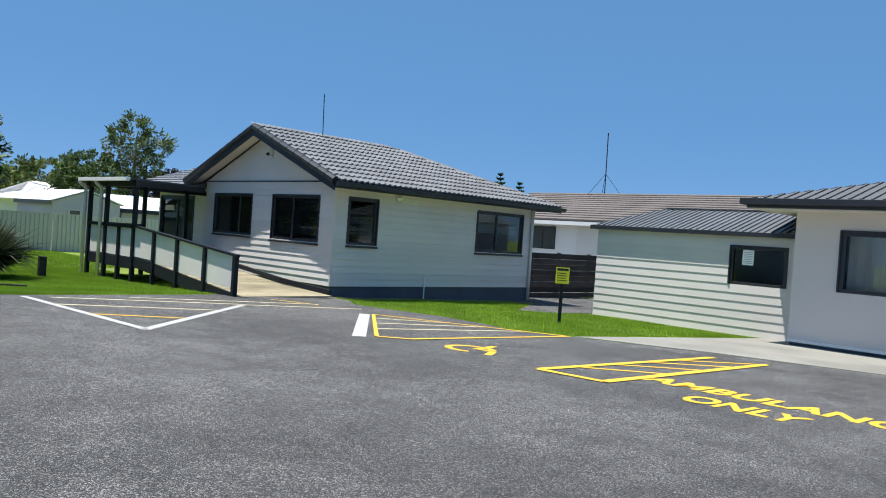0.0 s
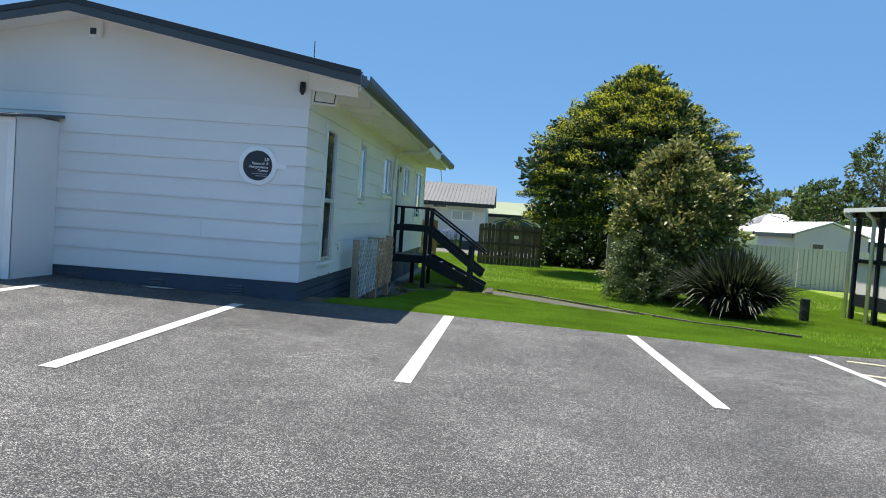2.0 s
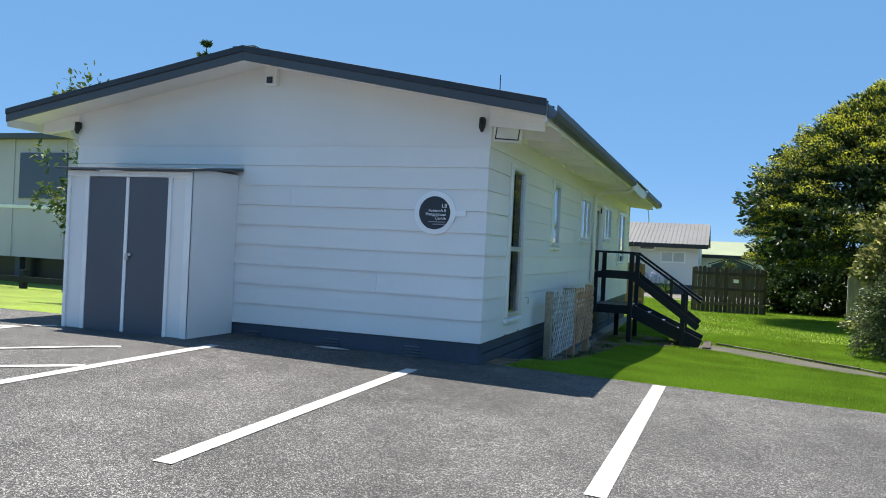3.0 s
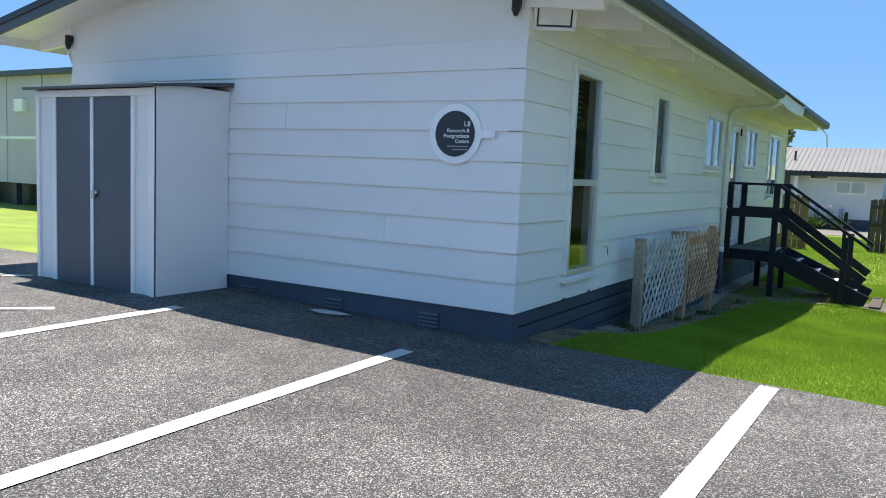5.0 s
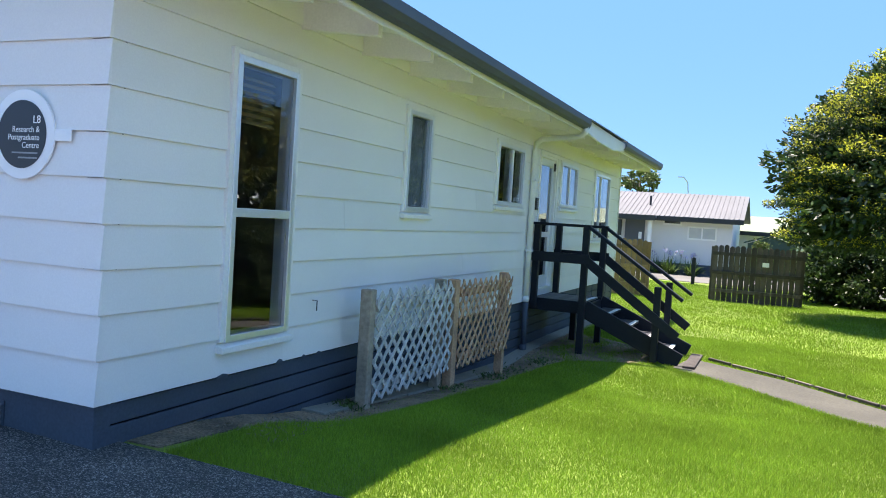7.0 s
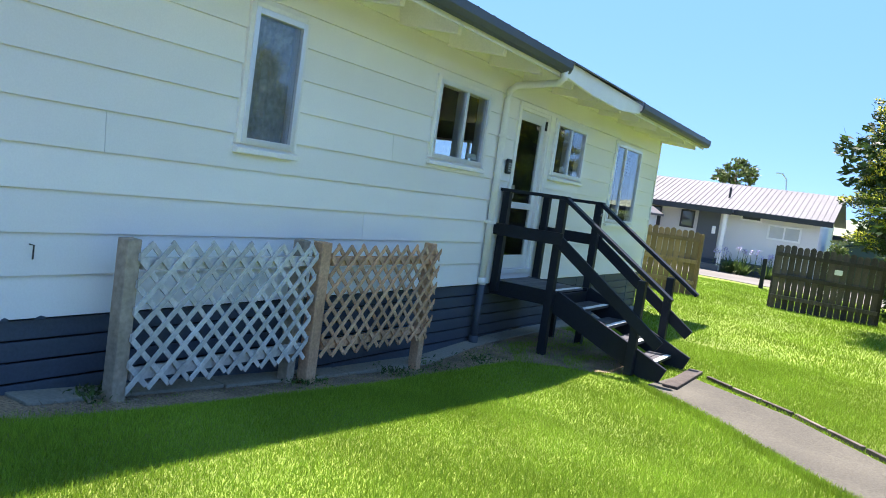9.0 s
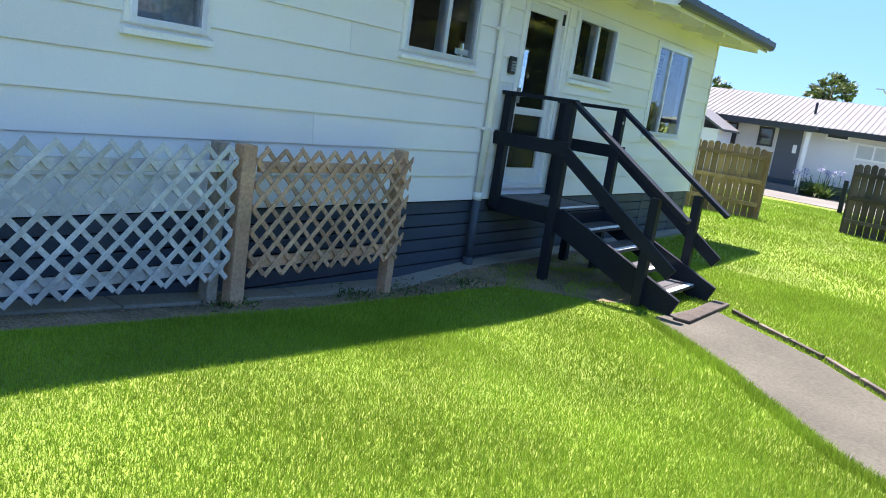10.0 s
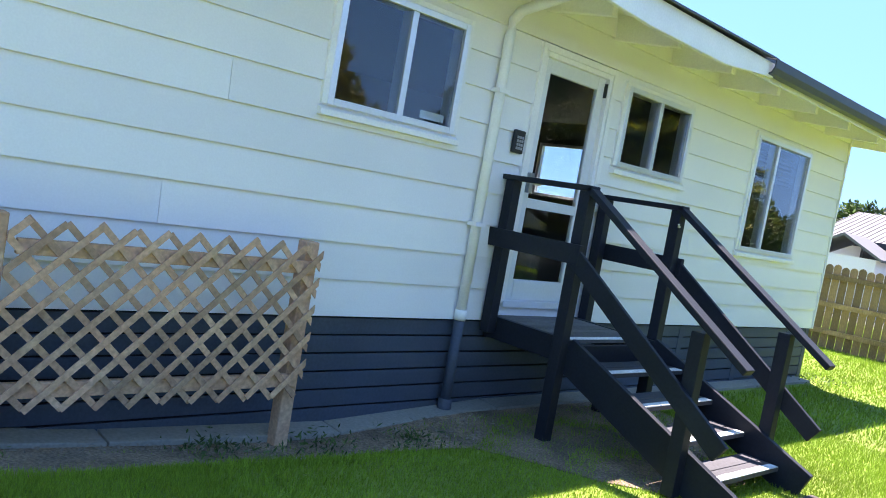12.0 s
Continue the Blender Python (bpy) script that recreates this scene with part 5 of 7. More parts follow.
for a, b in ((18.89, 19.66), (19.74, 20.52), (20.62, 21.6)):
    part("panel", Build().box(RX0 - 0.03, RX0 - 0.01, a, b, 0.45, 1.16), M_PANEL, ramp, "flat grey balustrade panel")
part("handrail", Build().box(RX0 - 0.09, RX0 + 0.02, 18.84, 21.7, 1.16, 1.24), M_BLACKWOOD, ramp)
part("panel", Build().box(RX0, 9.55, 21.62, 21.64, 0.45, 1.16), M_PANEL, ramp)
for x, y in ((RX0 - 0.04, 20.57), (RX0 - 0.04, 21.7), (9.6, 21.7), (10.85, 21.7), (RX0 - 0.04, 19.7)):
    part("post", Build().box(x - 0.05, x + 0.05, y - 0.05, y + 0.05, lie(x, y) - 0.1, 2.35 if y != 19.7 else 1.2), M_BLACKWOOD, ramp, bevel=0.005)
part("rail", Build().box(RX0, 9.65, 21.66, 21.74, 1.16, 1.24), M_BLACKWOOD, ramp)
can = part("canopy", Build().prism([(7.9, 18.75, 2.34), (10.95, 20.82, 2.41), (11.65, 20.82, 2.42), (11.65, 21.85, 2.42), (7.9, 21.85, 2.34)], (0, 0, 0.03)), M_LIGHTROOF, ramp, "flat pale metal canopy")
part("canopy_beam", Build().box(RX0 - 0.09, RX0 + 0.01, 18.78, 21.8, 2.18, 2.335).beam((8.1, 18.84, 2.26), (10.9, 20.78, 2.32), 0.06, 0.15).box(8.0, 11.6, 21.72, 21.8, 2.2, 2.335), M_CHAR, can)
part("canopy_gutter", Build().box(7.8, 7.9, 18.75, 21.85, 2.3, 2.39), M_WHITE2, can)
for y in (20.75, 21.85):
    part("downpipe", Build().tube([(7.85, y, 2.33), (7.86, y, 2.25), (8.0, y, 2.15), (8.02, y, 2.05), (8.02, y, lie(8, y))], 0.045, 10), M_GREY, ramp, "pale downpipe at the porch post", smooth=True)

# ---- garage and right-hand house ----
gar = thing("garage", (18.4, 9.0, -0.35), "pale weatherboard garage with a grey metal roof", "garage")
GW = pose(17.2, 0, 0, 0, 0, -90)
gh = [(-7.98, -6.72, 0.87, 1.73)]
boarded_wall(gar, GW, -11.58, -6.35, -0.27, 2.02, gh, 0.19, M_GREY, 0.014, 0.1, "pale grey painted weatherboards", inner=M_INSIDE)
part("wall", Build().box(17.31, 21.0, 11.48, 11.58, -0.4, 2.02).box(20.9, 21.0, 6.35, 11.48, -0.4, 2.02).box(17.31, 20.9, 6.35, 6.45, -0.4, 2.02).box(17.35, 20.9, 6.5, 11.45, -0.3, -0.25), M_GREY, gar)
window(gar, GW, *gh[0], frame=M_CHAR, trim=M_CHAR, glass=M_GLASS, sill=False, label="charcoal-framed garage window", edge=0.06, arch=0.03)
part("notice", Build().box(-7.72, -7.46, 0.022, 0.026, 1.32, 1.66), M_SIGNWHITE, gar, "white paper notice in the window", m=GW)
for k in range(7):
    part("notice_print", Build().box(-7.69, -7.49, 0.0195, 0.021, 1.36 + k * 0.04, 1.37 + k * 0.04), M_SIGNGREY, gar, m=GW)
groof = part("roof", Build().prism([(17.07, 11.75, 2.03), (17.07, 6.2, 2.03), (19.1, 6.2, 2.62), (19.1, 10.7, 2.62)], (0, 0, 0.03)).prism([(17.07, 11.75, 2.03), (19.1, 10.7, 2.62), (21.2, 11.75, 2.03)], (0, 0, 0.03)).prism([(19.1, 6.2, 2.62), (21.2, 6.2, 2.03), (21.2, 11.75, 2.03), (19.1, 10.7, 2.62)], (0, 0, 0.03)), M_LIGHTROOF, gar, "grey corrugated metal roof")
groof.data.materials[0] = M_MIDROOF
for k in range(34):
    y = 6.25 + k * 0.16
    f = 1 if y < 10.7 else max(0.05, 1 - (y - 10.7) / 1.05)
    part("roof_rib", Build().beam((17.07, y, 2.07), (17.07 + 2.03 * f, y, 2.07 + 0.59 * f), 0.035, 0.025, (0, 1, 0)), M_MIDROOF, groof)
part("bargeboard", Build().box(17.05, 17.08, 6.2, 11.75, 1.96, 2.06), M_CHAR, groof)
part("ridge_cap", Build().beam((19.1, 6.2, 2.66), (19.1, 10.7, 2.66), 0.25, 0.03), M_STEELROOF, groof)

rh = thing("grey_house", (19, 2, -0.3), "smooth pale grey house with wide charcoal eaves", "house")
RW = pose(16.4, 0, 0, 0, 0, -90)
rholes = [(-5.38, -3.4, 0.93, 2.13)]
core = Build()
for a, b, c, d in rects(-6.28, 12.0, -0.16, 2.56, rholes):
    core.box(a, b, 0, 0.12, c, d)
part("wall", core, M_GREY, rh, "smooth pale grey wall", m=RW)
for w_ in ((16.53, 24, 6.16, 6.28), (23.9, 24, -12, 6.16), (16.53, 23.9, -12, -11.88)):
    part("wall", Build().box(*w_, -0.4, 2.56), M_GREY, rh)
part("base", Build().box(16.44, 16.52, -12, 6.26, -0.6, -0.165), M_BASE, rh)
part("skirting", Build().box(16.37, 16.4, -12, 6.28, -0.16, -0.1), M_WHITE2, rh)
part("inner_floor", Build().box(16.54, 23.8, -11.8, 6.1, -0.1, -0.05).box(16.6, 23.8, -11.8, 6.1, 2.5, 2.54).box(19.6, 19.7, -11, 6.1, -0.05, 2.5), M_INSIDE, rh)
window(rh, RW, *rholes[0], uprights=(-4.4,), frame=M_CHAR, trim=M_CHAR, glass=M_GLASS, sill=False, label="charcoal-framed window with a pale curtain", edge=0.08, arch=0.03)
curtain = Build()
for k in range(24):
    u = -5.28 + k * 0.08
    curtain.hexa([(u, 0.16 + 0.03 * (k % 2), 0.95), (u + 0.08, 0.16 + 0.03 * ((k + 1) % 2), 0.95), (u + 0.08, 0.17 + 0.03 * ((k + 1) % 2), 0.95), (u, 0.17 + 0.03 * (k % 2), 0.95), (u, 0.16 + 0.03 * (k % 2), 2.05), (u + 0.08, 0.16 + 0.03 * ((k + 1) % 2), 2.05), (u + 0.08, 0.17 + 0.03 * ((k + 1) % 2), 2.05), (u, 0.17 + 0.03 * (k % 2), 2.05)])
part("curtain", curtain, M_BLIND, rh, "pale hanging curtain", m=RW)
rr = part("roof", Build().prism([(15.75, 7.0, 2.68), (15.75, -12.6, 2.68), (19.8, -8.6, 3.75), (19.8, 3.0, 3.75)], (0, 0, 0.03)).prism([(24.5, 7.0, 2.68), (15.75, 7.0, 2.68), (19.8, 3.0, 3.75)], (0, 0, 0.03)).prism([(24.5, -12.6, 2.68), (24.5, 7.0, 2.68), (19.8, 3.0, 3.75), (19.8, -8.6, 3.75)], (0, 0, 0.03)).prism([(15.75, -12.6, 2.68), (24.5, -12.6, 2.68), (19.8, -8.6, 3.75)], (0, 0, 0.03)), M_LIGHTROOF, rh, "grey corrugated hip roof")
for k in range(40):
    y = 6.9 - k * 0.2
    f = min(1, (7.0 - y) / 4.0)
    part("roof_rib", Build().beam((15.75, y, 2.72), (15.75 + 4.05 * f, y, 2.72 + 1.07 * f), 0.04, 0.03, (0, 1, 0)), M_LIGHTROOF, rr)
for k in range(20):
    x = 15.85 + k * 0.2
    part("roof_rib", Build().beam((x, 7.0, 2.72), (x, 7.0 - (x - 15.75) * 0.98, 2.72 + (x - 15.75) * 0.262), 0.04, 0.03, (1, 0, 0)), M_LIGHTROOF, rr)
part("fascia", Build().box(15.71, 15.75, -12.6, 7.04, 2.52, 2.7).box(15.75, 24.5, 7.0, 7.04, 2.52, 2.7), M_CHAR, rr, "charcoal fascia and gutter", bevel=0.006)
part("gutter", Build().box(15.6, 15.71, -12.6, 7.15, 2.58, 2.71).box(15.71, 24.5, 7.04, 7.15, 2.58, 2.71), M_CHAR, rr, bevel=0.01)
part("soffit", Build().box(15.75, 24.5, -12.6, 7.0, 2.5, 2.53), M_GREY, rr)

# ---- sign post, bollards ----
sp = thing("sign_post", (13.25, 9.73, lie(13.25, 9.73)), "yellow notice on a black post in the grass", "sign")
SPM = pose(13.25, 9.73, 0, 0, 0, -50)
part("post", Build().box(-0.035, 0.035, 0, 0.07, lie(13.25, 9.73) - 0.1, 1.0), M_BLACKWOOD, sp, m=SPM, bevel=0.005)
part("board", Build().box(-0.14, 0.14, -0.012, 0.0, 0.68, 1.02), M_SIGNYEL, sp, "yellow notice board", m=SPM)
part("header", Build().box(-0.12, 0.12, -0.015, -0.012, 0.95, 1.0), M_BLACK, sp, m=SPM)
for k in range(4):
    part("print_bar", Build().box(-0.11, 0.1 - 0.03 * (k % 2), -0.014, -0.012, 0.74 + k * 0.05, 0.755 + k * 0.05), M_BLACK, sp, m=SPM)
for x, y, h, lab in ((6.5, 20.2, 0.5, "short black timber bollard on the lawn"), (-2.0, 38.3, 0.95, "thin black timber post by the driveway")):
    w = 0.08 if h < 0.6 else 0.06
    bo = part("bollard", Build().box(x - w, x + w, y - w, y + w, lie(x, y) - 0.1, lie(x, y) + h), M_BLACKWOOD, bevel=0.012)
    tagged(bo, lab, "bollard")


# ---- fences ----
def paling_fence(p, q, h, material, label, side):
    p, q = Vector(p), Vector(q)
    d = (q - p).normalized()
    nrm = Vector((d.y, -d.x)) * side
    mid = (p + q) / 2
    f = thing("paling_fence", (mid.x, mid.y, lie(mid.x, mid.y)), label, "fence", "timber paling fences")
    ang_ = math.degrees(math.atan2(d.y, d.x))
    L = (q - p).length
    for z in (0.25, 0.75, h - 0.28):
        m = pose(p.x, p.y, lie(p.x, p.y), 0, 0, ang_)
        part("rail", Build().box(0, L, -0.03 * side - 0.03, -0.03 * side + 0.03, z, z + 0.09), material, f, m=m)
    meshes = []
    for v in range(3):
        b = Build()
        w, hh = 0.13, h + (v - 1) * 0.015
        out = [(0, 0, 0.0), (w, 0, 0.0), (w, 0, hh - 0.05), (w * 0.8, 0, hh - 0.015), (w * 0.5, 0, hh), (w * 0.2, 0, hh - 0.015), (0, 0, hh - 0.05)]
        b.prism(out, (0, 0.018, 0))
        meshes.append(b.mesh("paling", material))
    k = 0
    while k * 0.141 + 0.13 < L:
        o = p + d * (k * 0.141)
        o = o + nrm * 0.012
        piece("paling", meshes[k % 3], f, pose(o.x, o.y, lie(o.x, o.y), 0, 0, ang_ + random.uniform(-0.6, 0.6)))
        k += 1
    for s in (0.0, L):
        o = p + d * s
        part("post", Build().box(o.x - 0.05, o.x + 0.05, o.y + 0.04, o.y + 0.14, lie(o.x, o.y) - 0.2, lie(o.x, o.y) + h - 0.05), material, f)
    return f


paling_fence((-0.95, 32.4), (1.33, 32.5), 1.55, M_FENCE, "dark weathered round-topped paling fence", 1)
paling_fence((-6.5, 31.0), (-2.55, 31.4), 1.55, M_FENCE2, "brown mossy round-topped paling fence", 1)
tag = part("fence_sign", Build().box(0.33, 0.5, 32.36, 32.37, 0.9, 1.02), M_SIGNWHITE)
tagged(tag, "small white sign fixed on the paling fence", "sign")
# pale steel fence
pf = thing("steel_fence", (12, 33, lie(12, 33)), "pale green-grey corrugated steel fence", "fence")
fx0, fx1 = 3.9, 24.0
nb = int((fx1 - fx0) / 2.35)
for k in range(nb):
    a = fx0 + k * 2.35
    b = Build()
    front, back = [], []
    for i in range(14):
        for u, o in ((0, 0), (0.68, 0), (0.72, 0.03), (0.96, 0.03)):
            front.append((a + 2.3 * (i + u) / 14, 32.97 + o, -0.5))
    b.prism(front + [(x_, y_ + 0.004, z_) for x_, y_, z_ in reversed(front)], (0, 0, 1.78))
    part("fence_panel", b, M_PALEFENCE, pf)
    part("fence_post", Build().box(a - 0.03, a + 0.03, 32.95, 33.04, lie(a, 33) - 0.2, 1.3), M_PALEFENCE, pf)
    part("fence_cap", Build().box(a, a + 2.35, 32.96, 33.03, 1.28, 1.32), M_PALEFENCE, pf)
# dark horizontal timber fence beyond the house
tf = thing("slab_fence", (22, 16.2, -0.4), "dark stained horizontal slab timber fence", "fence")
for k in range(8):
    z = -0.35 + k * 0.19
    off = 0.04 * (k % 2)
    part("slab", Build().box(18.6, 24.5, 16.05 + off, 16.09 + off, z, z + 0.187), M_SLAB, tf, bevel=0.008)
for x in (19.9, 21.7, 23.5):
    part("post", Build().box(x, x + 0.1, 16.14, 16.24, -0.6, 1.2), M_SLAB, tf)


# ---- plants ----
def lie_many_(p):
    return np.array([lie(x, y) for x, y in p])


def leaf_object(name, groups, parent=None, label="", kind=""):
    """One mesh of small folded leaves. groups: rows of (centres, outward, length, width, material)."""
    vs, fs, mi, mats = [], [], [], []
    base = 0
    for gi, (c, nrm, ln, wd, material) in enumerate(groups):
        if not len(c):
            continue
        n = len(c)
        rnd = np.random.normal(size=(n, 3))
        d = nrm + 0.75 * rnd
        d /= np.linalg.norm(d, axis=1, keepdims=True) + 1e-9
        s = np.cross(d, np.random.normal(size=(n, 3)))
        s /= np.linalg.norm(s, axis=1, keepdims=True) + 1e-9
        up = np.cross(s, d)
        L = (ln * np.random.uniform(0.6, 1.3, n))[:, None]
        W = (wd * np.random.uniform(0.7, 1.3, n))[:, None]
        quad = np.stack([c - d * L * 0.5, c + s * W * 0.5 + up * W * 0.12, c + d * L * 0.5, c - s * W * 0.5 + up * W * 0.12], 1)
        vs.append(quad.reshape(-1, 3))
        fs.append((np.arange(n * 4) + base).reshape(-1, 4))
        mi += [gi] * n
        mats.append(material)
        base += n * 4
    v, f = np.concatenate(vs), np.concatenate(fs)
    me = bpy.data.meshes.new(name)
    me.vertices.add(len(v))
    me.vertices.foreach_set("co", v.astype(np.float32).ravel())
    me.loops.add(f.size)
    me.loops.foreach_set("vertex_index", f.astype(np.int32).ravel())
    me.polygons.add(len(f))
    me.polygons.foreach_set("loop_start", np.arange(0, f.size, 4, dtype=np.int32))
    me.polygons.foreach_set("material_index", np.array(mi, dtype=np.int32))
    for m in mats:
        me.materials.append(m)
    me.update(calc_edges=True)
    ob = new(name, me)
    if parent:
        under(ob, parent)
    if label:
        ob["label"] = label
    if kind:
        ob["kind"] = kind
    return ob


def crown_points(centre, size, n_clump, per, clump_r, shape, seed, hollow=0.55, flat=0.7):
    """Clump centres on an uneven crown; leaves round each. shape(h) gives the relative radius at height 0..1."""
    rng = np.random.RandomState(seed)
    cx, cy, cz = centre
    h = rng.beta(1.15, 1.25, n_clump)
    a = rng.uniform(0, 2 * math.pi, n_clump)
    rad = np.array([shape(t) for t in h])
    lump = 1 + 0.13 * np.sin(3 * a + 7 * h + seed) + 0.1 * np.sin(7 * a - 13 * h) + 0.08 * rng.normal(size=n_clump)
    r = rad * lump * np.where(rng.rand(n_clump) < 0.75, rng.uniform(0.85, 1.03, n_clump), rng.uniform(hollow, 0.85, n_clump))
    cc = np.stack([cx + size[0] * r * np.cos(a), cy + size[1] * r * np.sin(a), cz + size[2] * h], 1)
    out = np.stack([np.cos(a), np.sin(a), (h - 0.35) * 1.4], 1)
    out /= np.linalg.norm(out, axis=1, keepdims=True)
    off = rng.normal(size=(n_clump, per, 3)) * np.array([1, 1, flat])
    off = off / (np.linalg.norm(off, axis=2, keepdims=True) + 1e-9) * (rng.rand(n_clump, per, 1) ** 0.5) * clump_r * rng.uniform(0.6, 1.4, (n_clump, 1, 1))
    pts = cc[:, None, :] + off
    rise = (off * out[:, None, :]).sum(2) / clump_r + off[..., 2] / clump_r
    nrm = np.repeat(out[:, None, :], per, 1) + off / clump_r
    return pts.reshape(-1, 3), nrm.reshape(-1, 3), rise.ravel(), np.repeat(h, per)


def limbs(base, top, r, n, spread, seed, material=None, parent=None):
    rng = random.Random(seed)
    b = Build()
    base, top = Vector(base), Vector(top)
    b.tube([base, base.lerp(top, 0.35) + Vector((0.06, -0.04, 0)), base.lerp(top, 0.7) + Vector((-0.05, 0.05, 0)), top], [r * 1.25, r, r * 0.6, r * 0.15], 9)
    for k in range(n):
        t = 0.2 + 0.7 * k / n
        p = base.lerp(top, t)
        a = k * 2.4 + rng.uniform(-0.3, 0.3)
        ln = spread * (1 - 0.6 * t) * rng.uniform(0.7, 1.0)
        q = p + Vector((math.cos(a) * ln, math.sin(a) * ln, ln * rng.uniform(0.4, 0.8)))
        m = p.lerp(q, 0.5) + Vector((0, 0, -0.08 * ln))
        b.tube([p, m, q], [r * 0.4 * (1 - t * 0.5), r * 0.25, r * 0.06], 6)
    return part("trunk", b, M_BARK, parent, smooth=True)


# golden-tipped conifer behind the shrubs: flat upturned sprays in tiers over a dark heart
def conifer_shape(t):
    return 0.9 + 0.55 * t if t < 0.18 else max(0.04, 1.0 - 0.97 * ((t - 0.18) / 0.82) ** 2.1)


def spray_points(centre, size, n_spray, per, length, seed):
    rng = np.random.RandomState(seed)
    h = rng.beta(1.05, 1.12, n_spray)
    a = rng.uniform(0, 2 * math.pi, n_spray)
    rad = np.array([conifer_shape(t) for t in h])
    rad *= 1 + 0.05 * np.sin(3 * a + 5 * h) + 0.055 * np.sin(8 * a - 17 * h) + 0.05 * rng.normal(size=n_spray)
    rad *= np.where(rng.rand(n_spray) < 0.8, 1.0, rng.uniform(0.72, 0.92, n_spray))
    tip = np.stack([centre[0] + size[0] * rad * np.cos(a), centre[1] + size[1] * rad * np.sin(a), centre[2] + size[2] * h], 1)
    # tips climb towards the crown's top and lie flatter in the skirt
    out = np.stack([np.cos(a), np.sin(a), 0.15 + 0.75 * h ** 1.5], 1)
    out /= np.linalg.norm(out, axis=1, keepdims=True)
    side = np.stack([-np.sin(a), np.cos(a), 0 * a], 1)
    up = np.cross(out, side)
    up *= np.sign(up[:, 2:3])
    ln = length * rng.uniform(0.6, 1.3, n_spray)
    u = rng.rand(n_spray, per) ** 0.8
    lobe = np.round(rng.uniform(-2.4, 2.4, (n_spray, per))) / 2.4
    v = lobe * (0.2 + 0.35 * np.sin(math.pi * np.clip(u, 0.05, 0.95))) + 0.05 * rng.normal(size=(n_spray, per))
    w = 0.06 * rng.normal(size=(n_spray, per)) - 0.16 * v * v - 0.1 * (1 - u)
    pts = tip[:, None, :] + (-u * ln[:, None])[..., None] * out[:, None, :] + (v * ln[:, None])[..., None] * side[:, None, :] + w[..., None] * up[:, None, :]
    nrm = np.repeat(out[:, None, :], per, 1) + 0.9 * np.sign(lobe)[..., None] * np.abs(lobe)[..., None] * side[:, None, :] * 0.8
    return pts.reshape(-1, 3), nrm.reshape(-1, 3), (1 - u).ravel(), w.ravel(), np.repeat(h, per)


tr = thing("conifer_tree", (4.25, 30.0, lie(4.3, 30)), "dense dark green conifer with golden-yellow tips", "tree")
limbs((4.25, 30.0, lie(4, 30) - 0.1), (4.3, 30.0, 6.6), 0.3, 16, 2.8, 3, parent=tr)
p, nr, tipness, lift, hh = spray_points((4.25, 30.0, 1.7), (3.8, 2.9, 5.5), 620, 370, 0.85, 5)
# Gold covers real tips plus painted sunlight on upper faces and towards the top.
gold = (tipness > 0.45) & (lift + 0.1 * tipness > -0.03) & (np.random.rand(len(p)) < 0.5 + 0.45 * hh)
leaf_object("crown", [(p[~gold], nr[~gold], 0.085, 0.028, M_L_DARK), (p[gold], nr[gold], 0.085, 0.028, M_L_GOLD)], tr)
# Inner leaves take the dark green, so the crown's inner shade is coloured in.
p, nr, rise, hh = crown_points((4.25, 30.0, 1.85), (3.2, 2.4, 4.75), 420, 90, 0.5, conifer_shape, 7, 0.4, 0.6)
leaf_object("crown", [(p, nr, 0.19, 0.08, M_L_DARK)], tr, "inner foliage with the crown shade in its dark green")
# mixed shrub in front of it
sh = thing("garden_shrub", (4.1, 22.6, lie(4, 22.6)), "tall olive shrub with russet new leaves", "shrub")
limbs((4.1, 22.6, lie(4, 22.6) - 0.1), (4.15, 22.6, 3.1), 0.1, 12, 1.3, 9, parent=sh)
p, nr, rise, hh = crown_points((4.1, 22.6, 0.0), (1.4, 1.3, 3.7), 330, 70, 0.25, lambda t: 0.75 + 0.5 * t if t < 0.4 else max(0.08, 0.97 - ((t - 0.4) / 0.62) ** 2 * 0.9), 11, 0.4)
tan = (rise > 0.2) & (np.random.rand(len(p)) < 0.15 + 0.5 * hh)
leaf_object("crown", [(p[~tan], nr[~tan], 0.15, 0.075, M_L_OLIVE), (p[tan], nr[tan], 0.14, 0.07, M_L_TAN)], sh)
sh2 = thing("garden_shrub", (3.3, 21.6, lie(3.3, 21.6)), "low grey-green twiggy shrub beside the tall shrub", "shrub")
limbs((3.3, 21.6, lie(3, 21.6) - 0.1), (3.3, 21.6, 1.2), 0.04, 8, 0.7, 19, parent=sh2)
p, nr, rise, hh = crown_points((3.3, 21.6, -0.15), (0.85, 0.8, 1.75), 230, 45, 0.17, lambda t: 0.9 + 0.2 * t if t < 0.5 else max(0.1, 1 - ((t - 0.5) / 0.52) ** 2), 23, 0.4)
leaf_object("crown", [(p, nr, 0.075, 0.028, M_L_GREY)], sh2)


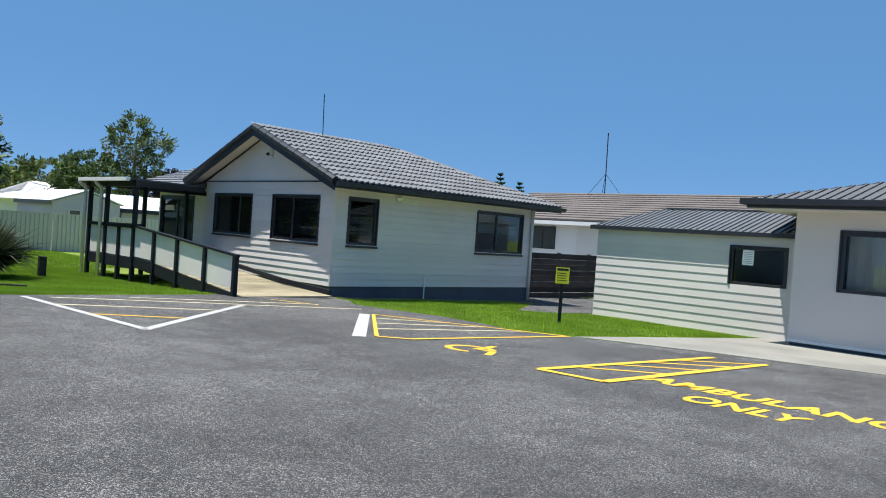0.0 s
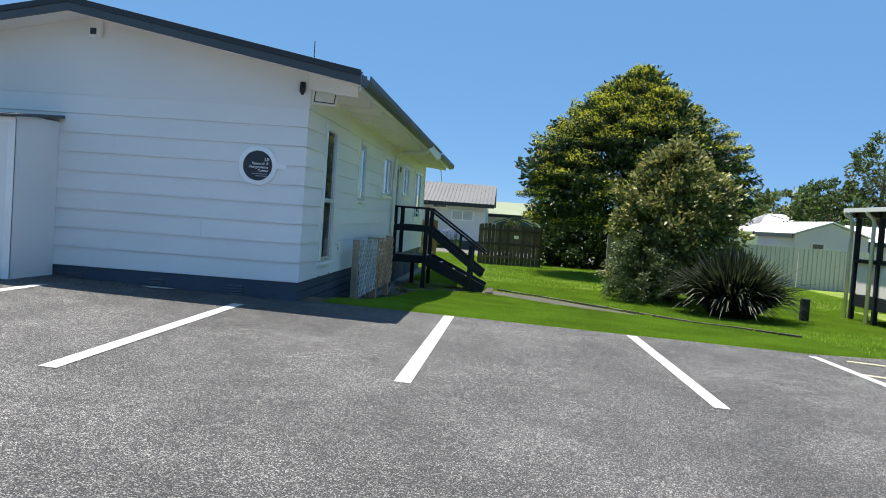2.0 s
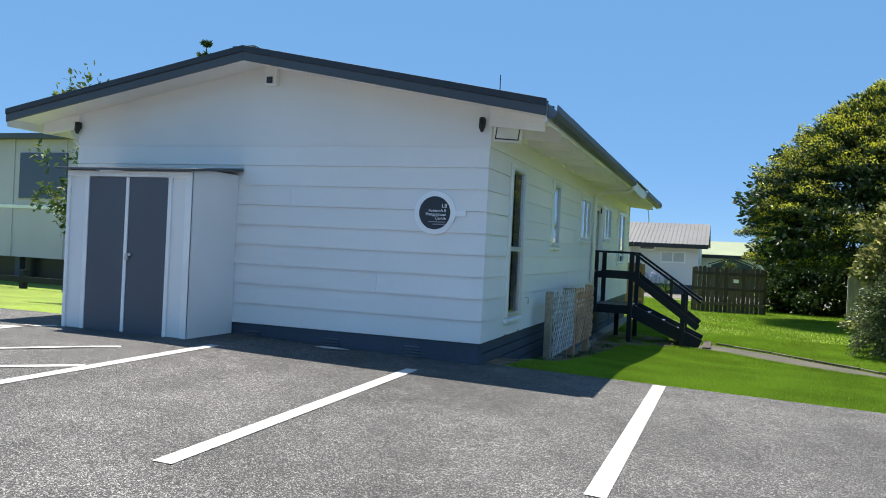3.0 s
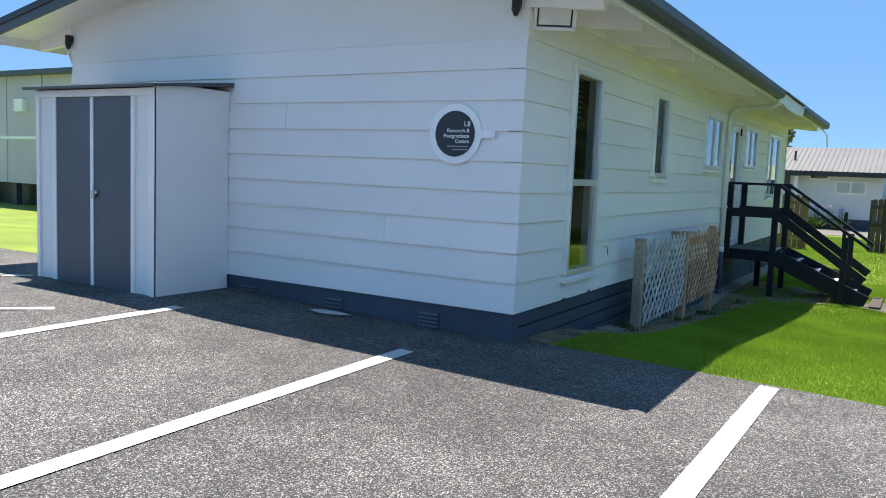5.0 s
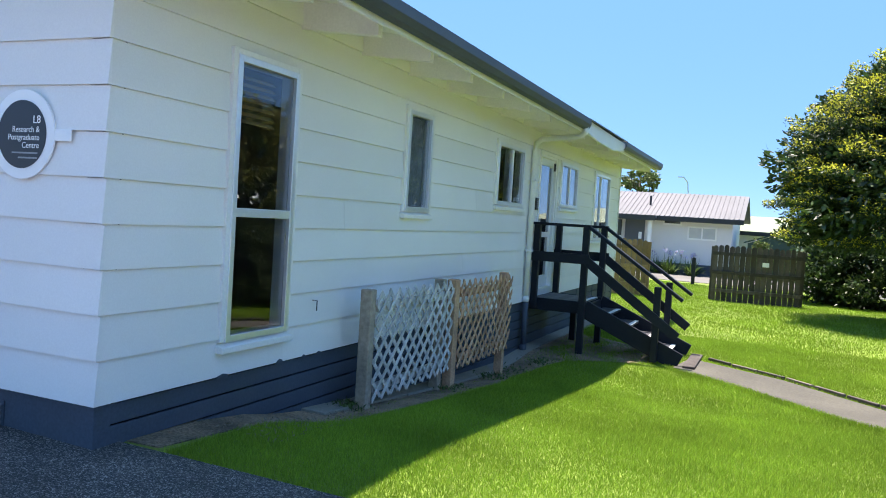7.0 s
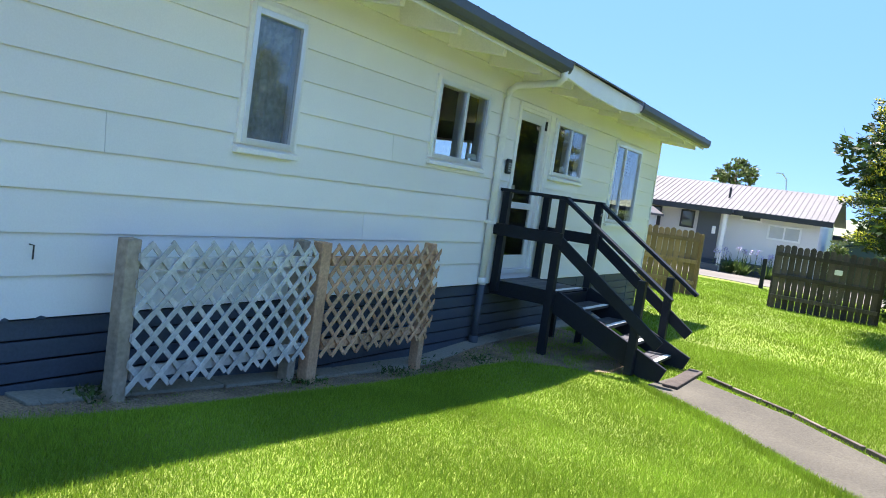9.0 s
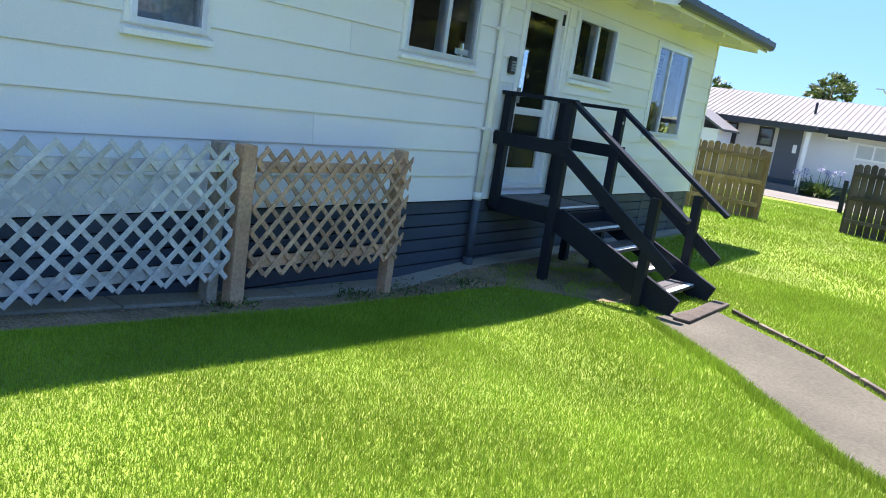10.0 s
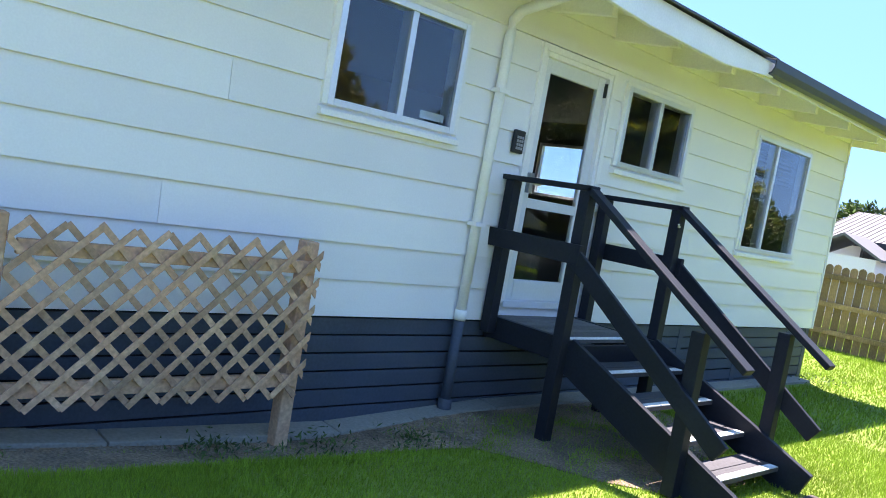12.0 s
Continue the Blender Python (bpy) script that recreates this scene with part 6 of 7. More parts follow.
def strap_plant(name, at, n, ln, spread, width, material, seed, label, category, flowers=None):
    rng = random.Random(seed)
    t = thing(name, at, label, category)
    b = Build()
    for k in range(n):
        a = rng.uniform(0, 2 * math.pi)
        lean = rng.random() ** (0.7 if spread >= 0.9 else 1.0) * spread
        L = ln * rng.uniform(0.6, 1.15)
        w = width * rng.uniform(0.7, 1.2)
        o = Vector(at) + Vector((math.cos(a), math.sin(a), 0)) * rng.uniform(0, 0.3 * ln)
        d = Vector((math.cos(a), math.sin(a), 0))
        s = Vector((-d.y, d.x, 0))
        droop = rng.uniform(0.15, 0.85) * lean
        prev = None
        n_seg = 5
        for i in range(n_seg + 1):
            u = i / n_seg
            c = o + d * (L * lean * u * (0.75 + 0.4 * u)) + Vector((0, 0, L * (u * math.sqrt(max(0.15, 1 - lean * lean * 0.6)) - droop * u ** 3)))
            c.z = max(c.z, at[2] + 0.03)
            ww = w * (1 - u ** 2.2) * 0.5 + 0.003
            cur = (c - s * ww, c + Vector((0, 0, -ww * 0.35)), c + s * ww)
            if prev:
                b.poly((prev[0], prev[1], cur[1], cur[0]))
                b.poly((prev[1], prev[2], cur[2], cur[1]))
            prev = cur
        if n > 300 and (k + 1) % 100 == 0 and k + 1 < n:
            me = bpy.data.meshes.new("leaf_fan")
            me.from_pydata(b.v, [], b.f)
            me.materials.append(material)
            part("leaf_fan", me, material, t)
            b = Build()
    me = bpy.data.meshes.new("leaf_fan")
    me.from_pydata(b.v, [], b.f)
    me.materials.append(material)
    part("leaf_fan", me, material, t)
    if flowers:
        for k in range(flowers[0]):
            a, r = rng.uniform(0, 6.28), rng.uniform(0.1, 0.9) * ln
            p = Vector(at) + Vector((math.cos(a) * r, math.sin(a) * r, 0))
            q = p + Vector((rng.uniform(-0.1, 0.1), rng.uniform(-0.1, 0.1), rng.uniform(1.0, 1.4) * ln))
            part("stem", Build().tube([p, q], 0.008, 5), M_L_MID, t)
            pts_ = np.array(q)[None, :] + np.random.normal(size=(40, 3)) * 0.055
            leaf_object("flower", [(pts_, pts_ - np.array(q)[None, :], 0.06, 0.03, flowers[1])], t, kind="stuff")
    return t


strap_plant("flax_plant", (4.85, 19.75, lie(4.8, 19.7)), 2400, 1.4, 0.84, 0.09, M_FLAX, 4, "large dark bronze-green flax clump on the lawn", "flax")


def leafy(name, at, size, shape, clumps, per, cr, leaf, groups, label, seed, trunk_r=0.15, z_from=0.3, cat="tree", hollow=0.5):
    t = thing(name, at, label, cat)
    limbs((at[0], at[1], at[2] - 0.1), (at[0], at[1], at[2] + (z_from + 0.8 * size[2])), trunk_r, 14, size[0] * 0.8, seed, parent=t)
    p, nr, rise, hh = crown_points((at[0], at[1], at[2] + z_from), size, clumps, per, cr, shape, seed, hollow)
    if len(groups) == 1:
        rows_ = [(p, nr, leaf[0], leaf[1], groups[0])]
    else:
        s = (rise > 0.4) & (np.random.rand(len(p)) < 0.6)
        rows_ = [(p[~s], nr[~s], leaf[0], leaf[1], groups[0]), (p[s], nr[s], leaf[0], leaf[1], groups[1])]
    leaf_object("crown", rows_, t)
    return t


def round_shape(t):
    return math.sqrt(max(0.02, 1 - (2 * t - 1) ** 2))


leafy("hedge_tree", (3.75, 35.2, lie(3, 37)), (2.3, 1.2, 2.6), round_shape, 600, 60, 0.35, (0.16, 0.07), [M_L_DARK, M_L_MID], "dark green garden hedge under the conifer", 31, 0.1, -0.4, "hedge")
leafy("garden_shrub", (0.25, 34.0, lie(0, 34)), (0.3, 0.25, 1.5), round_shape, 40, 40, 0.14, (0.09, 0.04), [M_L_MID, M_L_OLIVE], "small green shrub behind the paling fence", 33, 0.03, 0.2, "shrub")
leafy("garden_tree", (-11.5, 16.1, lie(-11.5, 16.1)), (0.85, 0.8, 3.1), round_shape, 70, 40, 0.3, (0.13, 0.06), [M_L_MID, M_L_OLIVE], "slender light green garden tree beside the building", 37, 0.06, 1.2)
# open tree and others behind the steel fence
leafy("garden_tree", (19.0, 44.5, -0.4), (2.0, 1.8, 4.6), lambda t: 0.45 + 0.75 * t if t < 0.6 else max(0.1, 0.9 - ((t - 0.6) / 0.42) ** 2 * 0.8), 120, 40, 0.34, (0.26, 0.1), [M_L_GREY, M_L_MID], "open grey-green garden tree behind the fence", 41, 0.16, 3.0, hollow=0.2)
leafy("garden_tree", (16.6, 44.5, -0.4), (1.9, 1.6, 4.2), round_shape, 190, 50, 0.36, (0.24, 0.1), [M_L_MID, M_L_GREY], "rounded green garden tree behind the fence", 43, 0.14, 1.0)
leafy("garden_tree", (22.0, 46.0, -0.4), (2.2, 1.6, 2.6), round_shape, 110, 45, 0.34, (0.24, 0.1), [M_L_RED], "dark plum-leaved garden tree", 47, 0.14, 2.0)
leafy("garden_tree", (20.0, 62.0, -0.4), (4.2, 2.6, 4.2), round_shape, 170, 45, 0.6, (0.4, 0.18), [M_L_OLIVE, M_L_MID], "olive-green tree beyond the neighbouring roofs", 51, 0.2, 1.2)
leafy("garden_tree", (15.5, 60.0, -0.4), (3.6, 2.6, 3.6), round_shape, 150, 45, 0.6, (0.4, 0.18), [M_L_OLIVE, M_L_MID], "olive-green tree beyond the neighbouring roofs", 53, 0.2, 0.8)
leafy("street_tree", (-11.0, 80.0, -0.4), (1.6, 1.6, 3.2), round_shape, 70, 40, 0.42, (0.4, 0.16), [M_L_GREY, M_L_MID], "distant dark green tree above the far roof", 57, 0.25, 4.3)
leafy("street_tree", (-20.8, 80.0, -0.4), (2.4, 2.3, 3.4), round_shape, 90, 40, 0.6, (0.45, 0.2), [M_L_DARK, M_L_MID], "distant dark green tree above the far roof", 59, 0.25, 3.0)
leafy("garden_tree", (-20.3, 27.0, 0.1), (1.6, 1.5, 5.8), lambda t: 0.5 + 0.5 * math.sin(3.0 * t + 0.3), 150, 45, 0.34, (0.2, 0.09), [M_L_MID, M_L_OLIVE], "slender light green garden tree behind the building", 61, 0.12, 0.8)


def norfolk_pine(at, h, seed, label):
    t = thing("norfolk_pine", at, label, "tree")
    part("trunk", Build().tube([at, (at[0], at[1], at[2] + h)], [0.3, 0.04], 8), M_BARK, t)
    rng = np.random.RandomState(seed)
    pts_, nr_ = [], []
    z = h * 0.3
    while z < h * 0.99:
        ln = (h - z) * 0.3 + 0.35
        for k in range(6):
            a = k * math.pi / 3 + z
            m = int(130 * (0.4 + ln / (0.3 * h)))
            u = rng.rand(m)
            r = u * ln
            side = rng.normal(size=m) * 0.16 * (1 - 0.4 * u)
            pts_.append(np.stack([at[0] + np.cos(a) * r - np.sin(a) * side, at[1] + np.sin(a) * r + np.cos(a) * side, at[2] + z + 0.35 * u * ln + np.abs(rng.normal(size=m)) * 0.12], 1))
            nr_.append(np.stack([np.cos(a) * np.ones(m), np.sin(a) * np.ones(m), 0.9 * np.ones(m)], 1))
        z += h * 0.062
    leaf_object("crown", [(np.concatenate(pts_), np.concatenate(nr_), 0.4, 0.1, M_L_DARK)], t)


norfolk_pine((-42.2, 60, -0.2), 18.3, 3, "tall tiered norfolk pine in the distance")
norfolk_pine((102.5, 90.0, -0.5), 13.4, 4, "small distant tiered pine")
norfolk_pine((107.9, 90.0, -0.5), 12.3, 6, "small distant tiered pine")


# ---- neighbouring buildings ----
def hip_house(name, x0, x1, y0, y1, wall_h, rise, wall_m, roof_m, label, z0, gable=False, over=0.5, m=None):
    at = Vector(((x0 + x1) / 2, (y0 + y1) / 2, z0))
    t = thing(name, m @ at if m else at, label, "house")
    part("wall", Build().box(x0, x1, y0, y1, z0 - 0.3, z0 + wall_h), wall_m, t, m=m)
    a, b, c, d, zz = x0 - over, x1 + over, y0 - over, y1 + over, z0 + wall_h
    ym = (y0 + y1) / 2
    k = 0 if gable else (d - c) / 2
    r = Build()
    r.prism([(a, c, zz), (b, c, zz), (b - k, ym, zz + rise), (a + k, ym, zz + rise)], (0, 0, 0.05)).prism([(b, d, zz), (a, d, zz), (a + k, ym, zz + rise), (b - k, ym, zz + rise)], (0, 0, 0.05))
    if not gable:
        r.prism([(a, d, zz), (a, c, zz), (a + k, ym, zz + rise)], (0, 0, 0.05)).prism([(b, c, zz), (b, d, zz), (b - k, ym, zz + rise)], (0, 0, 0.05))
    else:
        for xx, dd in ((x0, 0.1), (x1, -0.1)):
            part("gable", Build().prism([(xx, y0, zz), (xx, y1, zz), (xx, ym, zz + rise * 0.93)], (dd, 0, 0)), wall_m, t, m=m)
    rf_ = part("roof", r, roof_m, t, m=m)
    part("fascia", Build().box(a, b, c - 0.03, c, zz - 0.16, zz + 0.03), M_CHAR, rf_, m=m)
    return t, rf_


def far_window(parent, x0, x1, y, z0, z1, frame, ups=(), m=None):
    w = part("window", Build().box(x0, x1, y - 0.04, y + 0.0, z0, z0 + 0.07).box(x0, x1, y - 0.04, y, z1 - 0.07, z1).box(x0, x0 + 0.07, y - 0.04, y, z0 + 0.07, z1 - 0.07).box(x1 - 0.07, x1, y - 0.04, y, z0 + 0.07, z1 - 0.07), frame, parent, m=m)
    for u in ups:
        part("mullion", Build().box(u - 0.03, u + 0.03, y - 0.035, y, z0 + 0.07, z1 - 0.07), frame, w, m=m)
    part("pane", Build().box(x0 + 0.07, x1 - 0.07, y - 0.02, y - 0.001, z0 + 0.07, z1 - 0.07), M_PANELIT if frame is M_WHITE2 and z1 - z0 > 0.4 else M_PANEGREY, w, m=m)


M_PANEGREY = mat("dark_reflective_window", (0.05, 0.055, 0.06), 0.06, big=None, fine=None, spec=0.8)
M_PANELIT = mat("pale_window_pane", (0.5, 0.52, 0.52), 0.15, big=(2, 0.1), fine=None)
# long far house across the drive
fh, fr = hip_house("far_house", -9.5, -1.15, 44.5, 51.0, 2.25, 1.15, M_FAR, M_LIGHTROOF, "warm grey rendered house with a silver metal roof", 0.05, True, 0.45)
FY = 44.5
far_window(fh, -2.95, -1.75, FY, 1.4, 1.98, M_WHITE2, (-2.35,))
far_window(fh, -4.0, -3.2, FY, 1.98, 2.22, M_WHITE2)
far_window(fh, -6.3, -5.75, FY, 1.4, 2.1, M_CHAR)
far_window(fh, -8.4, -7.1, FY, 1.3, 2.1, M_CHAR, (-7.7,))
part("door", Build().box(-5.6, -4.75, FY - 0.05, FY - 0.0, 0.3, 2.2), M_DOOR, fh, "slate-grey front door with a small notice")
part("door_notice", Build().box(-5.0, -4.86, FY - 0.06, FY - 0.051, 1.3, 1.6), M_SIGNWHITE, fh)
part("porch_step", Build().box(-6.0, -4.4, FY - 0.9, FY - 0.06, -0.15, 0.12), M_DECK, fh)
part("porch_post", Build().box(-4.5, -4.36, FY - 0.75, FY - 0.62, -0.15, 2.25), M_WHITE2, fh)
part("porch_roof", Build().box(-8.8, -4.2, FY - 0.95, FY - 0.4, 2.22, 2.32), M_LIGHTROOF, fh)
part("porch_fascia", Build().box(-8.8, -4.2, FY - 0.99, FY - 0.95, 2.12, 2.33), M_CHAR, fh)
part("flue", Build().tube([(-4.75, 45.6, 2.7), (-4.75, 45.6, 3.25)], 0.05, 8), M_CHAR, fh)
part("base", Build().box(-9.5, -1.15, FY - 0.02, FY - 0.002, -0.2, 0.35), M_BASE, fh)
for k in range(46):
    x = -9.9 + k * 0.2
    part("roof_rib", Build().beam((x, FY - 0.45, 2.36), (x, 47.75, 3.51), 0.035, 0.03, (1, 0, 0)), M_LIGHTROOF, fr)
pa = thing("porch_gable", (-7.6, 41.8, -0.1), "small white gabled shelter before the far house", "shelter")
part("wall", Build().box(-8.9, -6.9, 41.6, 43.2, -0.2, 1.75), M_FARWHITE, pa)
part("roof", Build().prism([(-9.1, 41.4, 1.7), (-7.9, 41.4, 2.35), (-6.7, 41.4, 1.7), (-6.7, 41.4, 1.78), (-7.9, 41.4, 2.44), (-9.1, 41.4, 1.78)], (0, 2.0, 0)), M_LIGHTROOF, pa)
hip_house("green_roof_house", -5.5, 7.5, 52.0, 59.0, 2.0, 0.85, M_FARWHITE, M_GREENROOF, "distant house with a pale green roof", -0.1)
hip_house("dark_roof_shed", 45.6, 48.4, -1.35, 0.55, 1.5, 0.38, M_DARKGREEN, M_DARKGREEN, "low dark green gabled garden shed", -0.1, True, 0.16, pose(0, 0, 0, 0, 0, 90))
for (x, y, s) in ((-3.5, 43.7, 3), (-2.6, 43.8, 5), (-4.0, 43.9, 8)):
    strap_plant("agapanthus_clump", (x, y, lie(x, y)), 90, 0.75, 0.9, 0.05, M_L_MID, s, "green agapanthus clump with lilac flower heads", "plant", (5, M_LILAC))
strap_plant("agapanthus_clump", (-0.9, 43.9, lie(-1, 44)), 60, 0.55, 0.9, 0.05, M_L_MID, 21, "small agapanthus clump with white flowers", "plant", (4, M_PALEFLOWER))
la = thing("street_lamp", (-5.8, 70, -0.2), "thin grey street lamp with a curved arm", "street lamp")
part("pole", Build().tube([(-5.8, 70, -0.2), (-5.8, 70, 4.6), (-5.9, 70, 5.4), (-6.2, 70, 5.75)], 0.05, 8), M_STEEL, la)
part("head", Build().box(-6.6, -6.15, 69.9, 70.1, 5.72, 5.8), M_STEEL, la)
# brown-roofed house behind the garage
BM = pose(0, 0, 0, 0, 0, -90)
bh, br = hip_house("brown_roof_house", -25.0, -9.0, 28.0, 35.5, 2.9, 1.5, M_FARWHITE, M_TILE2, "white house with a brown-grey tiled roof", -0.4, True, 0.6, BM)
far_window(bh, -22.5, -21.1, 28.0, 1.25, 2.25, M_CHAR, (-21.8,), BM)
part("panel", Build().box(-19.9, -18.6, 27.9, 28.0, 0.0, 2.4), M_FAR, bh, "grey recessed panel", m=BM)
part("fascia", Build().box(-25.6, -8.4, 27.36, 27.4, 2.34, 2.5), M_FARWHITE, br, "white gutter and fascia", m=BM)
for r in range(13):
    y, z = 27.4 + r * 0.336, 2.55 + r * 0.1155
    part("tile_course", Build().hexa([(-25.6, y, z + 0.01), (-8.4, y, z + 0.01), (-8.4, y + 0.336, z + 0.12), (-25.6, y + 0.336, z + 0.12), (-25.6, y, z + 0.06), (-8.4, y, z + 0.06), (-8.4, y + 0.336, z + 0.135), (-25.6, y + 0.336, z + 0.135)]), M_TILE2, br, m=BM)
ma = thing("radio_mast", (31.75, 21.2, 4.0), "thin guyed radio mast on the brown roof", "aerial")
part("mast", Build().tube([(31.75, 21.2, 3.9), (31.7, 21.2, 6.95)], 0.025, 6), M_CHAR, ma)
for dx, dy in ((-0.4, 0.7), (0.4, -0.7), (0.5, 0.5)):
    part("guy", Build().tube([(31.75 + dx, 21.2 + dy, 3.95), (31.73, 21.2, 5.0)], 0.012, 5), M_CHAR, ma)
# sheds behind the steel fence
sb, sr = hip_house("neighbour_shed", -43.0, -38.0, 12.5, 15.6, 2.15, 0.6, M_PREFAB, M_FARWHITE, "grey-green shed with a white gable roof", -0.3, True, 0.12, pose(0, 0, 0, 0, 0, -90))
hip_house("neighbour_carport", 15.9, 19.5, 38.5, 43.0, 2.0, 0.7, M_PREFAB, M_FARWHITE, "grey-green outbuilding with a white roof", -0.3, True, 0.2)
hip_house("neighbour_house", 13.9, 18.0, 47.3, 53.0, 2.2, 1.1, M_FAR, M_FARWHITE, "neighbouring house with a bright white roof", -0.3)
far_window(sb, 13.2, 13.8, 37.99, 1.1, 1.55, M_PALEFENCE)
# prefab building at the far left
pb = thing("prefab_building", (-22, 23, 0.1), "large sage-grey prefabricated building on piles", "building")
part("wall", Build().box(-32, -17.75, 22.0, 30.0, 0.75, 4.25), M_PREFAB, pb)
part("roof", Build().box(-32.3, -17.4, 21.7, 30.3, 4.25, 4.4), M_STEELROOF, pb)
part("band", Build().box(-32, -17.75, 21.96, 22.0, 2.2, 2.3), M_WHITE2, pb)
for x in (-18.2, -20.2, -22.2, -24.2, -26.2, -28.2):
    part("cover_strip", Build().box(x, x + 0.06, 21.97, 22.0, 0.75, 4.25), M_PREFAB, pb)
    part("pile", Build().box(x, x + 0.2, 22.2, 22.4, -0.2, 0.75), M_BASE, pb)
# Black sheet added behind the piles in place of the underfloor darkness.
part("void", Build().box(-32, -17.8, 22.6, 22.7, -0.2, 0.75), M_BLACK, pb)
part("window", Build().box(-19.9, -18.1, 21.95, 21.99, 2.5, 3.85), M_PANEGREY, pb, "dark green-tinted window")
part("wall_box", Build().box(-25.5, -25.0, 21.85, 22.0, 3.1, 3.5), M_WHITE2, pb)
bn = thing("timber_barrier", (-17.0, 20.5, lie(-17, 20.5)), "low black timber barrier rail on the lawn", "barrier")
for x in (-19.5, -18.0, -16.5):
    part("post", Build().box(x, x + 0.15, 20.4, 20.55, lie(x, 20.5) - 0.1, lie(x, 20.5) + 0.5), M_BLACKWOOD, bn)
part("rail", Build().box(-21, -16.2, 20.38, 20.42, 0.15, 0.3), M_BLACKWOOD, bn)

# weeds along the soil strip
for x, y, r, s_ in ((-2.2, 18.95, 0.22, 1), (-2.28, 18.3, 0.16, 2), (-2.3, 17.0, 0.12, 3), (-2.1, 19.6, 0.14, 4), (-2.45, 15.2, 0.1, 5), (-2.45, 26.9, 0.3, 6)):
    w_ = thing("weed_clump", (x, y, lie(x, y)), "small green weed clump on bare soil", "weed", "weeds by the wall")
    rng_ = np.random.RandomState(s_)
    q_ = rng_.normal(size=(160, 3)) * np.array([r * 1.6, r * 1.6, 0.0]) * 0.5 + np.array([x, y, lie(x, y) + 0.02]) + np.array([0, 0, 0.05]) * rng_.rand(160, 1)
    leaf_object("leaves", [(q_, rng_.normal(size=(160, 3)) + np.array([0, 0, 0.8]), 0.05, 0.014, M_L_MID)], w_)
lit_ = np.random.RandomState(8)
q_ = np.stack([lit_.uniform(-2.45, -1.95, 1500), lit_.uniform(13.5, 20.5, 1500)], 1)
q_ = np.concatenate([q_, lie_many_(q_)[:, None] + 0.014], 1)
tagged(leaf_object("leaf_litter", [(q_, lit_.normal(size=(1500, 3)) * np.array([1, 1, 0.15]), 0.05, 0.012, M_GREYWOOD)]), "dry leaf litter on the soil strip", "litter", kind="stuff")


# ---- grass blades ----
def inside(px, py, poly):
    hit = np.zeros(len(px), bool)
    j = len(poly) - 1
    for i in range(len(poly)):
        xi, yi = poly[i]
        xj, yj = poly[j]
        c = ((yi > py) != (yj > py)) & (px < (xj - xi) * (py - yi) / (yj - yi + 1e-12) + xi)
        hit ^= c
        j = i
    return hit


def lie_many(x, y):
    a = np.clip(0.245 - 0.03 * x, -0.5, 0.43)
    b = -0.13 - 0.006 * np.clip(x, -20, 30)
    def s01(t):
        t = np.clip(t, 0, 1)
        return t * t * (3 - 2 * t)
    dip = 0.11 * s01((-1.75 - x) / 0.45) * s01((y - 13.6) / 1.2) * (1 - s01((y - 18.8) / 1.6)) * (x > -6)
    return a + (b - a) * s01((y - 12.5) / 7.5) - dip


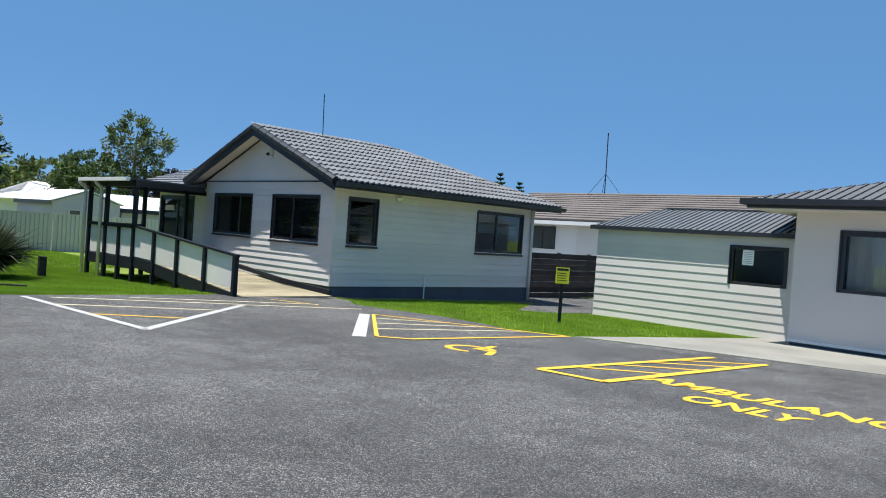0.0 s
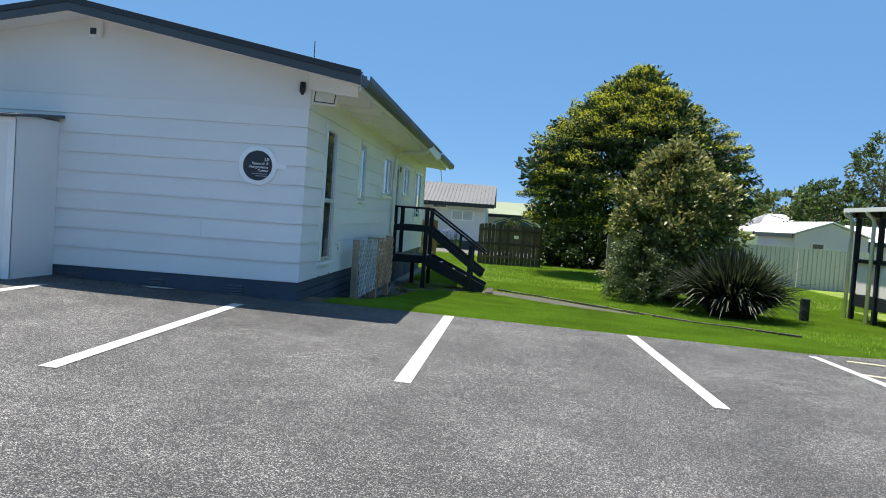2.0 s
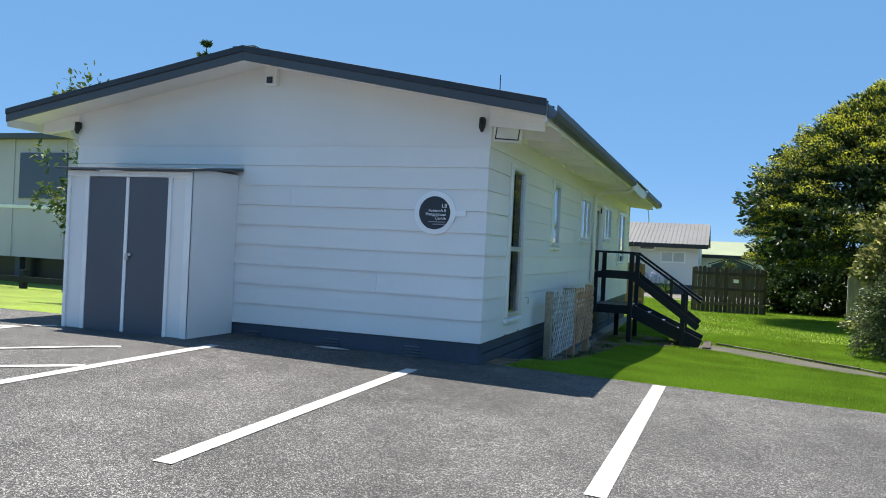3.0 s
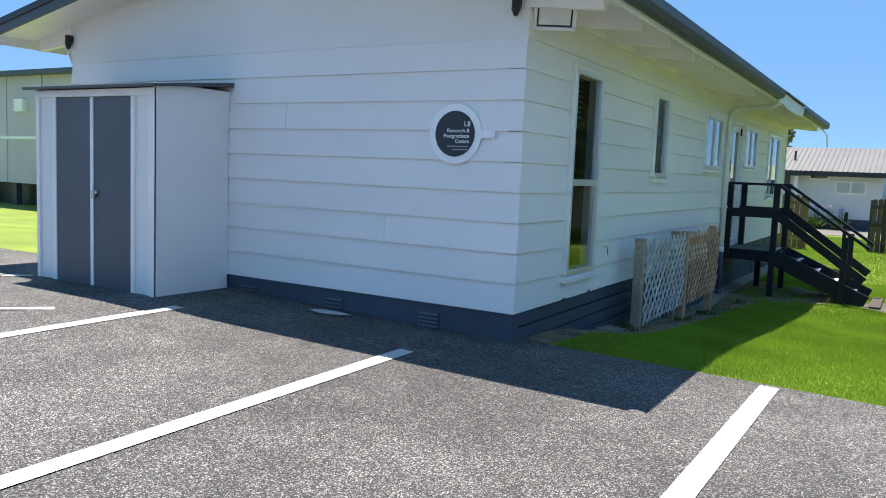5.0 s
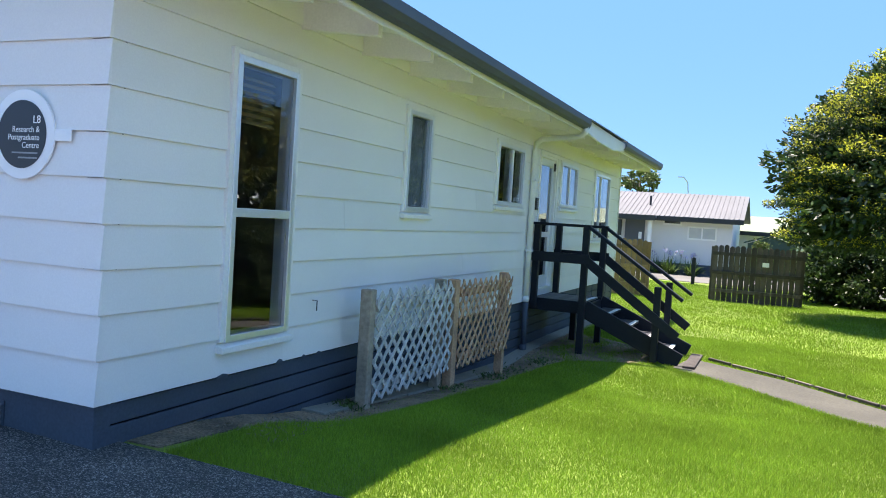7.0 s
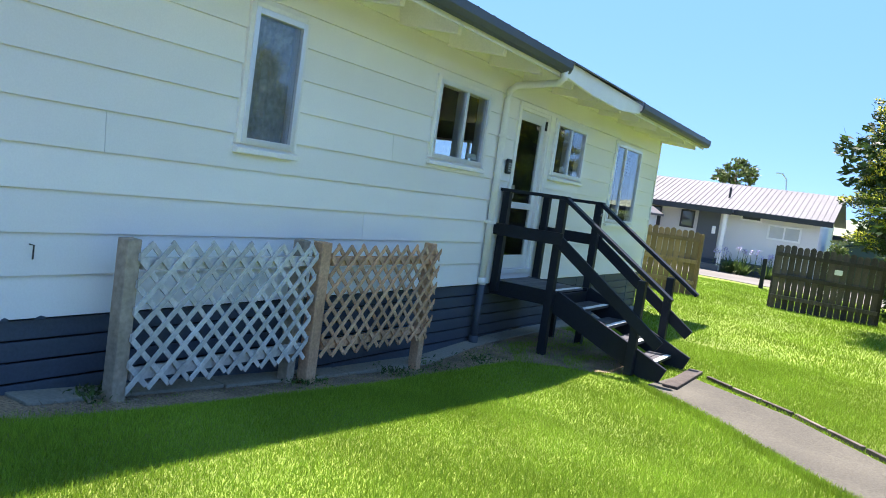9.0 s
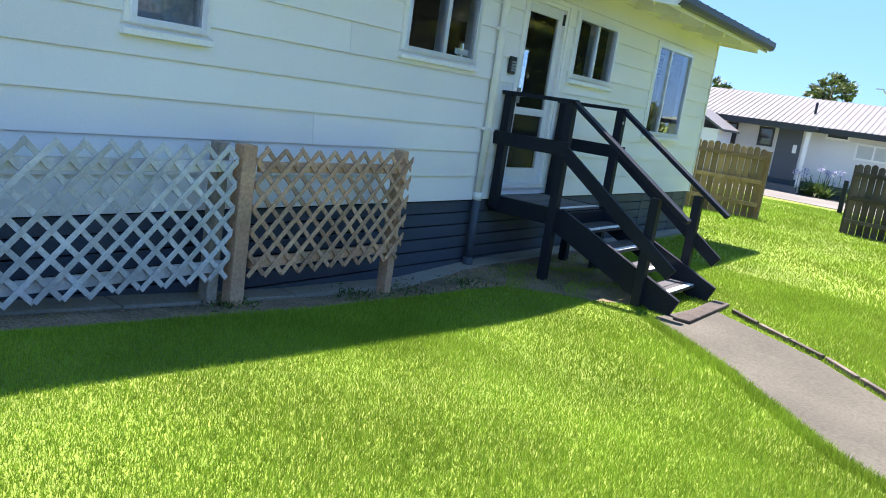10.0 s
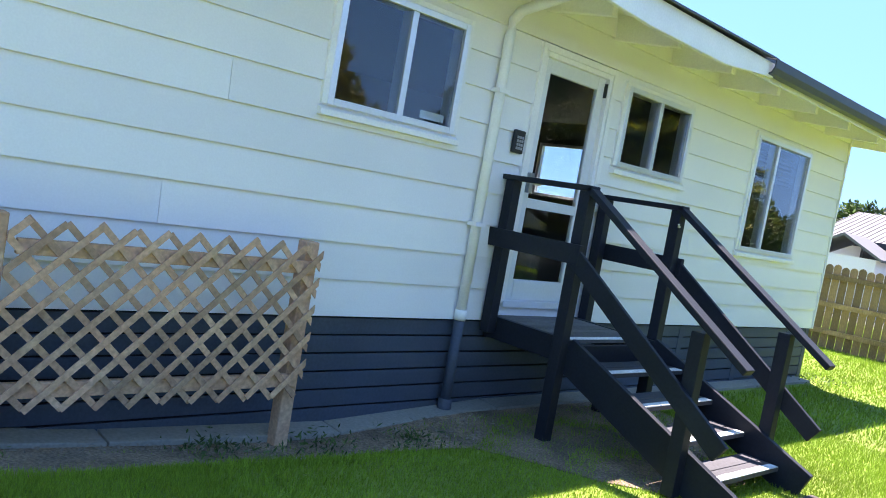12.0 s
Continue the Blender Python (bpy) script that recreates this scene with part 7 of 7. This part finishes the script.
def lawn(x0, x1, y0, y1, n, h, w, seed, line=None, reach=0.1):
    rng = np.random.RandomState(seed)
    x, y = rng.uniform(x0, x1, n), rng.uniform(y0, y1, n)
    # uneven density: thinner in places
    keep = np.ones(n, bool)
    for poly in (LOT, PATH, APRON, SIDEPATH, DRIVE, BOUNCE_COVER, HBED):
        keep &= ~inside(x, y, poly)
    keep &= ~(inside(x, y, BED) & (rng.rand(n) < 0.9 - 0.35 * (np.sin(x * 9 + 2 * np.sin(y * 3.1)) > 0.55)))
    keep &= ~((x > XWEST - 0.1) & (x < XE + 0.3) & (y > YS) & (y < YN))
    keep &= ~((x > HX) & (x < 21) & (y > HY) & (y < 27))
    if line:
        near = np.zeros(n, bool)
        for (ax, ay), (bx, by) in zip(line, line[1:]):
            t = np.clip(((x - ax) * (bx - ax) + (y - ay) * (by - ay)) / ((bx - ax) ** 2 + (by - ay) ** 2), 0, 1)
            near |= np.hypot(x - ax - t * (bx - ax), y - ay - t * (by - ay)) < reach
        keep &= near
    x, y = x[keep], y[keep]
    n = len(x)
    z = lie_many(x, y)
    a = rng.uniform(0, 2 * math.pi, n)
    hh_ = h * rng.uniform(0.5, 1.25, n) * (1 + 0.25 * np.sin(x * 2.1 + 1.3 * np.sin(y * 1.7)))
    lean = rng.uniform(0.1, 0.8, n) * hh_
    b = rng.uniform(0, 2 * math.pi, n)
    ww = w * rng.uniform(0.7, 1.3, n)
    v = np.stack([np.stack([x - np.cos(a) * ww, y - np.sin(a) * ww, z - 0.004], 1), np.stack([x + np.cos(a) * ww, y + np.sin(a) * ww, z - 0.004], 1), np.stack([x + np.cos(b) * lean, y + np.sin(b) * lean, z + hh_], 1)], 1).reshape(-1, 3)
    me = bpy.data.meshes.new("grass")
    me.vertices.add(3 * n)
    me.vertices.foreach_set("co", v.astype(np.float32).ravel())
    me.loops.add(3 * n)
    me.loops.foreach_set("vertex_index", np.arange(3 * n, dtype=np.int32))
    me.polygons.add(n)
    me.polygons.foreach_set("loop_start", np.arange(0, 3 * n, 3, dtype=np.int32))
    me.materials.append(M_GRASS)
    me.update(calc_edges=True)
    return tagged(new("grass", me), "short mown bright green lawn grass", "grass", kind="stuff")


lawn(-2.6, 5.0, 12.9, 18.0, 620000, 0.032, 0.0026, 1)
lawn(-3.0, 9.0, 18.0, 24.0, 560000, 0.036, 0.0034, 2)
lawn(-7.0, 11.0, 24.0, 38.5, 300000, 0.045, 0.007, 3)
lawn(5.0, 17.0, 7.0, 18.0, 200000, 0.05, 0.006, 4)
lawn(-0.8, 3.1, 17.3, 20.7, 420000, 0.058, 0.0036, 5, [(-0.45, 20.3), (0.55, 19.4), (1.5, 18.3), (2.45, 17.75), (2.85, 18.15)], 0.09)
